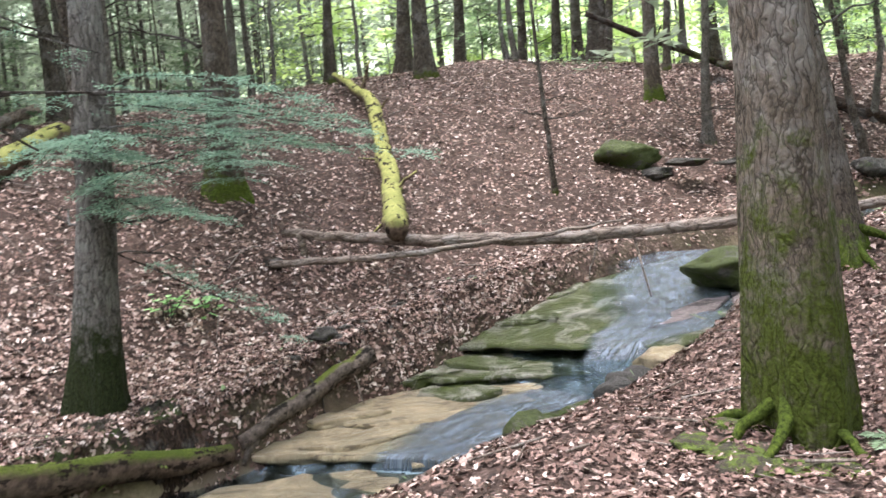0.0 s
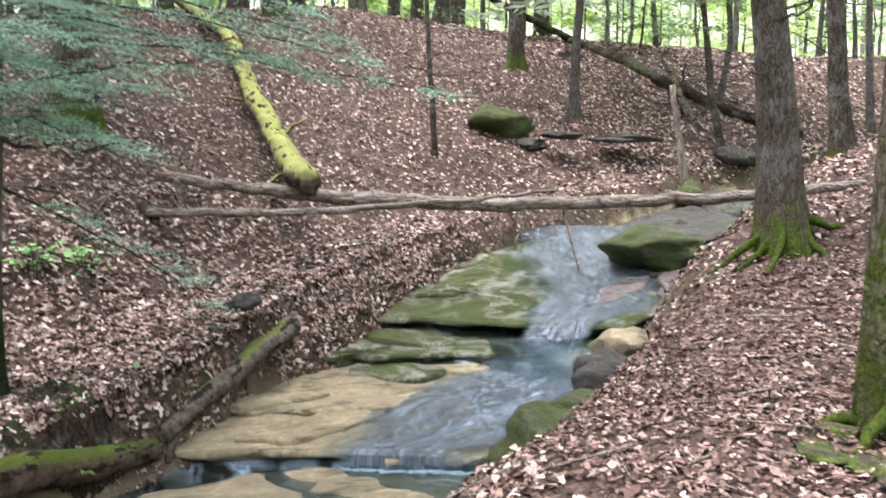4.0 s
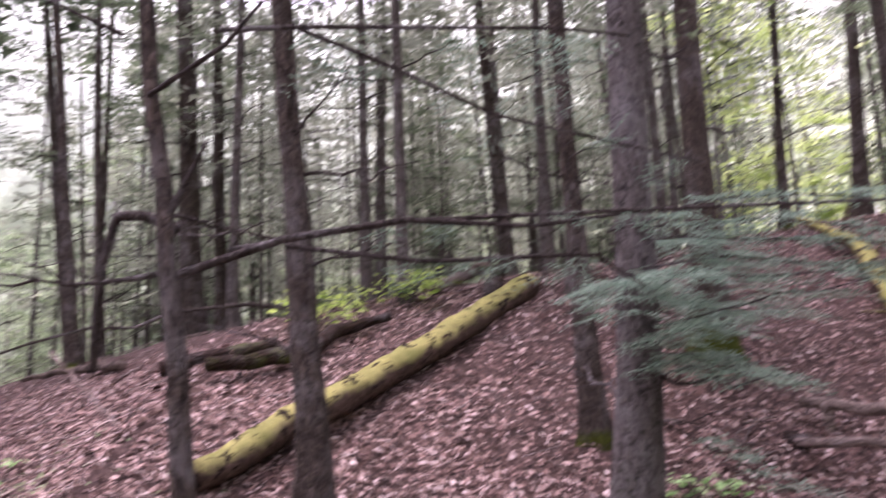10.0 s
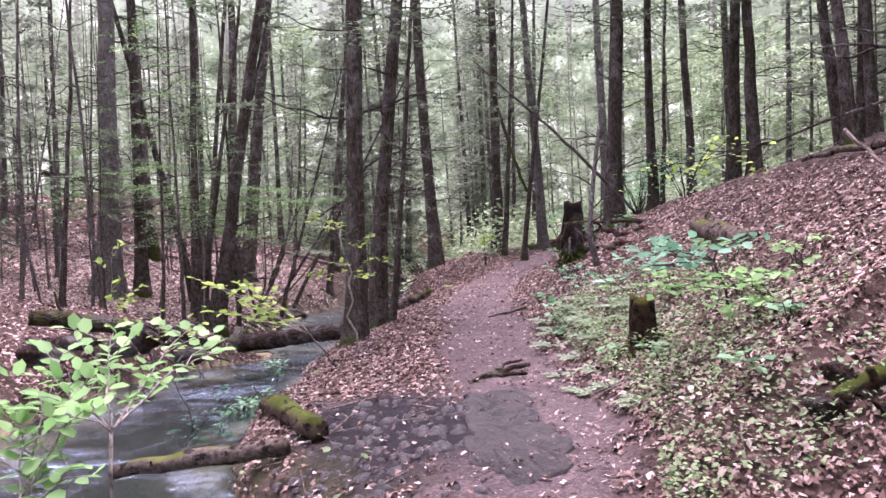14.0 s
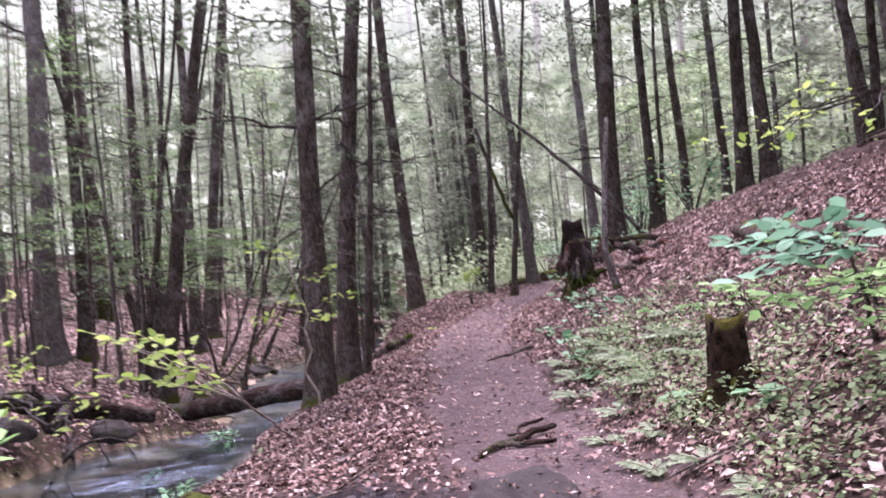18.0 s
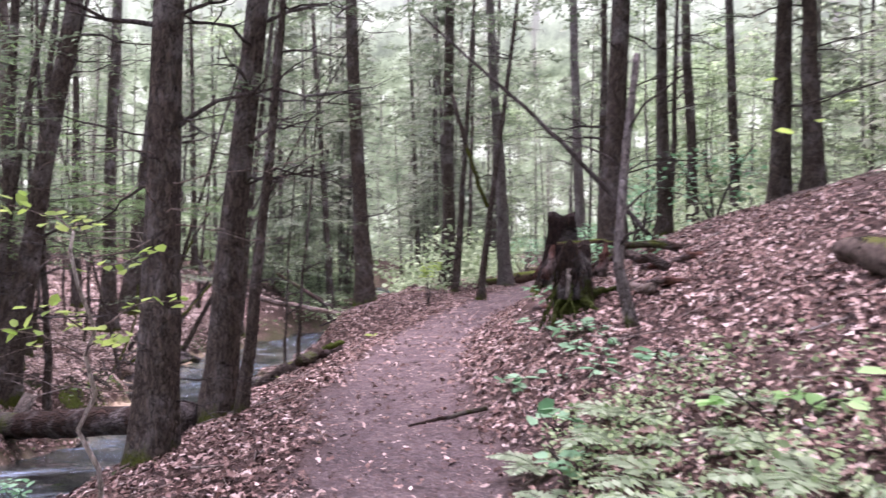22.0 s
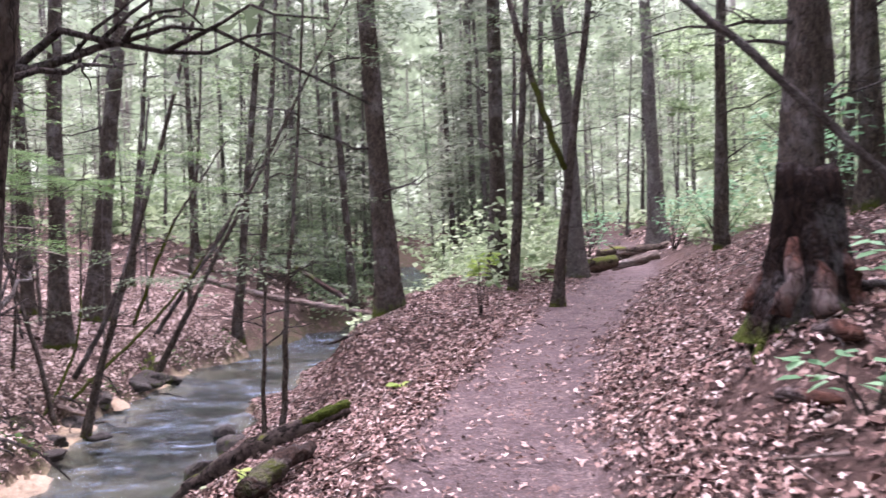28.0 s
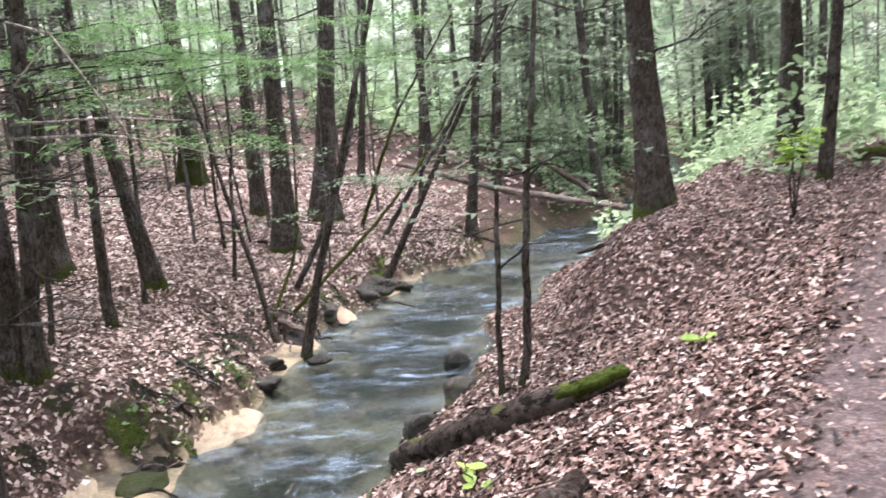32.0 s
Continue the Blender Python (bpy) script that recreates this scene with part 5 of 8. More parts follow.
for k, (x, y, w) in enumerate([(5.7, 13.1, 0.45), (6.5, 13.6, 0.6), (7.1, 14.5, 0.5), (8.0, 15.3, 0.5), (8.7, 14.2, 0.45), (9.4, 15.4, 0.4), (6.1, 13.9, 0.4), (10.4, 14.4, 0.5)]):
    boulder((x, y, ground_z(x, y) + 0.12), (w, 0.7 * w, 0.5 * w), ROCK if k % 3 else ROCK_DARK, "dark mossy boulder in the upper brook", 30 + k, 50 * k)
boulder((3.75, 17.25, ground_z(3.75, 17.25) + 0.02), (0.95, 0.6, 0.5), ROCK_GREEN, "mossy green boulder set in the leafy slope", 31, -20)
boulder((4.35, 16.75, ground_z(4.35, 16.75) - 0.04), (0.5, 0.4, 0.22), ROCK_DARK, "dark broken foot of the mossy boulder", 32, 10)
boulder((4.87, 16.24, 2.10), (0.45, 0.4, 0.12), ROCK_DARK, "dark ledge stone in the slope", 14)
boulder((6.27, 16.38, 2.06), (0.9, 0.45, 0.1), ROCK_DARK, "dark ledge stone in the slope", 15)
boulder((2.15, 8.55, -0.22), (0.42, 0.36, 0.26), SLAB, "pale worn block of stone beside the cascade", 16, 30)
boulder((1.55, 7.7, -0.42), (0.36, 0.3, 0.26), ROCK_DARK, "dark wet stone at the water's edge", 17)
boulder((1.75, 8.05, -0.3), (0.3, 0.3, 0.2), ROCK_DARK, "dark wet stone at the water's edge", 18)
boulder((0.55, 6.65, -0.5), (0.45, 0.5, 0.35), ROCK_GREEN, "moss-capped stone at the brook's edge", 19)
boulder((0.95, 7.1, -0.38), (0.45, 0.28, 0.16), ROCK_GREEN, "moss-capped stone at the brook's edge", 20, 30)
# mossy hummocks coloured dark to carry the deep shade of this bank
for k, (x, y, w, h, mat) in enumerate([(-2.75, 7.6, 0.5, 0.16, MOSS_DARK), (-2.55, 7.1, 0.42, 0.13, ROTTEN), (-3.1, 7.15, 0.45, 0.12, MOSS_DARK), (-2.35, 7.9, 0.32, 0.1, ROTTEN), (-3.3, 6.7, 0.35, 0.1, MOSS_DARK), (-2.2, 7.35, 0.25, 0.08, ROTTEN)]):
    mound((x, y), 0.7 * w, 0.35 * h, mat, "dark mossy hummock with the bank's shade in its colour", 200 + k, "root_hummock")
# broken stones, roots and hollows along the foot of the leafy bank
bank_line = dense([(-2.1, 8.1), (-1.35, 9.2), (-0.95, 9.9), (-0.5, 10.7), (0.1, 11.5), (1.0, 12.4)], 0.17)
rng = np.random.default_rng(66)
for k, (x, y) in enumerate(bank_line[2:-2]):
    x, y, w = x + rng.normal(-0.06, 0.1), y + rng.normal(0.02, 0.1), rng.uniform(0.05, 0.13)
    boulder((x, y, ground_z(x, y) + 0.25 * w), (w, 0.8 * w, rng.uniform(0.35, 0.6) * w), (ROCK_DARK, ROTTEN, ROCK)[k % 3], "dark broken stone at the foot of the leafy bank", 240 + k, 61 * k, "bank_stone")
for k in range(22):
    x, y = bank_line[rng.integers(2, len(bank_line) - 2)]
    x, y = x - 0.12 + rng.normal(0, 0.12), y + rng.normal(0, 0.12)
    a, ln = rng.uniform(-0.9, 1.2), rng.uniform(0.25, 0.6)
    e = (x + ln * math.cos(a), y - ln * math.sin(a) * 0.6)
    log([(x, y, ground_z(x, y) + 0.03), (0.5 * (x + e[0]), 0.5 * (y + e[1]), max(ground_z(x, y), ground_z(*e)) + 0.05), (*e, ground_z(*e) + 0.02)], [0.014, 0.012, 0.006], TWIG if k % 3 else DEADWOOD, "thin root hanging from the leafy bank", "root", "bank_root", 270 + k, 5)
boulder((-1.39, 8.94, 0.30), (0.2, 0.18, 0.1), ROCK_DARK, "dark hollow stone in the bank", 23)

for k, (x, y) in enumerate([(1.52, 4.55), (1.75, 4.3), (1.36, 4.75), (1.95, 4.25), (1.5, 4.32), (1.62, 4.95)]):
    boulder((x, y, ground_z(x, y) + 0.01), (0.24, 0.17, 0.045), MOSS_CARPET, "spreading patch of green moss at the tree's foot", 120 + k, 40 * k, "moss_patch")

# logs up the slope beside the path
log([(-6.62, 6.76, 1.12), (-6.51, 7.76, 1.44), (-6.55, 9.34, 1.85), (-6.47, 11.44, 2.50), (-6.24, 13.95, 3.39)], [0.13, 0.17, 0.18, 0.19, 0.2], YELLOW_MOSS, "straight fallen trunk coated with yellow-green moss on the slope", seed=21, rough=0.1, stubs=[(0.6, (0.6, -0.2, 0.3), 0.4, 0.03), (0.2, (0.5, -0.4, 0.2), 0.5, 0.03)])
boulder((-6.74, 13.66, 3.38), (0.2, 0.2, 0.3), ROTTEN, "black hollow stub behind the mossy trunk", 24, name="stub")
log([(-6.44, 4.70, 0.34), (-6.45, 5.42, 0.62), (-6.42, 6.21, 0.91)], [0.04, 0.075, 0.085], GREEN_MOSS, "broken rotten log with a green mossy back", seed=22, stubs=[(0.3, (0.3, -0.4, 0.2), 0.5, 0.04), (0.8, (0.4, -0.6, -0.2), 0.5, 0.04)])
log([(-5.98, 5.35, 0.30), (-6.05, 5.8, 0.48), (-6.10, 6.25, 0.66), (-6.14, 6.7, 0.80)], [0.05, 0.08, 0.085, 0.06], PATCHY_MOSS, "shorter broken log with ragged dark ends", seed=29, rough=0.2, stubs=[(0.15, (0.4, -0.5, 0.1), 0.4, 0.03), (0.6, (0.5, -0.1, 0.4), 0.35, 0.025)])
for k, (x, y) in enumerate([(-6.45, 4.75), (-5.95, 5.3), (-6.2, 5.05), (-6.6, 5.0)]):
    boulder((x, y, ground_z(x, y) + 0.04), (0.16, 0.12, 0.09), ROTTEN, "black crumbled end of a rotten log", 210 + k, 55 * k, "root_lump")
log([(-8.14, 8.59, 2.14), (-7.59, 9.68, 2.23), (-8.05, 11.16, 2.69), (-7.67, 11.93, 2.87)], [0.08, 0.11, 0.09, 0.06], ROTTEN, "crooked dark rotten log at the top of the slope", seed=23)
log([(-8.11, 9.87, 2.39), (-9.13, 8.90, 2.14)], [0.12, 0.09], ROTTEN, "dark rotten log at the top of the slope", seed=24)
log([(-8.09, 14.34, 3.56), (-9.30, 19.70, 4.77)], [0.1, 0.13], DEADWOOD, "orange-brown barkless log at the ridge", seed=25)
log([(-13.12, 10.15, 2.21), (-12.17, 10.18, 2.33), (-10.42, 9.56, 2.29)], [0.03, 0.06, 0.06], PATCHY_MOSS, "mossy log lying high on the slope", seed=26)
log([(-12.95, 8.1, 1.3), (-12.1, 7.75, 1.24), (-11.3, 7.5, 1.18), (-10.6, 7.35, 1.16)], [0.09, 0.15, 0.16, 0.12], PATCHY_MOSS, "rotten red-brown log with patches of moss", seed=27, stubs=[(0.3, (0.1, 0.0, 1.0), 0.3, 0.03)])
log([(-7.61, 6.95, 1.48), (-8.52, 7.43, 1.76), (-9.51, 7.71, 2.33)], [0.012, 0.016, 0.02], DEADWOOD, "thin pale fallen branch hanging over the slope", "fallen branch", "fallen_branch", 28)

# by the brook beside the path
log([(-16.10, -1.45, 0.33), (-16.35, -0.49, 0.12), (-16.73, 0.22, -0.10), (-17.78, 1.27, -0.58)], [0.12, 0.15, 0.14, 0.09], ROTTEN, "dark rotten trunk along the far bank of the brook", seed=36, rough=0.2, stubs=[(0.2, (-0.2, -0.3, 0.9), 0.5, 0.03), (0.7, (0.2, -0.4, 0.7), 0.5, 0.03)])
# dark lumps added here to give the undercut bank its shade
for k, (at, size) in enumerate([((-16.36, 0.20, -0.19), (0.4, 0.3, 0.28)), ((-15.49, -0.17, -0.18), (0.35, 0.3, 0.2)), ((-15.43, -0.76, -0.01), (0.4, 0.3, 0.2)), ((-16.57, 0.78, -0.52), (0.35, 0.25, 0.2)), ((-14.24, -0.98, -0.03), (0.4, 0.3, 0.2))]):
    boulder(at, size, ROCK_DARK if k % 2 else ROTTEN, "dark lump added for the shade of the undercut bank", 140 + k, 33 * k, "root_lump")
for k in range(12):
    rr = np.random.default_rng(360 + k)
    q0, q1 = np.array((-15.82, -0.96, 0.07)), np.array((-17.62, 1.27, -0.66))
    m0 = q0 + (q1 - q0) * rr.random() + rr.normal(0, 0.4, 3)
    m1 = m0 + rr.normal(0, 0.7, 3)
    g0, g1 = ground_z(m0[0], m0[1]), ground_z(m1[0], m1[1])
    log([(m0[0], m0[1], g0 + 0.02), (*(0.5 * (m0 + m1))[:2], max(g0, g1) + rr.uniform(0.05, 0.2)), (m1[0], m1[1], g1 + 0.02)], [0.014, 0.02, 0.008], DEADWOOD if k % 3 == 0 else TWIG, "dead stick lying along the far bank", "stick", "stick", 360 + k, 6)
log([(-23.6, -0.05, -1.6), (-22.2, 0.85, -1.3), (-20.2, 2.1, -0.92), (-18.2, 3.3, -0.56), (-17.3, 3.85, -0.40)], [0.17, 0.18, 0.18, 0.17, 0.16], ROTTEN, "dark fallen trunk bridging the brook", seed=31, stubs=[(0.15, (-0.3, -0.4, 0.9), 0.7, 0.03), (0.3, (0.1, -0.3, 0.8), 0.6, 0.025)])
log([(-21.25, 1.35, -1.85), (-21.4, 1.6, -1.3), (-21.58, 1.84, -0.75)], [0.13, 0.11, 0.09], SPLIT_WOOD, "pale broken branch stub standing in the brook", "branch stub", "branch_stub_snag", 32, stubs=[(0.25, (0.5, -0.6, -0.3), 0.6, 0.06)])
log([(-11.60, 1.76, -0.38), (-10.4, 1.9, -0.26), (-9.35, 2.00, -0.17)], [0.09, 0.11, 0.10], GREEN_MOSS, "short log end thick with green moss", seed=33, rough=0.24)
log([(-10.35, 0.25, -0.62), (-9.85, 0.95, -0.45), (-9.25, 1.72, -0.26)], [0.06, 0.085, 0.07], PATCHY_MOSS, "low mossy log at the brook's edge", seed=34, rough=0.2, stubs=[(0.4, (0.6, -0.3, 0.3), 0.35, 0.02)])
log([(-11.50, 2.65, -0.55), (-11.71, 2.71, -0.20)], [0.035, 0.02], DEADWOOD, "short yellow-grey broken stake in the leaves", "stake", "stake", 35)
log([(-24.84, 4.85, -1.87), (-23.05, 5.39, -0.99), (-22.59, 5.80, -0.68), (-22.51, 6.19, -0.52), (-22.48, 6.59, -0.39)], [0.1, 0.12, 0.125, 0.115, 0.09], WET_LOG, "weathered log with a mossy end sloping into the brook", seed=37, rough=0.14, stubs=[(0.05, (-0.3, 0.4, 0.3), 0.4, 0.04), (0.02, (0.3, 0.5, -0.3), 0.5, 0.05)])
log([(-28.33, 7.33, -0.59), (-27.00, 7.96, -0.18), (-26.71, 8.64, 0.06), (-26.96, 9.50, -0.06)], [0.02, 0.035, 0.035, 0.02], TWIG, "crooked branch arching by the foot of the tree", "fallen branch", "fallen_branch", 38)
log([(-39.93, 4.53, 0.25), (-38.56, 7.16, -0.58), (-37.20, 10.10, -1.16)], [0.07, 0.09, 0.08], DEADWOOD, "long pale fallen trunk across the far bank", seed=39)
log([(-42.60, 8.28, 0.22), (-39.26, 9.83, -1.01)], [0.07, 0.09], ROTTEN, "dark fallen trunk leaning into the brook", seed=40)
log([(-47.43, -5.19, 4.26), (-46.59, -6.59, 4.53), (-47.24, -3.57, 4.00)], [0.1, 0.12, 0.1], ROTTEN, "dark fallen trunk far up the opposite bank", seed=41)
log([(-30.39, 12.28, 0.19), (-30.48, 13.53, 0.37), (-30.61, 14.13, 0.41)], [0.13, 0.15, 0.15], GREEN_MOSS, "mossy log beside the bend of the path", seed=42, rough=0.24, sides=14, stubs=[(0.3, (0.2, -0.6, 0.5), 0.35, 0.03), (0.7, (-0.3, -0.5, 0.3), 0.3, 0.025)])
for k in range(9):
    rr = np.random.default_rng(470 + k)
    x, y = -33.3 + rr.normal(0, 0.35), 15.6 + rr.normal(0, 0.35)
    a, ln, z = 1.45 + rr.normal(0, 0.22), rr.uniform(1.2, 2.1), 0.1 * (k // 3)
    e0, e1 = (x - 0.5 * ln * math.cos(a), y - 0.5 * ln * math.sin(a)), (x + 0.5 * ln * math.cos(a), y + 0.5 * ln * math.sin(a))
    r = rr.uniform(0.05, 0.11)
    log([(*e0, ground_z(*e0) + r + z), (x, y, ground_z(x, y) + r + z + 0.04), (*e1, ground_z(*e1) + r + z + rr.uniform(0, 0.12))], [0.7 * r, r, 0.6 * r], (ROTTEN, PATCHY_MOSS, DEADWOOD)[k % 3], "rotting log in a loose pile at the bend of the path", seed=480 + k, rough=0.26, sides=11, stubs=[(0.3, (0.2, -0.6, 0.5), 0.3, 0.03), (0.75, (-0.3, -0.5, 0.3), 0.25, 0.02)])
log([(-31.37, 14.46, 0.23), (-31.00, 15.49, 0.50)], [0.1, 0.11], DEADWOOD, "barkless log beside the bend of the path", seed=45, rough=0.24, sides=14, stubs=[(0.3, (0.2, -0.6, 0.5), 0.35, 0.03), (0.7, (-0.3, -0.5, 0.3), 0.3, 0.025)])

# thin crooked stems that lean over the lower brook
for k, (pts, r) in enumerate([
        ([(-29.92, 2.45, -1.84), (-30.72, 2.95, -1.11), (-30.94, 3.19, 0.07), (-31.16, 3.12, 1.04), (-31.56, 3.25, 2.82)], 0.03),
        ([(-31.45, 2.87, -1.39), (-31.57, 3.51, -0.33), (-31.88, 4.04, 1.06), (-32.33, 4.25, 2.41), (-32.94, 4.44, 4.34)], 0.055),
        ([(-30.56, 2.91, -1.61), (-31.18, 4.31, -0.40), (-31.60, 5.13, 0.47), (-32.18, 6.10, 1.86), (-32.96, 7.31, 3.49)], 0.035),
        ([(-36.49, 4.18, -1.32), (-36.22, 5.08, 0.07), (-36.26, 5.85, 1.07), (-36.32, 6.41, 2.07), (-36.42, 7.14, 3.50)], 0.06),
        ([(-37.18, 3.63, -1.10), (-36.80, 4.51, 1.12), (-37.07, 5.08, 2.14), (-37.56, 6.23, 3.79)], 0.05),
        ([(-34.83, 1.45, -0.95), (-34.88, 1.19, 0.91), (-35.11, 0.82, 2.59)], 0.03)]):
    log(pts, [r, 0.85 * r, 0.6 * r, 0.4 * r], TWIG if k % 2 else BARK, "thin crooked stem leaning over the brook", "sapling", "leaning_stem", 450 + k, 8, 0.06, [(0.5, (0.4, 0.2, 0.6), 0.7, 0.012), (0.7, (-0.3, 0.4, 0.7), 0.8, 0.01), (0.85, (0.2, -0.4, 0.8), 0.6, 0.008)])

# stones and drift in the lower brook
log([(-19.56, 5.37, -0.19), (-19.95, 5.57, -0.19), (-20.61, 5.94, -0.24)], [0.07, 0.09, 0.05], ROTTEN, "dark rotten log sunk in the leaves of the bank", seed=47, rough=0.2)
log([(-22.32, 6.10, -0.45), (-22.19, 6.33, -0.33), (-22.24, 6.55, -0.29)], [0.03, 0.055, 0.04], MOSS, "cushion of bright moss on the upper end of the log", "moss", "moss_cushion", 48, rough=0.3)
for k, (at, size) in enumerate([((-24.00, 4.81, -1.75), (0.12, 0.1, 0.07)), ((-25.89, 5.82, -1.50), (0.14, 0.2, 0.1)), ((-26.00, 5.60, -1.70), (0.2, 0.16, 0.1))]):
    boulder((at[0], at[1], min(at[2], ground_z(at[0], at[1]) + 0.02)), (1.2 * size[0], 1.2 * size[1], 0.8 * size[2]), MOSS_CARPET if k % 2 else ROCK_GREEN, "mossy hump on the brook's shore", 91 + k, 37 * k, "mossy_hump")
# pale sand bars, and mossy hummocks under the far bank
for k, (x, y, w, long, level) in enumerate([(-24.2, 1.95, 0.4, 1.7, -1.84), (-26.3, 2.75, 0.4, 2.2, -1.9), (-32.1, 3.5, 0.3, 2.0, -1.98), (-30.4, 3.05, 0.3, 1.8, -1.97)]):
    mound((x, y), w, 0.035, SAND, "low bar of pale dry sand at the water's edge", 400 + k, "sand_bar", level, level + 0.05, long, 14, "sand bar")
for k, (x, y, w, h, mat) in enumerate([(-25.46, 2.09, 0.34, 0.14, MOSS_CARPET), (-26.42, 2.37, 0.3, 0.12, MOSS_CARPET), (-27.28, 2.74, 0.34, 0.16, MOSS_CARPET), (-25.25, 2.4, 0.34, 0.14, MOSS_DARK), (-25.6, 2.62, 0.26, 0.1, MOSS_CARPET),
                                       (-24.95, 2.3, 0.22, 0.09, MOSS_CARPET), (-35.0, 4.15, 0.45, 0.2, MOSS_CARPET), (-34.1, 3.9, 0.4, 0.16, MOSS_CARPET), (-31.9, 3.2, 0.3, 0.12, MOSS_CARPET), (-25.42, 1.44, 0.3, 0.1, MOSS_DARK), (-24.5, 1.5, 0.26, 0.09, MOSS_DARK),
                                       (-29.3, 2.3, 0.4, 0.14, MOSS_DARK), (-28.3, 2.55, 0.35, 0.14, MOSS_DARK), (-25.9, 2.05, 0.3, 0.14, MOSS_DARK), (-26.9, 2.35, 0.3, 0.14, MOSS_DARK)]):
    mound((x, y), 0.62 * w, 0.4 * h, mat, "mossy hummock under the undercut bank" if mat is MOSS_CARPET else "dark earthy hummock with thin moss", 420 + k, stretch=1.3, turn=20 + 30 * (k % 3))
for k in range(14):
    rr = np.random.default_rng(330 + k)
    a, b = rr.uniform(0, 1), rr.uniform(0, 1)
    q0, q1 = np.array((-29.27, 1.67, -1.35)), np.array((-30.64, 3.17, -1.75))
    m0 = q0 + (q1 - q0) * a + rr.normal(0, 0.25, 3) * [1, 1, 0.1]
    m1 = m0 + rr.normal(0, 0.5, 3) * [1, 1, 0.15]
    g0, g1 = ground_z(m0[0], m0[1]), ground_z(m1[0], m1[1])
    log([(m0[0], m0[1], g0 + 0.02), (*(0.5 * (m0 + m1))[:2], max(g0, g1) + rr.uniform(0.08, 0.3)), (m1[0], m1[1], g1 + 0.02)], [0.012, 0.018, 0.008], TWIG if k % 2 else DEADWOOD, "bent drift stick in a tangle on the far shore", "stick", "stick", 330 + k, 6)
boulder((-28.5, 5.58, -2.03), (0.3, 0.24, 0.2), ROCK_DARK, "dark stone block in the brook", 51)
boulder((-25.5, 5.55, -1.5), (0.3, 0.3, 0.28), ROCK, "mossy stone at the brook's edge", 52)
boulder((-24.9, 5.15, -1.6), (0.36, 0.3, 0.25), ROCK, "mossy stone at the brook's edge", 53)
boulder((-33.61, 4.11, -1.85), (0.6, 0.35, 0.22), ROCK, "moss-topped stone on the far shore", 54, 20)
boulder((-27.39, 2.57, -1.75), (0.4, 0.35, 0.11), ROCK_GREEN, "moss-topped stone on the far shore", 55)
boulder((-24.68, 2.4, -1.84), (0.42, 0.3, 0.1), ROCK_GREEN, "moss-topped stone on the far shore", 56)
boulder((-25.67, 1.95, -1.72), (0.36, 0.28, 0.09), ROCK_GREEN, "moss-topped stone on the far shore", 57)
boulder((-27.76, 3.05, -1.85), (0.25, 0.2, 0.12), ROCK_DARK, "flat dark stone in the shallows", 58)
boulder((-28.69, 3.59, -1.88), (0.3, 0.2, 0.1), ROCK_DARK, "flat dark stone in the shallows", 59)
boulder((-25.12, 5.10, -1.70), (0.25, 0.22, 0.2), ROCK, "mossy stone at the brook's edge", 60)
for k, (x, y) in enumerate([(-30.2, 3.0), (-31.6, 3.35), (-33.0, 3.9), (-34.2, 4.5), (-28.6, 2.75)]):
    boulder((x, y, ground_z(x, y) + 0.02), (0.5, 0.3, 0.2), ROCK if k % 2 else ROCK_DARK, "mossy stone in the undercut far bank", 70 + k, 25 * k)
log([(-31.70, 1.58, -1.45), (-30.65, 2.39, -1.60), (-29.96, 3.26, -1.75)], [0.05, 0.07, 0.05], DEADWOOD, "washed-up drift log on the far shore", seed=46)
for k in range(26):
    rr = np.random.default_rng(300 + k)
    x = rr.uniform(-34, -22.5)
    j = int(np.abs(BROOK_D[:, 0] - x).argmin())
    y = BROOK_D[j, 1] - BROOK_D[j, 3] - rr.uniform(-0.25, 0.7)
    z, a, ln = ground_z(x, y), rr.uniform(0, 6.28), rr.uniform(0.25, 0.8)
    e = (x + ln * math.cos(a), y + ln * math.sin(a))
    log([(x, y, z + 0.03), (0.5 * (x + e[0]), 0.5 * (y + e[1]), max(z, ground_z(*e)) + 0.06), (*e, ground_z(*e) + 0.03)], [0.016, 0.02, 0.008], TWIG if k % 3 else DEADWOOD, "drift stick washed up along the brook", "stick", "stick", 300 + k, 6)


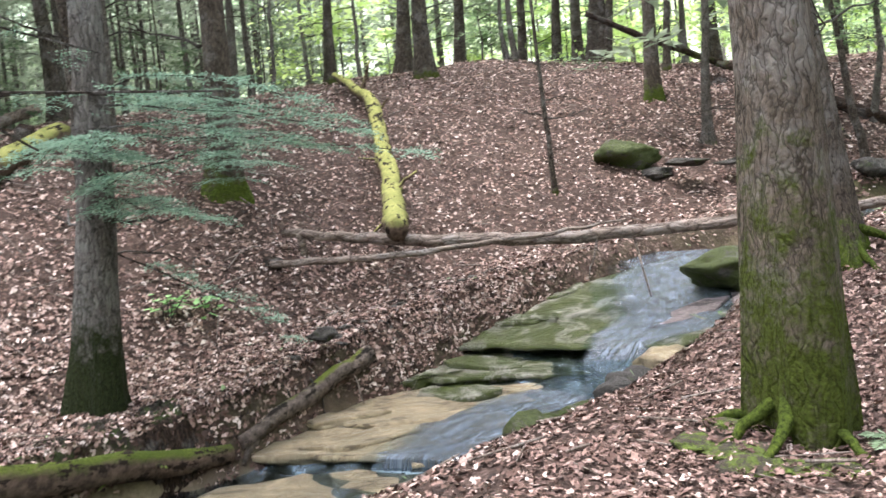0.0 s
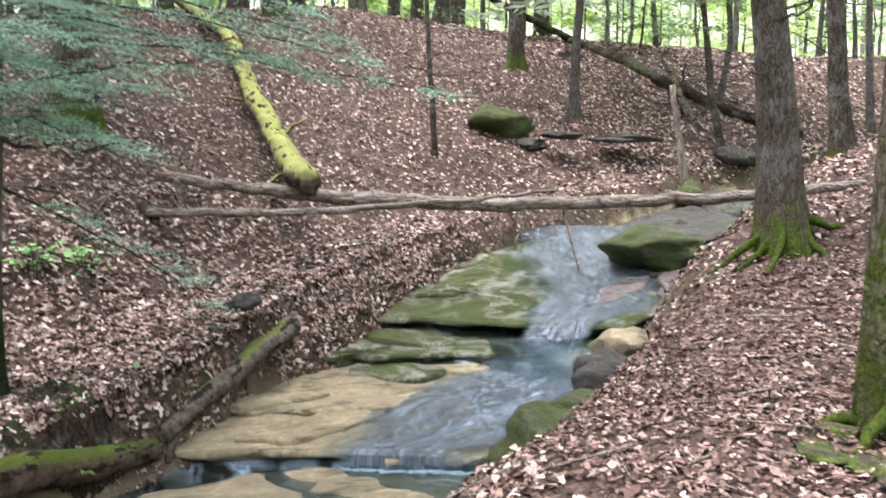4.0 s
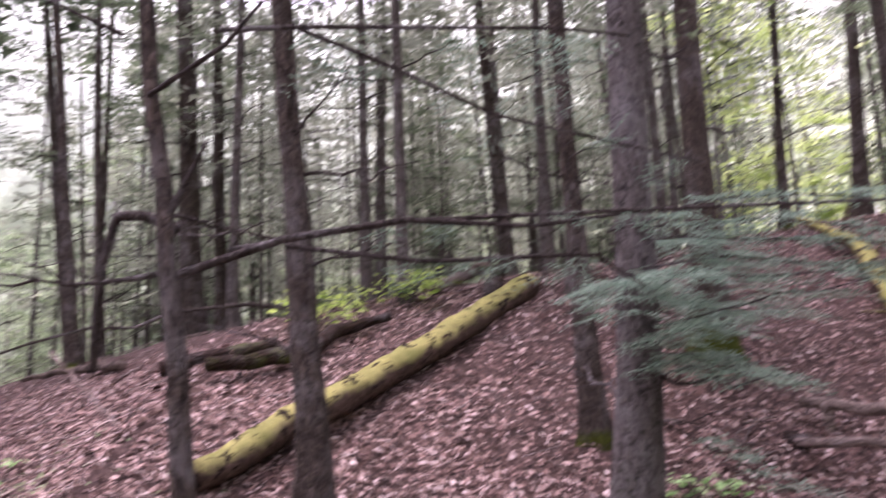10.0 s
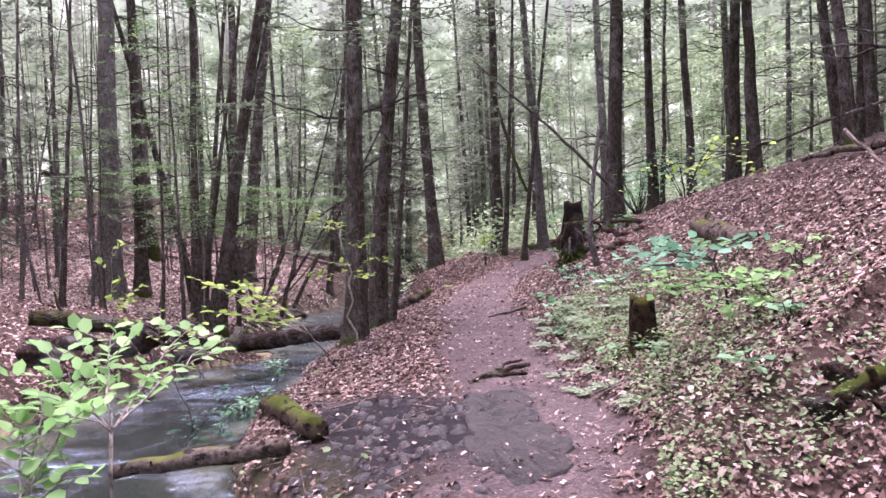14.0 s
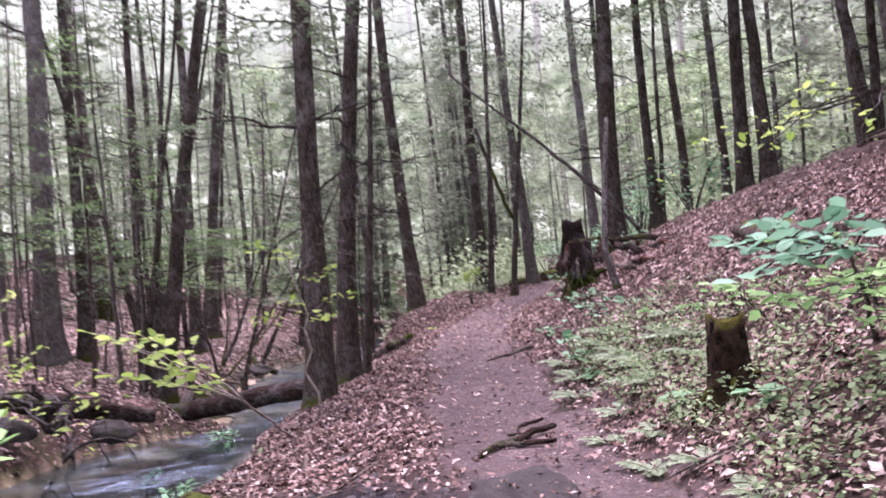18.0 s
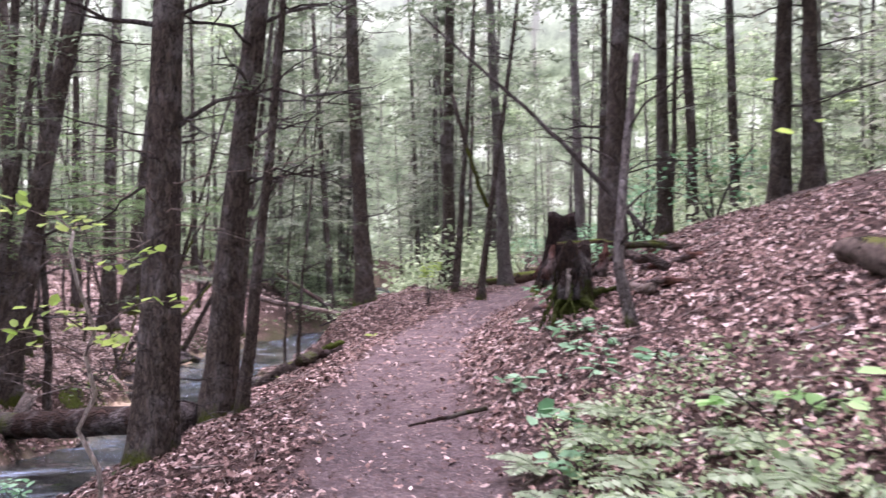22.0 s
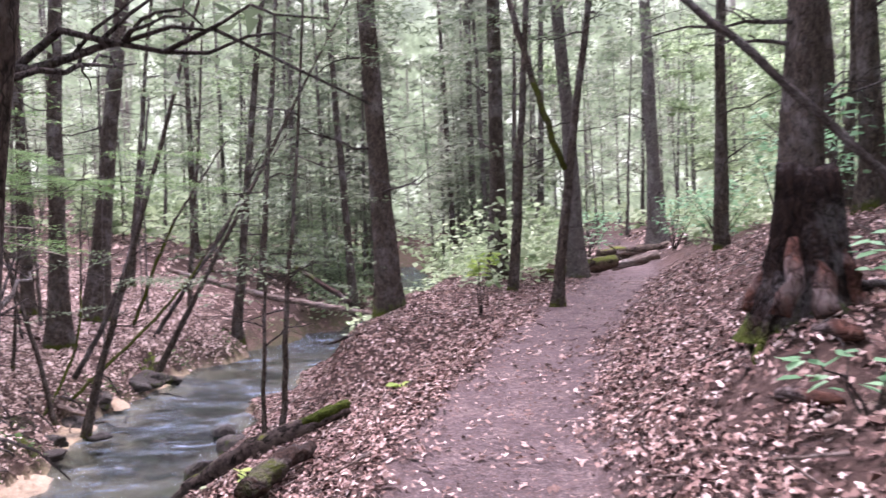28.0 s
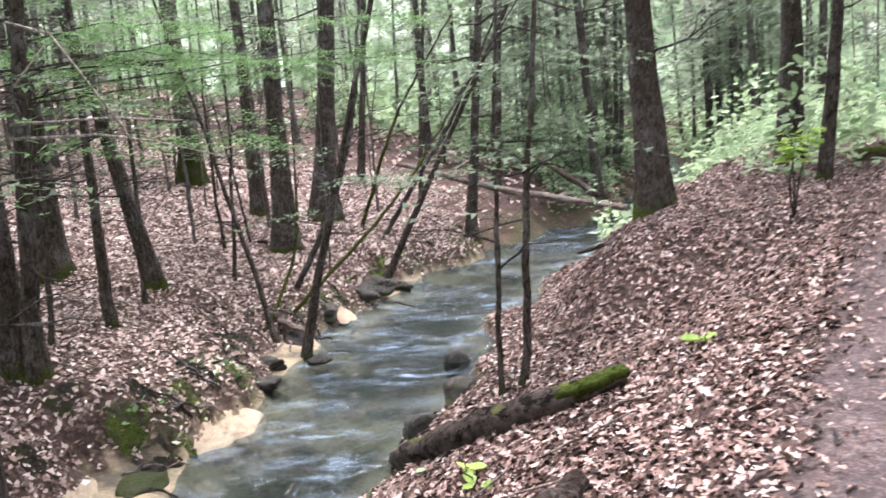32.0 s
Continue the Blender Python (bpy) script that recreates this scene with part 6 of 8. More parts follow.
# ---- stumps ----
def stump(x, y, height, radius, mat, label, seed, jag=0.3, roots=5, lean=(0, 0), spread=0.75, soft=5.0):
    """A rotten stump with a jagged top and spreading roots."""
    rng = np.random.default_rng(seed)
    ob = thing("stump", (x, y, ground_z(x, y)), label, "stump")
    sides, rows = 20, 10
    a = np.linspace(0, 2 * math.pi, sides, endpoint=False)
    ph = rng.random(4) * 6
    crest = height * (1 - jag * (0.5 + 0.5 * np.sin(2 * a + ph[0])) * rng.uniform(0.6, 1.0, sides))
    v = []
    for i in range(rows):
        t = i / (rows - 1)
        flare = 1 + spread * math.exp(-soft * t)
        r = radius * flare * (1 - 0.12 * t) * (1 + 0.14 * np.sin(3 * a + ph[1]) + 0.1 * np.sin(5 * a + ph[2]) + rng.normal(0, 0.04, sides))
        z = -0.2 + (crest + 0.2) * t
        v.append(np.stack([np.cos(a) * r + lean[0] * z, np.sin(a) * r + lean[1] * z, z], 1))
    inner = v[-1] * [0.7, 0.7, 1] - [0, 0, 0.05]
    deep = v[-1] * [0.55, 0.55, 0] + [0, 0, height * 0.55]
    v = np.vstack([*v, inner, deep])
    f = [(i * sides + j, i * sides + (j + 1) % sides, (i + 1) * sides + (j + 1) % sides, (i + 1) * sides + j) for i in range(rows + 1) for j in range(sides)]
    f.append(tuple((rows + 1) * sides + j for j in range(sides)))
    mesh_object("stump_body", v, f, mat, ob)
    for k in range(roots):
        b = 2 * math.pi * k / roots + rng.uniform(-0.4, 0.4)
        reach = radius * rng.uniform(2.0, 3.4)
        p0 = np.array([math.cos(b) * radius * 0.8, math.sin(b) * radius * 0.8, 0.14])
        p1 = np.array([math.cos(b) * reach, math.sin(b) * reach, 0])
        p1[2] = ground_z(x + p1[0], y + p1[1]) - ground_z(x, y) - 0.03
        vv, ff = tube(bend(p0, p1, 7, 0.03, 0.02, rng), [radius * 0.32, radius * 0.16, 0.02], 7, 0.12, rng=rng)
        mesh_object("root", vv, ff, mat, ob)
    return ob


STUMP_MOSS = mossy_log("mossy_stump_wood", (0.15, 0.15, 0.03), 0.06, ((0.012, 0.008, 0.006), (0.075, 0.048, 0.032)))
stump(-9.25, 5.1, 0.56, 0.115, STUMP_MOSS, "small broken mossy stump beside the path", 1, 0.12, 4, spread=0.7, soft=1.8)
BLACK_STUMP = bark("black_stump_wood", (0.006, 0.004, 0.0035), (0.034, 0.021, 0.016), -0.2, 0.35, (0.09, 0.12, 0.02), thick=0.35)
MOSSY_STUMP = bark("mossy_black_stump_wood", (0.007, 0.005, 0.004), (0.045, 0.03, 0.022), 0.0, 0.9, (0.06, 0.08, 0.016), thick=0.42)
tall = stump(-18.18, 8.62, 0.86, 0.165, BLACK_STUMP, "tall black rotten stump with reddish flanks beside the path", 2, 0.1, 7, spread=1.35, soft=2.4)
for k, (a, h, w) in enumerate([(-1.2, 0.42, 0.06), (-0.5, 0.3, 0.07), (-2.0, 0.35, 0.05), (0.2, 0.34, 0.05)]):
    q = np.array([math.cos(a), math.sin(a), 0])
    mesh_object("rotten_flank", *tube(bend(q * 0.36 + np.array([0, 0, -0.02]), q * 0.2 + np.array([0, 0, h]), 6, 0, 0.02, np.random.default_rng(k)), [w, w, w * 0.4], 8, 0.25, rng=np.random.default_rng(k)), RED_ROT, tall, label="crumbling red-brown wood")
broken = stump(-15.45, 7.34, 0.68, 0.165, MOSSY_STUMP, "broken dark stump with a pale split face and tangled roots", 3, 0.45, 4, spread=0.35, soft=3.0)
for k in range(6):
    q = np.array([0.79, -0.61, 0]) * 0.18 + np.array([0.61, 0.79, 0]) * (0.05 - 0.034 * k)
    mesh_object("split_wood", *tube(bend(q + np.array([0.03, -0.02, 0.12]), q + np.array([-0.02, 0.02, 0.36 + 0.07 * math.sin(2.3 * k)]), 5, 0, 0.008, np.random.default_rng(k)), [0.034, 0.034, 0.02], 6, 0.2, rng=np.random.default_rng(k)), SPLIT_WOOD if k in (2, 3) else BLACK_STUMP, broken, label="pale grey split wood" if k in (2, 3) else "")
for k in range(9):
    rr = np.random.default_rng(90 + k)
    a = -2.9 + 0.33 * k
    e = np.array([0.38 * math.cos(a), 0.38 * math.sin(a), 0])
    e[2] = ground_z(-15.45 + e[0], 7.34 + e[1]) - broken.location.z + 0.02
    mesh_object("thin_root", *tube(bend((0.15 * math.cos(a), 0.15 * math.sin(a), 0.2 + 0.3 * rr.random()), e, 9, 0.06, 0.03, rr), [0.02, 0.008], 5, rng=rr), MOSSY_STUMP, broken)
log([(-15.47, 7.60, 1.04), (-15.46, 7.64, 1.23), (-15.51, 7.69, 1.36)], [0.07, 0.05, 0.02], RED_ROT, "orange-brown splinter of rotten wood beside the stump", "wood splinter", "wood_splinter", 51)
log([(-17.01, 8.85, 1.33), (-16.69, 9.26, 1.34), (-16.36, 9.68, 1.27)], [0.04, 0.05, 0.05], ROTTEN, "dark rotten log lying behind the broken stump", seed=54, rough=0.15)
log([(-15.77, 7.30, 1.36), (-15.85, 7.76, 1.38), (-16.03, 8.24, 1.34)], [0.015, 0.022, 0.02], GREEN_MOSS, "thin mossy pole lying over the stump", "fallen branch", "fallen_branch", 55)
for k, (px, py, pz) in enumerate([(-16.20, 8.72, 1.06), (-17.45, 9.49, 1.18), (-14.68, 7.80, 0.97), (-17.68, 8.40, 0.81), (-17.48, 8.00, 0.53), (-15.54, 8.68, 1.16)]):
    log([(px - 0.18, py - 0.06, pz + 0.03), (px, py, pz + 0.06), (px + 0.2, py + 0.1 * (k % 3 - 1), pz + 0.05)], [0.03, 0.055, 0.025], RED_ROT, "crumbled piece of red rotten wood on the leaves", "rotten wood", "wood_piece", 400 + k, 9, 0.22)
log([(-16.46, 8.34, 1.26), (-15.00, 7.67, 1.24), (-14.42, 7.63, 1.16)], [0.035, 0.045, 0.045], ROTTEN, "dark fallen log behind the broken stump", seed=52, stubs=[(0.3, (0.1, -0.6, -0.3), 0.7, 0.03), (0.6, (0.2, -0.5, 0.2), 0.5, 0.03)])
log([(-15.62, 7.85, 0.92), (-14.63, 7.63, 0.97)], [0.03, 0.05], DEADWOOD, "reddish fallen branch on the slope", "fallen branch", "fallen_branch", 53)

# roots across the path
log([(-10.24, 3.72, -0.09), (-10.54, 4.10, -0.07), (-10.72, 4.52, -0.07)], [0.02, 0.03, 0.022], ROTTEN, "dark exposed root in the path", "root", "exposed_root", 61)
log([(-10.39, 3.91, -0.07), (-10.32, 4.13, -0.06), (-10.21, 4.30, -0.06)], [0.014, 0.022, 0.016], ROTTEN, "dark exposed root in the path", "root", "exposed_root", 62)
log([(-10.74, 4.14, -0.09), (-10.93, 4.34, -0.07), (-10.98, 4.54, -0.06)], [0.012, 0.018, 0.012], ROTTEN, "dark exposed root in the path", "root", "exposed_root", 63)
log([(-14.2, 5.9, 0.12), (-14.38, 5.6, 0.04), (-14.35, 5.32, 0.0)], [0.018, 0.016, 0.008], ROTTEN, "thin exposed root in the path", "root", "exposed_root", 62)

# leaning dead poles over the path's inner side
log([(-19.31, 10.73, 1.41), (-19.80, 10.12, 2.29), (-20.55, 9.42, 3.36), (-21.26, 8.79, 4.21), (-22.28, 7.98, 5.40)], [0.035, 0.04, 0.035, 0.025, 0.02], TWIG, "long dead pole leaning over the path", "dead pole", "dead_pole", 71, 8)
log([(-25.55, 10.56, 2.18), (-25.49, 10.19, 3.02), (-25.58, 9.74, 4.68)], [0.05, 0.05, 0.05], BARK, "thin bent stem leaning against a tree", "dead pole", "dead_pole", 72, 8)
crook = thing("crooked_sapling", (-13.92, 6.99, 0.75), "grey crooked sapling above the path", "sapling")
pts = np.array([(-13.92, 6.99, 0.72), (-13.97, 6.90, 1.19), (-14.05, 6.97, 1.51), (-14.22, 7.13, 2.12), (-14.37, 7.33, 2.92)]) - np.array(crook.location)
tt = np.linspace(0, 4, 26)
pts = np.stack([np.interp(tt, np.arange(5), c) for c in pts.T], 1)
mesh_object("trunk", *tube(pts, [0.055, 0.042, 0.035, 0.03], 10, 0.06, rng=np.random.default_rng(8)), BARK_PALE, crook)
for k, i in enumerate((9, 13, 17, 20)):
    e = pts[i] + np.array([math.cos(2.1 * k), math.sin(2.1 * k), 0.4]) * (0.5 + 0.1 * k)
    mesh_object("branch", *tube(bend(pts[i], e, 6, 0.04, 0.03, np.random.default_rng(k)), [0.012, 0.004], 5), TWIG, crook)
slab([(-6.3, 0.2), (-5.3, 0.1), (-4.9, 0.8), (-5.5, 1.2), (-6.2, 0.9)], lambda x, y: -0.5 + 0 * x + 0 * y, ROCK_DARK, "flat dark stone in the brook", 0.4, 21, "stone")


# ---- leaves and undergrowth ----
LEAF_V = np.array([(0, 0, 0), (0.22, 0.30, 0.06), (0.66, 0.33, 0.05), (1.0, 0, -0.06), (0.66, -0.33, 0.05), (0.22, -0.30, 0.06)])
LEAF_Q = ((0, 1, 2, 3), (0, 3, 4, 5))


def leaf_cloud(name, at, ways, sizes, rng, mat, parent=None, tilt=0.35):
    """Broad leaves at points, pointing along ways, in one mesh."""
    n = len(at)
    ways = np.asarray(ways, float) + rng.normal(0, tilt, (n, 3))
    ways /= np.linalg.norm(ways, axis=1)[:, None]
    side = np.cross(ways, [0, 0, 1.0] + rng.normal(0, 0.25, (n, 3)))
    side /= np.linalg.norm(side, axis=1)[:, None] + 1e-6
    up = np.cross(side, ways)
    v = at[:, None] + (ways[:, None] * LEAF_V[None, :, :1] + side[:, None] * LEAF_V[None, :, 1:2] + up[:, None] * LEAF_V[None, :, 2:]) * np.asarray(sizes)[:, None, None]
    k = np.arange(n)[:, None] * 6
    corners = np.concatenate([k, k + 1, k + 2, k + 3, k, k + 3, k + 4, k + 5], 1).ravel()
    return big_mesh(name, v.reshape(-1, 3), np.full(2 * n, 4), corners, mat, parent)


def shrub(at, height, spread, leaves, size, mat, label, seed, stems=4, category="shrub", name="shrub", low=0.35, stem_mat=None):
    """A leafy plant: bent stems carrying broad leaves in flat layers."""
    rng = np.random.default_rng(seed)
    ob = thing(name, at, label, category)
    tips = []
    for _ in range(stems):
        a, r = rng.uniform(0, 2 * math.pi), spread * rng.uniform(0.4, 1.0)
        end = np.array([math.cos(a) * r, math.sin(a) * r, height * rng.uniform(0.7, 1.0)])
        pts = bend((0, 0, -0.05), end, 7, 0.12 * height, 0.02, rng)
        v, f = tube(pts, [0.006 + 0.006 * height, 0.003], 5)
        mesh_object("stem", v, f, stem_mat or TWIG, ob)
        tips.append(pts)
    p, w = [], []
    for _ in range(leaves):
        line = tips[rng.integers(len(tips))]
        q = line[0] + (line[-1] - line[0]) * 0 + np.array([np.interp(rng.uniform(low, 1.0), np.linspace(0, 1, len(line)), c) for c in line.T])
        a = rng.uniform(0, 2 * math.pi)
        d = np.array([math.cos(a), math.sin(a), rng.normal(-0.05, 0.1)])
        p.append(q + d * rng.uniform(0.0, 0.22) * spread)
        w.append(d)
    leaf_cloud("leaves", np.array(p), w, size * rng.uniform(0.6, 1.2, leaves), rng, mat, ob, 0.2)
    return ob


# bush at the brook beside the crossing, bright in the light
def open_bush(root, fork, tips, leaves, size, mat, stem_mat, label, seed, name="shrub", category="shrub"):
    """A sparse young bush: a pale stem that forks into long twigs with oval leaves in pairs along them."""
    rng = np.random.default_rng(seed)
    ob = thing(name, root, label, category)
    o = np.array(root)
    f = np.array(fork) - o
    mesh_object("stem", *tube(bend((0, 0, -0.05), f, 8, 0, 0.012, rng), [0.014, 0.010], 6), stem_mat, ob)
    p, w = [], []
    for tip in tips:
        e = np.array(tip) - o
        line = bend(f, e, 9, 0.03, 0.014, rng)
        mesh_object("twig", *tube(line, [0.008, 0.003], 5), stem_mat, ob)
        run = e - f
        side = np.array([-run[1], run[0], 0]) / (np.linalg.norm(run[:2]) + 1e-6)
        for i in range(2, 9):
            if i in (3, 5, 7):
                s = 1 if i != 5 else -1
                q = line[i] + side * s * rng.uniform(0.12, 0.3) + run * 0.12 + [0, 0, rng.uniform(0, 0.1)]
                mesh_object("twig", *tube(bend(line[i], q, 5, 0.01, 0.008, rng), [0.004, 0.002], 4), stem_mat, ob)
                for t in (0.5, 0.8, 1.0):
                    p.append(line[i] + (q - line[i]) * t)
                    w.append(side * s * 0.6 + run + rng.normal(0, 0.4, 3) * [1, 1, 0.3])
            for s in (-1, 1):
                if rng.random() < leaves:
                    p.append(line[i] + rng.normal(0, 0.01, 3))
                    w.append(side * s + run / np.linalg.norm(run) * 0.5)
    leaf_cloud("leaves", np.array(p), w, size * rng.uniform(0.65, 1.2, len(p)), rng, mat, ob, 0.4)
    return ob


FORK = (-6.89, 0.63, 0.56)
open_bush((-6.75, 0.62, ground_z(-6.75, 0.62)), FORK, [(-8.25, 1.04, 0.92), (-7.91, 1.21, 0.84), (-7.6, 0.6, 1.0), (-7.3, 0.25, 0.85), (-7.75, 0.75, 0.7), (-6.9, 0.1, 0.75)], 0.95, 0.105, LEAF_LIME, PALE_TWIG, "young open bush with bright green oval leaves by the brook", 1)
open_bush((-6.5, 0.3, ground_z(-6.5, 0.3)), (-6.6, 0.2, 0.2), [(-7.23, 0.49, 0.80), (-7.50, 0.34, 0.93), (-7.62, 0.59, 0.86), (-6.79, 0.48, 0.42), (-6.89, 0.22, 0.70)], 0.95, 0.105, LEAF_LIME, PALE_TWIG, "young open bush with bright green oval leaves by the brook", 2)
open_bush((-16.58, -0.27, -0.06), (-15.80, -0.25, 0.21), [(-15.61, -0.16, 1.32), (-15.41, 0.01, 0.62)], 0.6, 0.12, LEAF_FRESH, PALE_TWIG, "thin pale seedling on the far bank", 3)
# a long twig that holds a spray of bright leaves over the water
hang = open_bush((-13.73, 2.82, -0.35), (-11.47, 2.24, 0.35), [(-12.86, 1.17, 0.89), (-12.4, 1.35, 0.87), (-11.9, 1.6, 0.9), (-12.63, 1.36, 0.52)], 0.95, 0.12, LEAF_FRESH, PALE_TWIG, "arching thin twig with a spray of yellow-green leaves", 4)
for k, (px, py, n_) in enumerate([(300, 690, 30), (265, 735, 30), (340, 715, 24), (300, 755, 20), (230, 775, 18), (380, 705, 14)]):
    x, y, z = [(-15.49, 1.24, -1.13), (-13.84, 0.97, -1.11), (-14.28, 1.53, -1.10), (-12.75, 1.21, -1.01), (-12.59, 0.76, -1.06), (-11.72, 1.69, -0.48)][k]
    shrub((x, y, z), 0.28, 0.3, n_, 0.11, LEAF_GREEN, "low green plant on the brook's bank", 90 + k, 4, "plant", "seedling", 0.5)
shrub((-13.55, 1.50, -1.05), 0.45, 0.45, 60, 0.10, LEAF_GREEN, "low green plant on the brook's bank", 3, 4)
shrub((-17.08, 2.28, -1.24), 0.5, 0.35, 70, 0.09, LEAF_GREEN, "low green plant on the brook's bank", 4, 4)
# broad-leaved plants on the slope by the small stump
for k, (x, y, hh, sp) in enumerate([(-9.9, 6.0, 0.55, 0.5), (-10.6, 6.3, 0.6, 0.6), (-9.2, 6.15, 0.55, 0.5), (-8.5, 6.0, 0.5, 0.45), (-11.4, 6.2, 0.5, 0.5), (-10.2, 6.75, 0.7, 0.6), (-8.9, 6.6, 0.7, 0.5), (-7.9, 5.6, 0.4, 0.35)]):
    shrub((x, y, ground_z(x, y)), 0.55 * hh, 0.8 * sp, 26, 0.11, LEAF_LIME, "broad-leaved green seedling on the leafy slope", 20 + k, 4, "plant", "seedling", 0.75)
# a young tree whose leafy twigs reach from the slope towards the path
open_bush((-8.55, 5.6, ground_z(-8.55, 5.6)), (-8.35, 5.3, 1.12), [(-7.18, 3.69, 1.15), (-7.55, 4.15, 1.28), (-7.85, 4.45, 1.12), (-8.75, 4.8, 1.22), (-7.6, 4.95, 1.34), (-8.3, 4.7, 1.3)], 0.7, 0.115, LEAF_TEAL, TWIG, "young tree with broad blue-green leaves beside the path", 5, "sapling", "sapling")
open_bush((-8.7, 5.9, ground_z(-8.7, 5.9)), (-8.6, 5.6, 0.95), [(-8.1, 4.9, 1.0), (-8.5, 4.8, 0.85), (-7.7, 5.4, 1.05), (-7.9, 5.0, 0.8)], 0.8, 0.11, LEAF_LIME, TWIG, "young tree with yellow-green lobed leaves beside the path", 6, "sapling", "sapling")
for k, (x, y) in enumerate([(-13.0, 5.9), (-13.6, 6.5), (-12.3, 5.6), (-14.4, 6.2), (-11.7, 5.3), (-8.6, 4.9), (-9.8, 5.0), (-6.9, 4.7), (-7.4, 5.3), (-12.9, 6.6)]):
    shrub((x, y, ground_z(x, y)), 0.22, 0.22, 12, 0.13, LEAF_GREEN, "small green seedling among dead leaves", 40 + k, 3, "plant", "seedling", 0.7)
shrub((-3.26, 9.52, 0.49), 0.5, 0.35, 40, 0.12, LEAF_LIME, "leafy green seedling beside the trunk", 60, 4, "plant", "seedling")
shrub((-2.85, 9.88, 0.48), 0.35, 0.3, 26, 0.12, LEAF_LIME, "leafy green seedling beside the trunk", 61, 3, "plant", "seedling")
shrub((-22.56, 7.23, -0.29), 0.12, 0.12, 7, 0.13, LEAF_FRESH, "small green seedling among dead leaves", 62, 2, "plant", "seedling", 0.6)
shrub((-22.00, 5.50, -0.86), 0.15, 0.14, 8, 0.12, LEAF_FRESH, "small green seedling among dead leaves", 63, 2, "plant", "seedling", 0.6)
shrub((-26.1, 9.35, ground_z(-26.1, 9.35)), 1.15, 0.42, 84, 0.12, LEAF_FRESH, "bright yellow-green bush beside the path", 64, 3, low=0.72)
shrub((-8.49, 11.25, 2.65), 0.7, 0.9, 120, 0.14, LEAF_FRESH, "fresh green bush on the ridge", 65, 6)
shrub((-8.02, 13.12, 3.11), 0.7, 0.9, 110, 0.14, LEAF_FRESH, "fresh green bush on the ridge", 66, 6)
for k, (x, y, hh, sp, nn) in enumerate([(-22.5, 12.6, 1.8, 1.3, 260), (-24.5, 13.6, 1.9, 1.3, 260), (-20.6, 12.8, 1.6, 1.2, 220), (-33.5, 17.5, 1.8, 1.3, 260), (-36, 16.2, 1.6, 1.4, 260), (-30.5, 16.8, 1.5, 1.2, 220), (-28.6, 15.4, 1.2, 1.0, 160)]):
    shrub((x, y, ground_z(x, y)), hh, sp, nn, 0.13, LEAF_GREEN, "dark green evergreen shrub beside the path", 70 + k, 8, low=0.25)

for k, (x, y, z) in enumerate([(-17.45, 8.68, 0.89), (-17.50, 9.25, 1.06), (-17.08, 7.97, 0.57), (-14.96, 6.89, 0.50)]):
    shrub((x, y, z), 0.6 - 0.1 * k, 0.5, 50 - 9 * k, 0.12, LEAF_GREEN, "leafy green seedling beside the broken stump", 110 + k, 4, "plant", "seedling", 0.4)
for k, (x, y, z) in enumerate([(-14.71, 7.05, 0.58), (-13.89, 6.81, 0.53), (-14.52, 6.79, 0.46), (-14.46, 7.05, 0.59), (-14.00, 6.39, 0.31), (-14.22, 6.74, 0.47)]):
    shrub((x, y, z), 0.16, 0.12, 5, 0.12, LEAF_GREEN, "small green seedling among dead leaves", 120 + k, 2, "plant", "seedling", 0.6)

for k, (x, y, z) in enumerate([(-8.66, 10.94, 2.65), (-8.89, 12.82, 3.08), (-8.30, 13.26, 3.15)]):
    shrub((x, y + 0.4, z), 0.55, 0.7, 70, 0.12, LEAF_FRESH, "fresh green bush on the ridge", 130 + k, 5)

# a pale sapling with bare twigs and a leafy spray beside the brook
sap = thing("sapling", (-14.03, 3.17, -0.29), "pale thin sapling with a spray of bright leaves", "sapling")
rng = np.random.default_rng(9)
stem = bend((0, 0, -0.05), (-0.1, -0.12, 1.75), 10, 0, 0.05, rng)
mesh_object("stem", *tube(stem, [0.018, 0.01], 6), PALE_TWIG, sap)
ends = []
for k in range(7):
    a, i = k * 0.9 + 0.4, 5 + k % 5
    e = stem[i] + np.array([math.cos(a) * 0.55, math.sin(a) * 0.55, 0.18])
    br = bend(stem[i], e, 6, 0.05, 0.02, rng)
    mesh_object("twig", *tube(br, [0.007, 0.003], 5), DEADWOOD, sap)
    ends.append(br)
p = np.vstack([b[2:] for b in ends for _ in range(3)]) + rng.normal(0, 0.04, (7 * 4 * 3, 3))
leaf_cloud("leaves", p, rng.normal(0, 1, (len(p), 3)) * [1, 1, 0.15], 0.10 * rng.uniform(0.7, 1.2, len(p)), rng, LEAF_FRESH, sap)

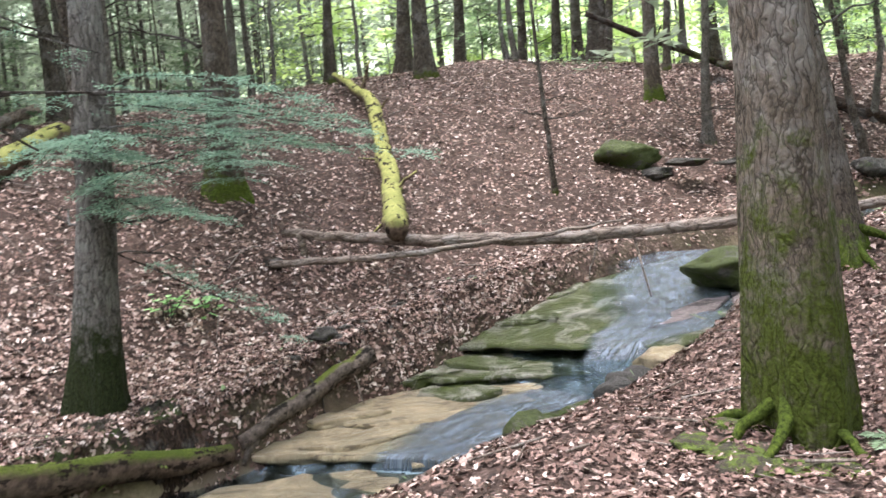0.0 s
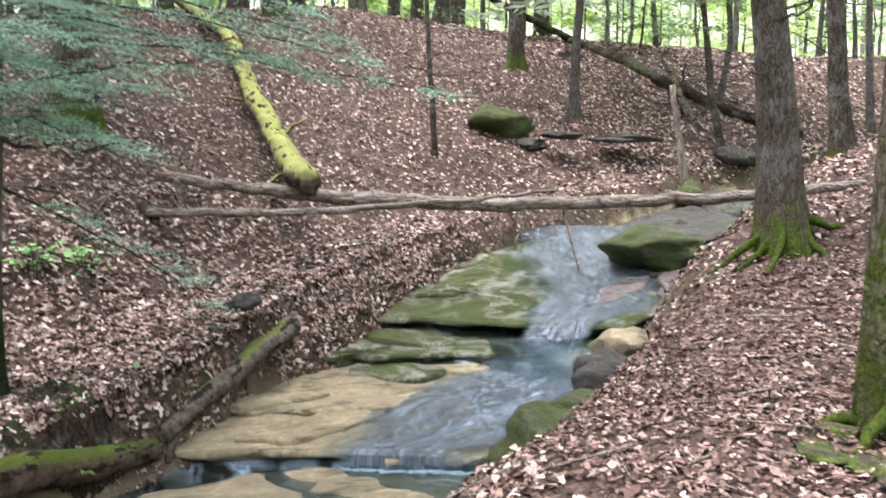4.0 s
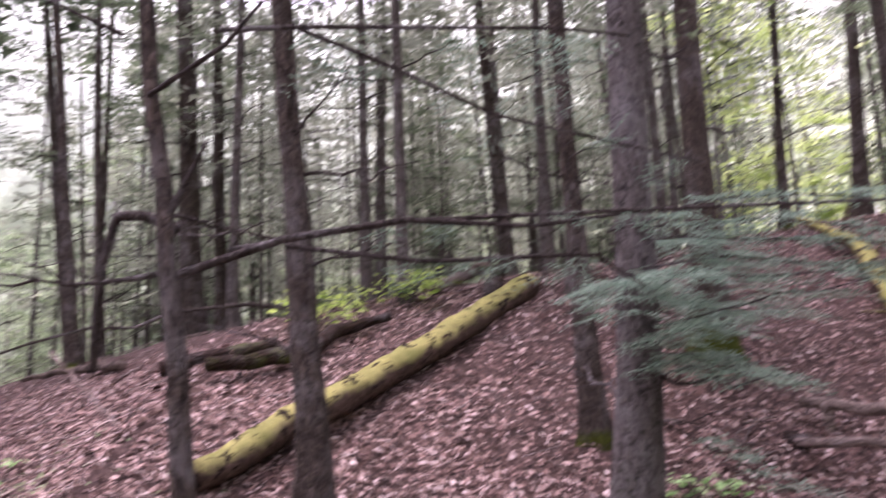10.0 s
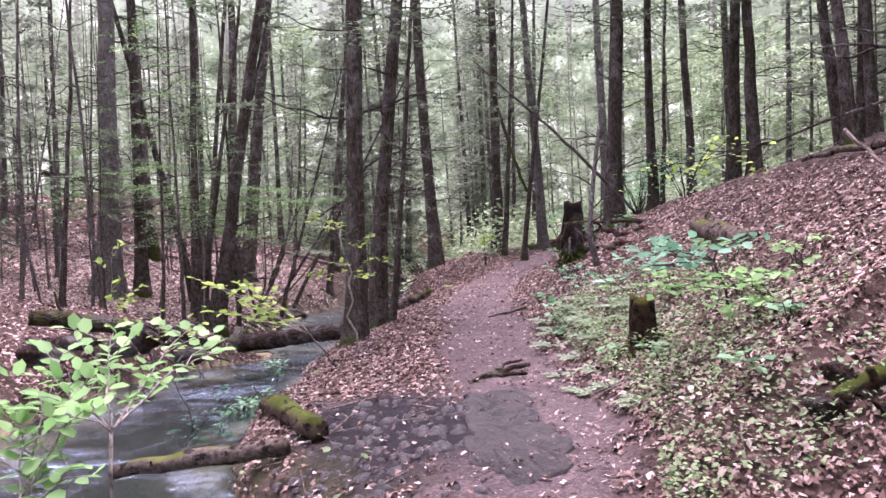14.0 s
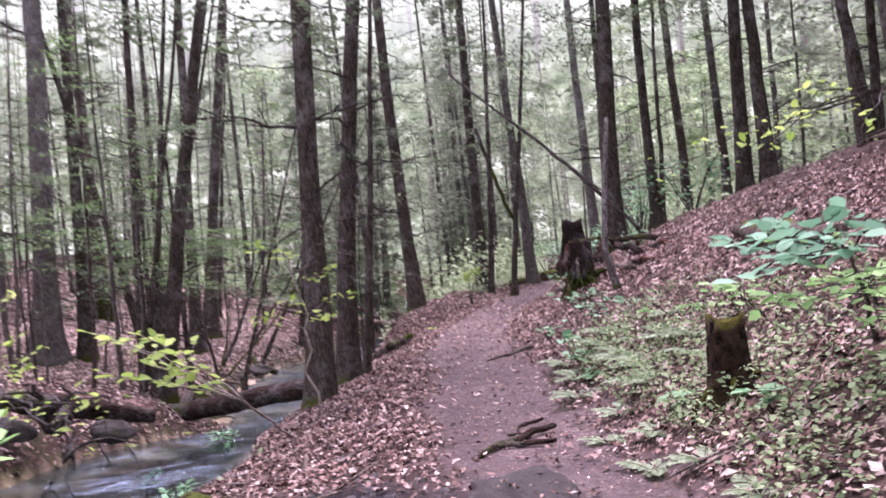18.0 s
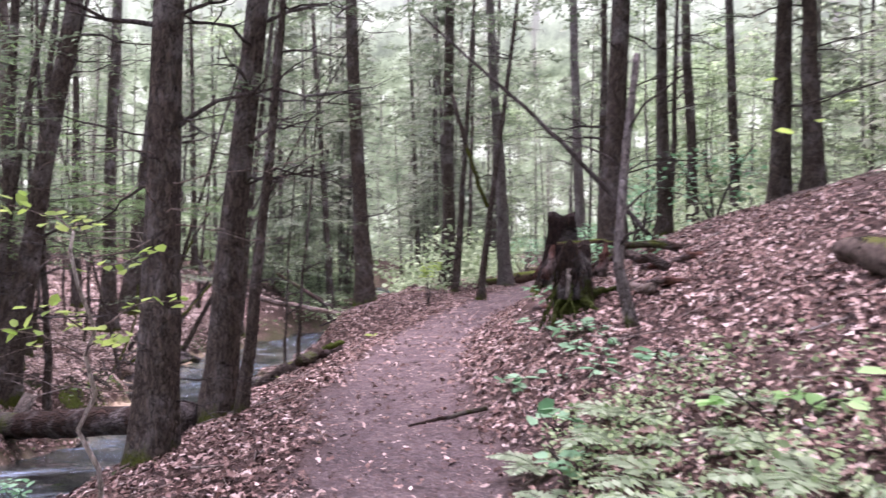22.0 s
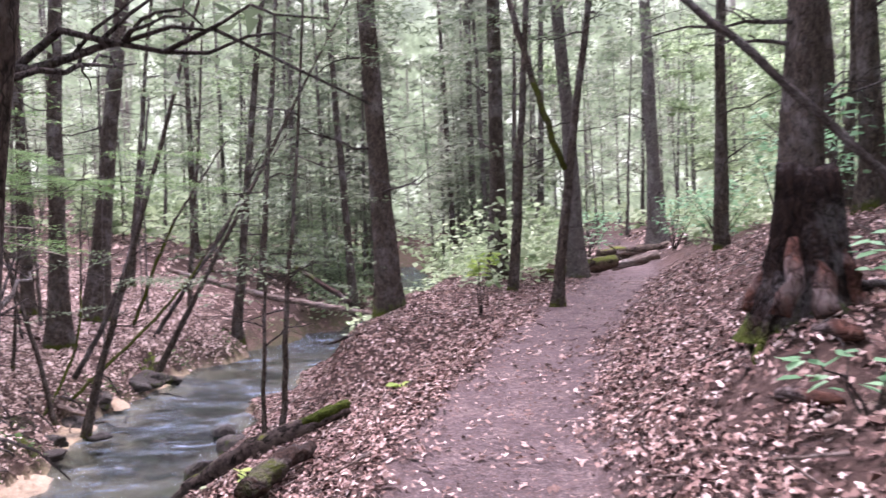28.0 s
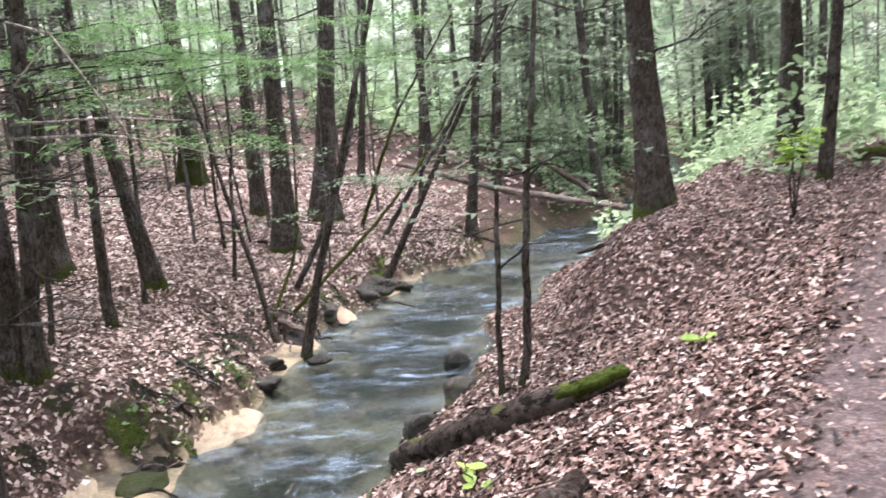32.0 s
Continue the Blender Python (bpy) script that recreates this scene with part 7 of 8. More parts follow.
# ferns between the path and the slope
def fern(x, y, size, fronds, seed):
    """Arching fronds, each a stalk set with narrow leaflets that shorten towards its tip."""
    rng = np.random.default_rng(seed)
    ob = thing("fern", (x, y, ground_z(x, y)), "pale green feathery fern among dead leaves", "fern", "ferns beside the path")
    for k in range(fronds):
        a = 2 * math.pi * k / fronds + rng.uniform(-0.4, 0.4)
        way, side = np.array([math.cos(a), math.sin(a), 0]), np.array([-math.sin(a), math.cos(a), 0])
        ln, rise = size * rng.uniform(0.7, 1.1), rng.uniform(0.45, 0.9)
        t = np.linspace(0, 1, 17)[:, None]
        line = way * ln * t + np.array([0, 0, 1]) * ln * rise * (t - 0.75 * t * t) + side * 0.1 * ln * rng.normal() * t * t
        bag = Bag()
        bag.add(*tube(line, [0.0035, 0.001], 3, cap=False))
        for i in range(3, 17):
            u = i / 16
            reach = 0.36 * ln * math.sin(math.pi * (0.16 + 0.82 * u)) ** 0.8
            tang = line[i] - line[i - 1]
            tang = tang / np.linalg.norm(tang)
            for s in (-1, 1):
                d = side * s + tang * 0.45 + np.array([0, 0, rng.normal(-0.15, 0.1)])
                d /= np.linalg.norm(d)
                w = tang * 0.026 * (size / 0.45)
                p = line[i]
                bag.add([p, p + d * reach * 0.4 + w, p + d * reach, p + d * reach * 0.45 - w], [(0, 1, 2, 3)])
        bag.link("frond", FERN, ob, False)
    return ob


fern(2.42, 4.5, 0.3, 5, 850)
fern(2.6, 4.1, 0.26, 5, 851)
for k, (x, y, size) in enumerate([(-11.48, 5.16, 0.42), (-11.23, 5.58, 0.5), (-11.33, 6.06, 0.48), (-12.58, 6.13, 0.5), (-12.28, 5.89, 0.52), (-12.75, 5.62, 0.45), (-11.75, 5.75, 0.5), (-10.88, 5.9, 0.5), (-12.0, 5.4, 0.42), (-10.6, 5.3, 0.42),
                                  (-11.9, 6.4, 0.45), (-10.2, 5.6, 0.42), (-10.4, 4.95, 0.34), (-9.6, 4.75, 0.32), (-8.7, 4.5, 0.3), (-8.0, 4.3, 0.32), (-10.0, 4.6, 0.3), (-9.1, 4.4, 0.28)]):
    fern(x, y, 0.78 * size, 5 + k % 2, 800 + k)

# low herbs along the inner edge of the path
rng = np.random.default_rng(77)
n = 30000
x, y = rng.uniform(-12.8, -6.0, n), rng.uniform(3.4, 6.8, n)
_, dpath, inner = nearest(PATH_D, x, y)
keep = (dpath > 0.8) & (inner > 0) & (rng.random(n) < np.clip(1.5 - 0.55 * dpath, 0.04, 1) * (0.35 + 0.65 * (ripple(x, y, 0.5, 9) > -0.1)))
x, y = x[keep], y[keep]
z = ground_parts(x, y)[0]
at = np.stack([x, y, z + rng.uniform(0.02, 0.26, len(x))], 1)
a = rng.uniform(0, 2 * math.pi, len(x))
tagged(leaf_cloud("herbs", at, np.stack([np.cos(a), np.sin(a), rng.normal(0.2, 0.3, len(x))], 1), rng.uniform(0.015, 0.05, len(x)), rng, HERB), "low pale green herbs along the path", "undergrowth", kind="stuff")
n = 1500
s = rng.integers(60, len(BROOK_D) - 250, n)
x, y = BROOK_D[s, 0] + rng.normal(0, 1.0, n), BROOK_D[s, 1] + rng.normal(0, 1.0, n)
z, bed_, tread_, d_, side_ = ground_parts(x, y)
keep = (bed_ < 0.1) & (d_ < 1.2) & (tread_ < 0.1)
x, y, z = x[keep], y[keep], z[keep]
at = np.stack([x, y, z + rng.uniform(0.01, 0.14, len(x))], 1)
a = rng.uniform(0, 2 * math.pi, len(x))
tagged(leaf_cloud("bank_herbs", at, np.stack([np.cos(a), np.sin(a), rng.normal(0.2, 0.3, len(x))], 1), rng.uniform(0.03, 0.09, len(x)), rng, HERB), "small herbs along the brook's banks", "undergrowth", kind="stuff")


n = 9000
s = rng.integers(0, len(BROOK_D), n)
s = s[(BROOK_D[s, 0] < -22) & (BROOK_D[s, 0] > -40)]
tan_ = np.gradient(BROOK_D[:, :2], axis=0)[s]
tan_ /= np.hypot(*tan_.T)[:, None]
away = rng.choice((-1, 1), len(s)) * (BROOK_D[s, 3] + 0.05 + np.abs(rng.normal(0.25, 0.3, len(s))))
x, y = BROOK_D[s, 0] + tan_[:, 1] * away * -1, BROOK_D[s, 1] - tan_[:, 0] * away * -1
z, bed_, tread_, d_, side_ = ground_parts(x, y)
keep = (bed_ < 0.3) & (side_ < 0) & (ripple(x, y, 0.7, 3) > 0.1)
x, y, z = x[keep], y[keep], z[keep]
a = rng.uniform(0, 2 * math.pi, len(x))
at = np.stack([x, y, z + rng.uniform(0.0, 0.12, len(x))], 1)
tagged(leaf_cloud("shore_herbs", at, np.stack([np.cos(a), np.sin(a), rng.normal(0.3, 0.3, len(x))], 1), rng.uniform(0.04, 0.11, len(x)), rng, NEEDLES_FRESH), "green herbs and moss on the far shore", "undergrowth", kind="stuff")


# ---- hemlock boughs that hang near the start ----
def bough(tree, start, end, seed, mat=None, width=0.012, leafy=1.0):
    """A limb of a tree, in the tree's own coordinates, with sprays of needles along its outer part."""
    rng = np.random.default_rng(seed)
    o = np.array(tree.location)
    a, b = np.array(start) - o, np.array(end) - o
    pts = bend(a, b, 9, 0.08, 0.03, rng)
    ob = mesh_object("bough", *tube(pts, [width, width * 0.3], 6), TWIG, tree)
    tris = []
    for i in range(2, 9):
        d = (pts[i] - pts[i - 1])[:2]
        d = d / (np.linalg.norm(d) + 1e-6)
        for s in (-1, 1):
            t = s * rng.uniform(0.5, 1.1)
            w = (d[0] * math.cos(t) - d[1] * math.sin(t), d[0] * math.sin(t) + d[1] * math.cos(t))
            spray(tris, rng, pts[i], w, leafy * rng.uniform(0.25, 0.5), 0.25, 0.035, 0.022)
    spray(tris, rng, pts[8], d, 0.3 * leafy, 0.3, 0.035, 0.022)
    tri_object("needles", tris, mat or NEEDLES_PALE, ob)


first = TREES[0]
root = np.array(first.location)
for k, (h0, e) in enumerate([(2.2, (-1.34, 7.00, 2.24)), (2.0, (-2.53, 6.77, 2.04)), (2.4, (-2.68, 6.60, 2.35)), (1.8, (-2.41, 6.95, 1.74)), (3.0, (-0.96, 6.97, 2.41)), (2.6, (-0.32, 6.80, 2.05)), (3.0, (-1.15, 6.82, 2.55)), (1.9, (-2.38, 8.04, 1.68)), (2.4, (-2.92, 7.80, 2.28)), (2.6, (-3.00, 6.41, 2.11)), (2.9, (-0.76, 7.11, 2.29)), (2.7, (-1.06, 7.19, 2.18)), (1.6, (-1.81, 8.62, 0.37))]):
    bough(first, root + [0, 0, h0], e, 500 + k)
second = TREES[1]
for k, e in enumerate([(-3.18, 12.44, 2.31), (-3.49, 11.08, 3.33), (-2.46, 10.54, 2.39), (-2.60, 11.98, 2.47)]):
    bough(second, np.array(second.location) + [0, 0, 0.7 + 0.4 * k], e, 530 + k, leafy=1.4)

# the forked young tree beside the path with its long bare limbs
# drooping green sprays over the lower brook
lower = min(TREES, key=lambda o: math.hypot(o.location.x + 25.7, o.location.y - 1.1))
for k, (h0, e) in enumerate([(3.0, (-26.13, 3.27, 2.24)), (2.8, (-27.01, 4.63, 2.29)), (3.2, (-27.92, 5.45, 2.13)), (2.8, (-26.55, 3.94, 2.07)), (3.4, (-25.68, 3.06, 2.53)), (3.1, (-27.01, 5.09, 2.61))]):
    bough(lower, np.array(lower.location) + [0, 0, h0], e, 560 + k, NEEDLES_FRESH, leafy=1.5)
for k, pts in enumerate([((-23.10, 2.48, 1.61), (-23.02, 3.23, 1.60), (-23.38, 3.61, 1.55)), ((-23.08, 2.47, 1.51), (-23.02, 3.13, 1.49), (-23.18, 3.46, 1.41), (-23.32, 3.90, 1.26)), ((-23.17, 2.53, 2.32), (-23.13, 2.84, 2.21), (-23.06, 3.10, 1.83), (-22.97, 3.43, 1.32)), ((-23.12, 2.54, 1.87), (-23.13, 2.79, 2.14))]):
    q = np.array(pts) - np.array(lower.location)
    mesh_object("twig", *tube(q, [0.012, 0.005], 5), PALE_TWIG, lower)

fork = hemlock(-4.82, 4.88, 0.15, (-0.05, -0.06), 410, height=9, dead=3, sprays=4, live_from=5.5, label="slim forked young tree with long bare limbs", flare=1.25)
for k, pts in enumerate([[(-4.98, 4.70, 2.34), (-4.36, 4.85, 2.49), (-3.72, 5.03, 2.54), (-3.16, 5.31, 2.48), (-2.68, 5.63, 2.55)],
                         [(-4.98, 4.65, 2.61), (-4.84, 4.67, 2.84), (-4.72, 4.69, 3.04)],
                         [(-4.94, 4.73, 2.6), (-5.08, 4.60, 2.67), (-5.20, 4.54, 2.67), (-5.28, 4.54, 2.45), (-5.49, 4.67, 1.87)],
                         [(-4.97, 4.52, 3.29), (-4.57, 4.66, 3.54), (-4.36, 4.71, 3.76)],
                         [(-5.06, 4.41, 3.62), (-5.40, 4.21, 3.82)],
                         [(-4.89, 5.07, 2.53), (-3.88, 5.13, 2.57), (-2.61, 5.47, 2.52), (-1.48, 5.99, 2.51)],
                         [(-4.48, 5.05, 2.50), (-3.73, 5.22, 2.35), (-2.89, 5.47, 2.33), (-2.69, 5.65, 2.16)],
                         [(-4.86, 4.95, 3.81), (-4.30, 5.07, 3.74), (-3.04, 5.63, 3.65), (-2.70, 5.90, 3.63)],
                         [(-4.41, 5.04, 3.76), (-3.92, 5.30, 3.50), (-3.43, 5.57, 3.20), (-2.40, 6.15, 2.89)],
                         [(-4.91, 4.96, 4.15), (-3.65, 5.28, 4.19), (-2.67, 5.56, 4.18), (-1.51, 5.96, 4.22)]]):
    q = np.array(pts) - np.array(fork.location)
    t = np.linspace(0, len(q) - 1, 5 * len(q))
    q = np.stack([np.interp(t, np.arange(len(q)), c) for c in q.T], 1)
    mesh_object("limb", *tube(q, [0.034, 0.02] if k == 2 else [0.026 if k in (0, 1) else 0.016, 0.008], 7, 0.06, rng=np.random.default_rng(k)), TWIG, fork)
    if k in (5, 6, 7, 8):
        tris, rr = [], np.random.default_rng(90 + k)
        for i in range(6, len(q), 2):
            spray(tris, rr, q[i], (rr.normal(), rr.normal() * 0.5 + 0.6), 0.35, 0.25, 0.035, 0.015)
        tri_object("needles", tris, NEEDLES_PALE, fork)


# a bough reaching over the slope, with bright leaves
over = thing("leafy_branch", (-9.97, 6.36, 1.91), "overhanging branch with fresh green leaves", "branch")
rng = np.random.default_rng(15)
p = []
for k in range(6):
    e = np.array([rng.normal(0, 0.7), rng.normal(0, 0.5), rng.normal(-0.1, 0.2)])
    br = bend((0.6, 0.4, 0.3), e, 7, 0.05, 0.03, rng)
    mesh_object("twig", *tube(br, [0.008, 0.003], 5), TWIG, over)
    p.append(br[3:])
p = np.vstack(p * 3)
p = p + rng.normal(0, 0.07, p.shape)
leaf_cloud("leaves", p, rng.normal(0, 1, p.shape) * [1, 1, 0.15], 0.075 * rng.uniform(0.6, 1.2, len(p)), rng, LEAF_FRESH, over)
mesh_object("limb", *tube(bend((0.6, 0.4, 0.3), (2.2, 3.2, 0.9), 8, 0.1, 0.05, rng), [0.012, 0.03], 6), TWIG, over)


# ---- the wood around: trees that stand farther off, alike ones sharing their shape ----
def leaf_tree(x, y, dia, height, seed, leaves, size, mat, label, low=0.25):
    rng = np.random.default_rng(seed)
    ob = thing("broadleaf_tree", (x, y, ground_z(x, y)), label, "tree", "trees of the wood")
    v, f, mid, rad = trunk_mesh(rng, dia, height, (0, 0), 1.3, 9, 0.3)
    mesh_object("trunk", v, f, BARK_PALE, ob)
    p = []
    for _ in range(16):
        h, a = rng.uniform(low * height, height), rng.uniform(0, 2 * math.pi)
        ln = rng.uniform(0.5, 1.0) * (0.8 + 0.22 * height * (1 - 0.6 * h / height))
        e = mid(h) + np.array([math.cos(a) * ln, math.sin(a) * ln, rng.uniform(0.0, 0.3) * ln])
        br = bend(mid(h), e, 6, 0.1, 0.04, rng)
        mesh_object("branch", *tube(br, [0.02 + 0.02 * dia, 0.006], 4), TWIG, ob)
        c = br[rng.integers(2, 6, leaves // 16)] + rng.normal(0, 1, (leaves // 16, 3)) * [0.30 * ln, 0.30 * ln, 0.10 * ln]
        p.append(c)
    p = np.vstack(p)
    leaf_cloud("crown", p, rng.normal(0, 1, p.shape) * [1, 1, 0.3], size * rng.uniform(0.6, 1.3, len(p)), rng, mat, ob, 0.2)
    return ob


def free_of(x, y, gap):
    return all((x - a) ** 2 + (y - b) ** 2 > gap * gap for a, b in taken)


rng = np.random.default_rng(2024)
taken = [(r[0], r[1]) for r in HEMLOCKS + SAPLINGS]
middle = [hemlock(-74 - 3 * i, -60, 0.26 + 0.05 * i, (rng.normal(0, 0.02), rng.normal(0, 0.02)), 670 + i, height=17 + 1.5 * i, dead=14, sprays=60, live_from=5.0 + i, fine=0.34, needle=0.15, far=True, leaf=NEEDLES_HAZED,
                  mat=BARK_HAZED, label="tall hemlock standing on the ridge") for i in range(2)]
kinds = [hemlock(-70 - 3 * i, -30, 0.22 + 0.05 * i, (rng.normal(0, 0.02), rng.normal(0, 0.02)), 600 + i, height=15 + 1.2 * i, dead=5, sprays=85, live_from=2.2 + 0.5 * (i % 3), fine=0.5, needle=0.27, far=True, leaf=NEEDLES_HAZED,
                 mat=BARK_HAZED, label="tall hemlock standing back in the wood") for i in range(5)]
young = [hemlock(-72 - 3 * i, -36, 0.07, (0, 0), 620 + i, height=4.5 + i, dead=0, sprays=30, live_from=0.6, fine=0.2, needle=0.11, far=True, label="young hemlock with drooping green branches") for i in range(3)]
broad = [leaf_tree(-70 - 4 * i, -42, 0.16 + 0.05 * i, 9 + 2.5 * i, 640 + i, 1300, 0.26, LEAF_HAZED, "broadleaf tree with light green foliage") for i in range(3)]
fresh = [leaf_tree(-70 - 4 * i, -54, 0.12 + 0.05 * i, 8 + 2.5 * i, 645 + i, 1100, 0.28, LEAF_SUNLIT, "broadleaf tree with bright yellow-green foliage", 0.08) for i in range(3)]
light = [leaf_tree(-70 - 4 * i, -66, 0.14 + 0.04 * i, 10 + 2.0 * i, 655 + i, 2600, 0.15, LEAF_SUNLIT, "slender broadleaf tree with bright yellow-green foliage", 0.22) for i in range(2)]
bare = [hemlock(-71 - 3 * i, -48, 0.12 + 0.04 * i, (rng.normal(0, 0.03), rng.normal(0, 0.03)), 660 + i, height=11 + 2 * i, dead=8, sprays=40, live_from=3.5, fine=0.3, needle=0.13, far=True, leaf=NEEDLES_HAZED, mat=BARK_HAZED, label="slim straight trunk in the wood") for i in range(3)]
walked = PATH_D[(PATH_D[:, 0] > -34) & (PATH_D[:, 0] < 3)]


def plant(pool, count, box, clear, gap, odds=lambda x, y: 1.0):
    made = 0
    for _ in range(count * 30):
        if made >= count:
            break
        x, y = rng.uniform(box[0], box[1]), rng.uniform(box[2], box[3])
        d = np.hypot(walked[:, 0] - x, walked[:, 1] - y).min()
        if d < clear or not free_of(x, y, gap) or rng.random() > odds(x, y):
            continue
        bd = np.hypot(BROOK_D[:, 0] - x, BROOK_D[:, 1] - y) - BROOK_D[:, 3]
        if bd.min() < 0.8:
            continue
        taken.append((x, y))
        k = pool[rng.integers(len(pool))]
        m = Matrix.Translation((x, y, ground_z(x, y) - 0.03)) @ Matrix.Rotation(rng.uniform(0, 6.28), 4, "Z")
        if d < 25:
            copy_thing(k, m)
        else:
            back.append((k, m))
        made += 1


back = []
leaf_tree(-4.0, 21.5, 0.12, 8.5, 690, 700, 0.2, LEAF_SUNLIT, "young broadleaf tree with bright yellow-green leaves", 0.35)
leaf_tree(2.5, 27.0, 0.16, 9.0, 691, 700, 0.22, LEAF_SUNLIT, "young broadleaf tree with bright yellow-green leaves", 0.35)
leaf_tree(-12.7, 0.85, 0.02, 1.5, 692, 48, 0.09, LEAF_FRESH, "thin sapling with fresh leaves by the brook", 0.5)
def open_wood(x, y):
    """Odds of a conifer: few where the wood opens to the light."""
    if y < 1 or (x < -24 and y < 9):
        return 0.12
    return 0.05 if (x > -4 and y > 9) or (x < -22 and y - 5 > 0.42 * (-16 - x)) else 1.0


plant(middle, 13, (-17, -4.5, 12.5, 23), 8.5, 1.9)
behind_ridge = lambda x, y: 1.0 if -14 - x < 0.8 * (y - 5.1) else 0.0
plant(bare, 10, (-26, -12, 17, 26), 8, 1.8, behind_ridge)
plant(bare, 55, (-26, -6, 17, 40), 11, 1.1)
plant(kinds, 34, (-42, -8, 28, 54), 11, 1.6)
plant(kinds, 14, (-62, -38, 6, 22), 11, 1.8, open_wood)
plant(young, 16, (-52, -34, 9, 20), 11, 1.4, open_wood)
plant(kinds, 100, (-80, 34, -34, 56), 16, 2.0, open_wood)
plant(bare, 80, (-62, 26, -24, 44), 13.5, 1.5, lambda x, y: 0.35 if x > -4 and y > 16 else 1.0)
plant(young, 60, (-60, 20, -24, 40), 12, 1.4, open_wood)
plant(light, 9, (-3, 16, 27, 38), 18, 3.0)
plant(kinds, 22, (-28, -9, 19, 30), 11, 1.8)
plant(bare, 14, (-62, -40, -14, 3), 14, 2.2)
plant(fresh, 34, (-8, 34, 31, 60), 20, 2.2)
plant(broad, 22, (-64, -27, 12, 44), 12, 2.2)
plant(broad, 50, (-70, 36, -20, 60), 18, 2.2, lambda x, y: 1.0 if y > 12 else 0.15)

# thin bare understorey on the far bank of the brook
rng = np.random.default_rng(77)
poles = [hemlock(-66 - 3 * i, -72, (0.045, 0.06, 0.075, 0.1)[i], (rng.normal(0, 0.06), rng.normal(0, 0.06)), 700 + i, height=(4.5, 6.0, 7.5, 9.5)[i], dead=9 + 2 * i, sprays=0, far=True, flare=1.15,
                 mat=BARK_HAZED if i % 2 else BARK_PALE, label="thin bare understorey sapling with dead twigs") for i in range(4)]
plant(poles, 46, (-40, -15, -9, 1.8), 6.0, 0.8)
plant(poles, 22, (-52, -26, -10, 4.5), 6.0, 0.9)

# green undergrowth between the bend of the path and the brook, and beyond the ridge
rng = np.random.default_rng(31)
for (x0, x1, y0, y1, n, tall, mat) in ((-52, -29, 9.0, 19, 15000, 2.0, LEAF_HAZED), (-44, -24, 15, 30, 9000, 2.6, LEAF_HAZED), (-85, -50, 0, 30, 7000, 3.2, LEAF_HAZED), (-104, -82, 0, 45, 5000, 7.0, LEAF_HAZED), (-6, 24, 28, 42, 5000, 1.2, LEAF_SUNLIT)):
    x, y = rng.uniform(x0, x1, n), rng.uniform(y0, y1, n)
    _, dpath, _ = nearest(PATH_D, x, y)
    bd, tr = ground_parts(x, y)[1:3]
    clump = ripple(x, y, 1.7, 11)
    keep = (dpath > 1.4) & (bd < 0.05) & (clump > -0.15)
    x, y, clump = x[keep], y[keep], clump[keep]
    at = np.stack([x, y, ground_parts(x, y)[0] + tall * np.clip(clump + 0.25, 0.15, 1) * rng.random(len(x)) ** 0.7], 1)
    tagged(leaf_cloud("undergrowth", at, rng.normal(0, 1, at.shape) * [1, 1, 0.3], (0.19 if x0 > -80 else 0.6) * rng.uniform(0.6, 1.3, len(x)), rng, mat), "green leafy undergrowth of the open wood", "undergrowth", kind="stuff")

# the trees farthest back, which cannot be told apart, are one mass of trunks and one of foliage
heaps = {}
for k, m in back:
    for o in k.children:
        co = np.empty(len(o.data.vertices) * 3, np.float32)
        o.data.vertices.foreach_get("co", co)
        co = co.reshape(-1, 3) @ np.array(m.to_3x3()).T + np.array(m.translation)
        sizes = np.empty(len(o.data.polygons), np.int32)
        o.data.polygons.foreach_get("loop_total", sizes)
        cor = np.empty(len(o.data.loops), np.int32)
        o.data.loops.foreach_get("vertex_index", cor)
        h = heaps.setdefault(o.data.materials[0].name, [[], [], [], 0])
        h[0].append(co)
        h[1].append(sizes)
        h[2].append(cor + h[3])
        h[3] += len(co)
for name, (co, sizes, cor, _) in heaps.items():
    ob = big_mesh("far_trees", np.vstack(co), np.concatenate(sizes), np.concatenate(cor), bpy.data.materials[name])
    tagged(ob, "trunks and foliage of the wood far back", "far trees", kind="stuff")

# far wood beyond: a plain self-lit band of hazy green
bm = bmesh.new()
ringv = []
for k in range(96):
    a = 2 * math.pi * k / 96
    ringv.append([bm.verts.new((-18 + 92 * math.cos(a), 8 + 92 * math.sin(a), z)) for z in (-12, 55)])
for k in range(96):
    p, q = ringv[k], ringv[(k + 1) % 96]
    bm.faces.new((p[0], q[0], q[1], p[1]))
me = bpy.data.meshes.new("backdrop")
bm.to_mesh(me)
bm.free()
me.materials.append(FAR_WOOD_GLOW)
tagged(new("backdrop", me), "self-lit backdrop painted as hazy green distant wood", "backdrop", kind="structure")


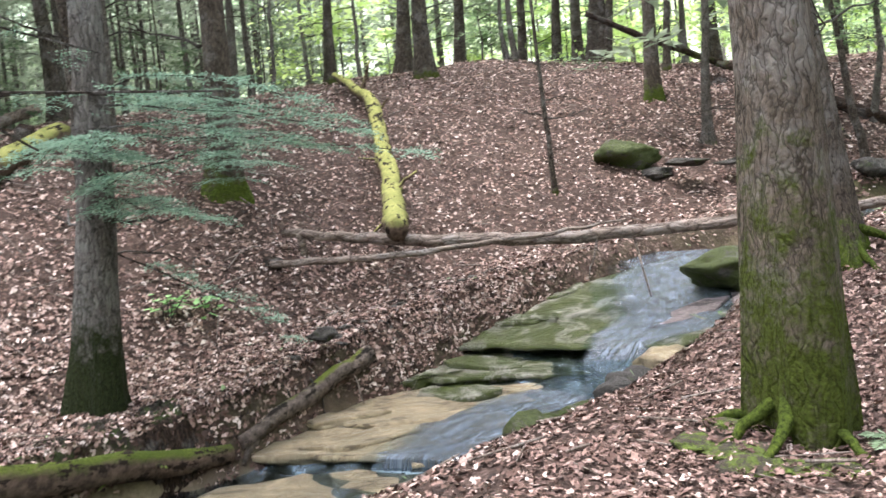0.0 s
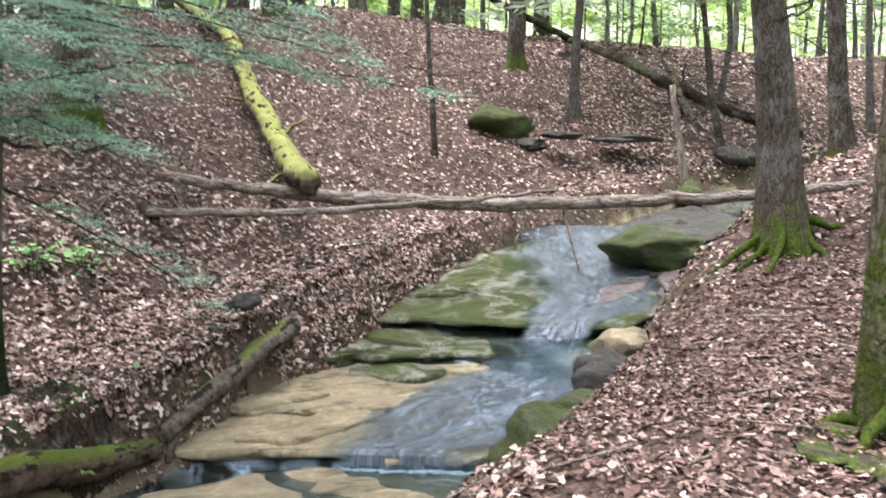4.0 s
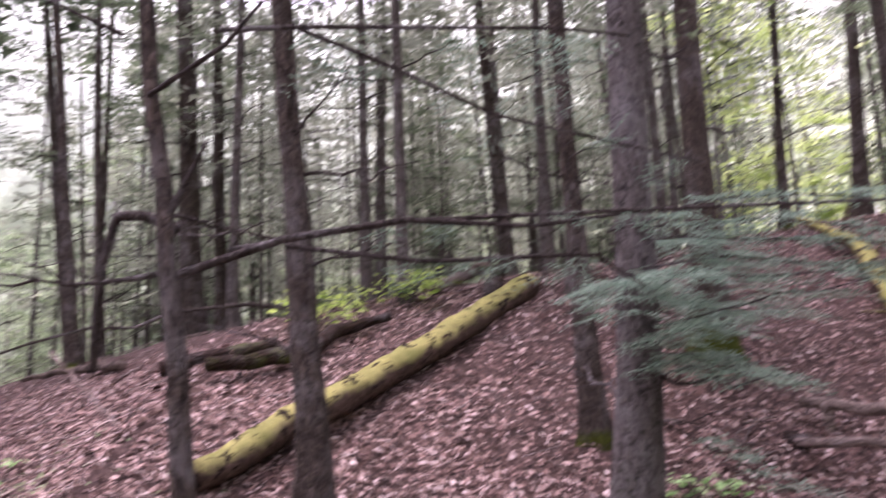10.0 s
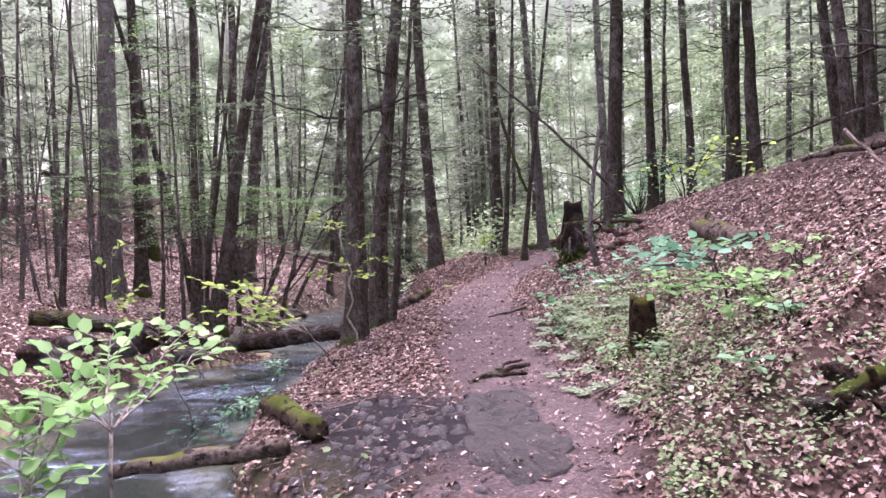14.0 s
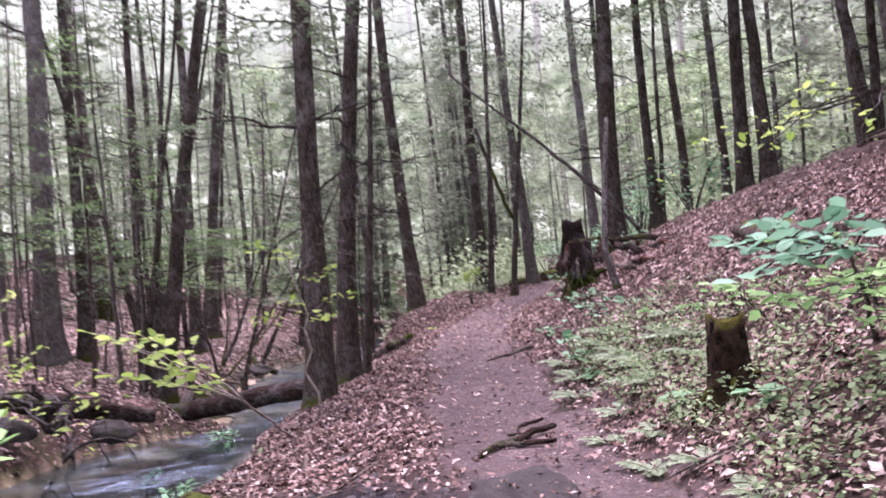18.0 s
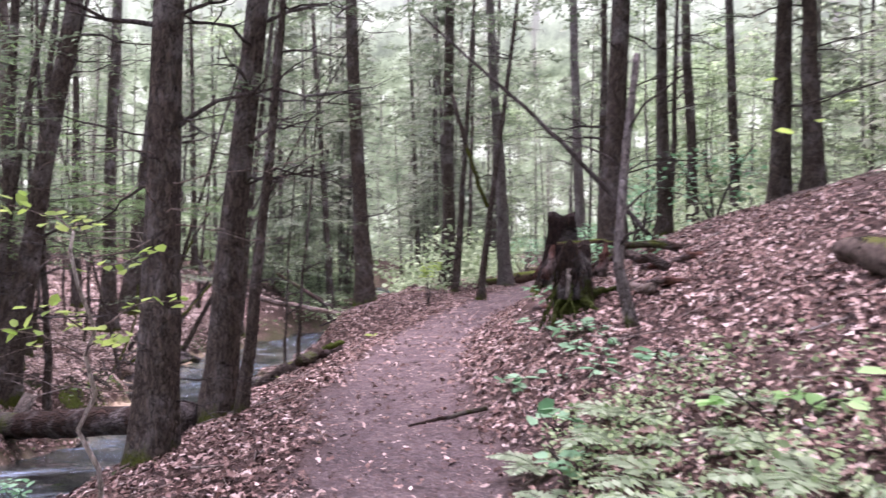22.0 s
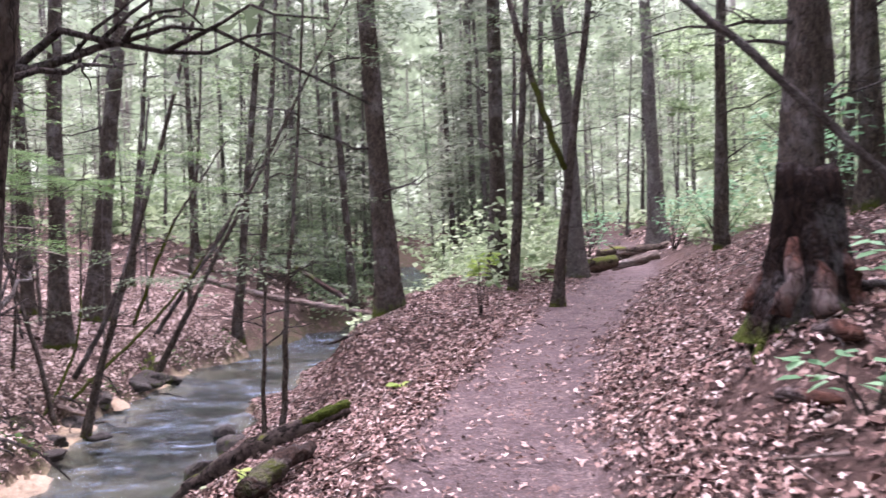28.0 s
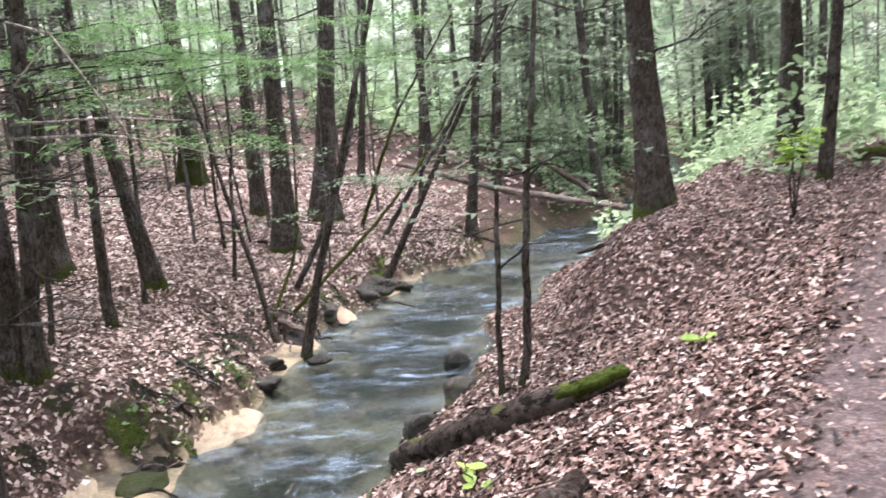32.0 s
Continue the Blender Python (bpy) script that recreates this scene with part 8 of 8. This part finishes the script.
# ---- fallen leaves ----
def scatter_leaves(name, count, box, size, keep, seed, plain=False, mat=LITTER, curl=1.0):
    """Curled dry leaves lying on the ground, in one mesh."""
    rng = np.random.default_rng(seed)
    x, y = rng.uniform(box[0], box[1], count), rng.uniform(box[2], box[3], count)
    x, y = x + rng.normal(0, 0.7, count), y + rng.normal(0, 0.5, count)
    z, bed, tread, d, side = ground_parts(x, y)
    ok = rng.random(count) < keep(x, y, z, bed, tread, d)
    x, y, z = x[ok], y[ok], z[ok]
    e = 0.06
    gx_, gy_ = (ground_parts(x + e, y)[0] - z) / e, (ground_parts(x, y + e)[0] - z) / e
    ok = np.hypot(gx_, gy_) < rng.uniform(3.0, 7.0, len(x))
    x, y, z, gx_, gy_ = x[ok], y[ok], z[ok], gx_[ok], gy_[ok]
    n = len(x)
    nrm = np.stack([-gx_, -gy_, np.ones(n)], 1)
    nrm = nrm / np.linalg.norm(nrm, axis=1)[:, None] + rng.normal(0, 0.26, (n, 3))
    nrm /= np.linalg.norm(nrm, axis=1)[:, None]
    a, s = rng.uniform(0, 2 * math.pi, n), size * rng.uniform(0.5, 1.0, n) ** 0.7 * np.where(rng.random(n) < 0.12, 1.5, 1.1)
    way = np.stack([np.cos(a), np.sin(a), 0 * a], 1)
    way -= nrm * (way * nrm).sum(1)[:, None]
    way /= np.linalg.norm(way, axis=1)[:, None]
    across = np.cross(nrm, way)
    # outline of a lobed leaf: along, across, curl
    shape = np.array([(-0.6, 0.0, 0.0), (-0.28, 0.30, 0.10), (0.0, 0.14, 0.03), (0.24, 0.38, 0.14), (0.62, 0.03, 0.05), (0.26, -0.36, 0.13), (0.0, -0.13, 0.03), (-0.25, -0.30, 0.10)])
    if plain:
        shape = np.array([(-0.6, 0.0, 0.0), (0.0, 0.34, 0.12), (0.6, 0.03, 0.05), (0.05, -0.36, 0.12)])
    m = len(shape)
    u = (shape[None, :, 0] + rng.normal(0, 0.08, (n, m))) * s[:, None]
    w = (shape[None, :, 1] + rng.normal(0, 0.06, (n, m))) * s[:, None] * rng.uniform(0.6, 1.2, n)[:, None]
    h = curl * (shape[None, :, 2] * rng.uniform(-1.2, 3.0, (n, 1)) + rng.normal(0, 0.09, (n, m))) * s[:, None]
    lift = 0.01 + rng.uniform(0, 0.03, n)
    v = np.stack([x, y, z + lift], 1)[:, None] + way[:, None] * u[..., None] + across[:, None] * w[..., None] + nrm[:, None] * h[..., None]
    k = np.arange(n)[:, None] * m
    corners = np.concatenate([k + 0, k + 1, k + 2, k + 7, k + 7, k + 2, k + 6, k + 2, k + 3, k + 4, k + 6, k + 4, k + 5, k + 6], 1).ravel()
    sizes = np.tile([4, 3, 4, 3], n)
    if plain:
        corners, sizes = np.arange(4 * n), np.full(n, 4)
    ob = big_mesh(name, v.reshape(-1, 3), sizes, corners, mat)
    return tagged(ob, "dry brown and pinkish fallen leaves covering the ground", "leaf litter", kind="stuff")


def near_bank(x, y):
    """The trodden bank beside the first steps."""
    return (x > 0.2) & (y < 8.5)


def leaf_odds(x, y, z, b, t, d):
    bare = (1 - 0.7 * (ripple(x, y, 0.45, 15) > 0.1) * (np.hypot(x + 16.6, y - 7.5) < 1.6)) * (1 - 0.95 * mud_at(x, y))
    path = 1 - np.clip(0.97 * t - 0.10 * (ripple(x, y, 0.3, 17) > 0.35), 0, 1)
    return path * bare * (b < 0.3) * np.clip(0.45 + 1.5 * d, 0, 1) * (0.55 + 0.45 * (ripple(x, y, 0.6, 8) + 0.6 * ripple(x, y, 0.23, 6) > -0.3))


PATCHES = ((128000, (-24, 0, 0.5, 9.5), 0.053, 11, False), (58000, (-34, -16, 3, 14), 0.053, 14, False), (84000, (-9, 9, 5, 25), 0.075, 12, True),
           (180000, (-44, -15, -8, 6), 0.07, 13, True), (14000, (8, 26, 8, 34), 0.11, 16, True), (26000, (6, 16, 14, 27), 0.085, 28, True), (18000, (-75, -33, -14, 24), 0.2, 17, True), (36000, (-24, 0, 0.5, 9.5), 0.05, 18, True), (30000, (-16, 8, -8, 1), 0.075, 19, True))
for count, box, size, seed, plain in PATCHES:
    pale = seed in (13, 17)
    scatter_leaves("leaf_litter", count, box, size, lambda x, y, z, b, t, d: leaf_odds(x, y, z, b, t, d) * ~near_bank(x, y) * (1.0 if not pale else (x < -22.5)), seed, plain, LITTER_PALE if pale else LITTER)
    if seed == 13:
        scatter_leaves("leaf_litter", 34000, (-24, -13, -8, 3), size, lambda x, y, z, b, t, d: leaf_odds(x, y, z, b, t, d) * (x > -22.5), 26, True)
scatter_leaves("leaf_litter", 30000, (-35, -21, 4.5, 9.5), 0.06, leaf_odds, 27)
scatter_leaves("leaf_litter", 13000, (-3.2, 2.0, 7.5, 12.5), 0.06, leaf_odds, 24)
scatter_leaves("leaf_litter", 60000, (-4.2, 1.6, 6.2, 12.5), 0.062, lambda x, y, z, b, t, d: (b < 0.7) * (d < 1.5) * (x - y < -7.0) * (ripple(x, y, 0.4, 3) > -0.45), 29)
scatter_leaves("leaf_litter", 9000, (-1, 5, 0, 9.5), 0.052, lambda x, y, z, b, t, d: 0.8 * leaf_odds(x, y, z, b, t, d) * near_bank(x, y), 25)
scatter_leaves("leaf_litter", 50000, (-1, 5, 0, 9.5), 0.048, lambda x, y, z, b, t, d: leaf_odds(x, y, z, b, t, d) * near_bank(x, y), 15, False, LITTER_OLD, 0.55)
# trodden crumbs of leaf on the path
scatter_leaves("leaf_crumbs", 150000, (-34, 0, 0, 14), 0.02, lambda x, y, z, b, t, d: 0.8 * (t > 0.25) * (1 - 0.9 * mud_at(x, y)) * (0.25 + 0.75 * (ripple(x, y, 0.35, 4) > -0.1)), 21, True, LITTER, 0.5)
scatter_leaves("leaf_crumbs", 26000, (-34, 0, 0, 14), 0.042, lambda x, y, z, b, t, d: 0.5 * (t > 0.15) * (1 - 0.9 * mud_at(x, y)) * (ripple(x, y, 0.5, 14) > -0.2), 23, False, LITTER, 0.4)

# sticks lying among the leaves
rng = np.random.default_rng(22)
n = 2600
x, y = rng.uniform(-34, 6, n), rng.uniform(0.5, 20, n)
z, bd, tr, d_, side_ = ground_parts(x, y)
keep = (bd < 0.1) & (tr < 0.2) & (d_ > 0.1)
x, y, z = x[keep], y[keep], z[keep]
n = len(x)
a, half, r = rng.uniform(0, 2 * math.pi, n), 0.5 * rng.uniform(0.12, 0.55, n), rng.uniform(0.003, 0.008, n)
ends = []
for s in (-1, 1):
    ex, ey = x + s * half * np.cos(a), y + s * half * np.sin(a)
    ends.append(np.stack([ex, ey, ground_parts(ex, ey)[0] + 0.03 + rng.uniform(0, 0.04, n)], 1))
side = np.stack([-np.sin(a), np.cos(a), 0 * a], 1) * r[:, None]
up = np.stack([0 * a, 0 * a, 1.6 * r], 1)
v = np.stack([e + o for e in ends for o in (side - 0.5 * up, -side - 0.5 * up, up)], 1).reshape(-1, 3)
k = np.arange(n)[:, None] * 6
corners = np.concatenate([k, k + 1, k + 4, k + 3, k + 1, k + 2, k + 5, k + 4, k + 2, k, k + 3, k + 5], 1).ravel()
tagged(big_mesh("fallen_twigs", v, np.full(3 * n, 4), corners, DEADWOOD), "thin dead twigs scattered among the leaves", "twigs", kind="stuff")
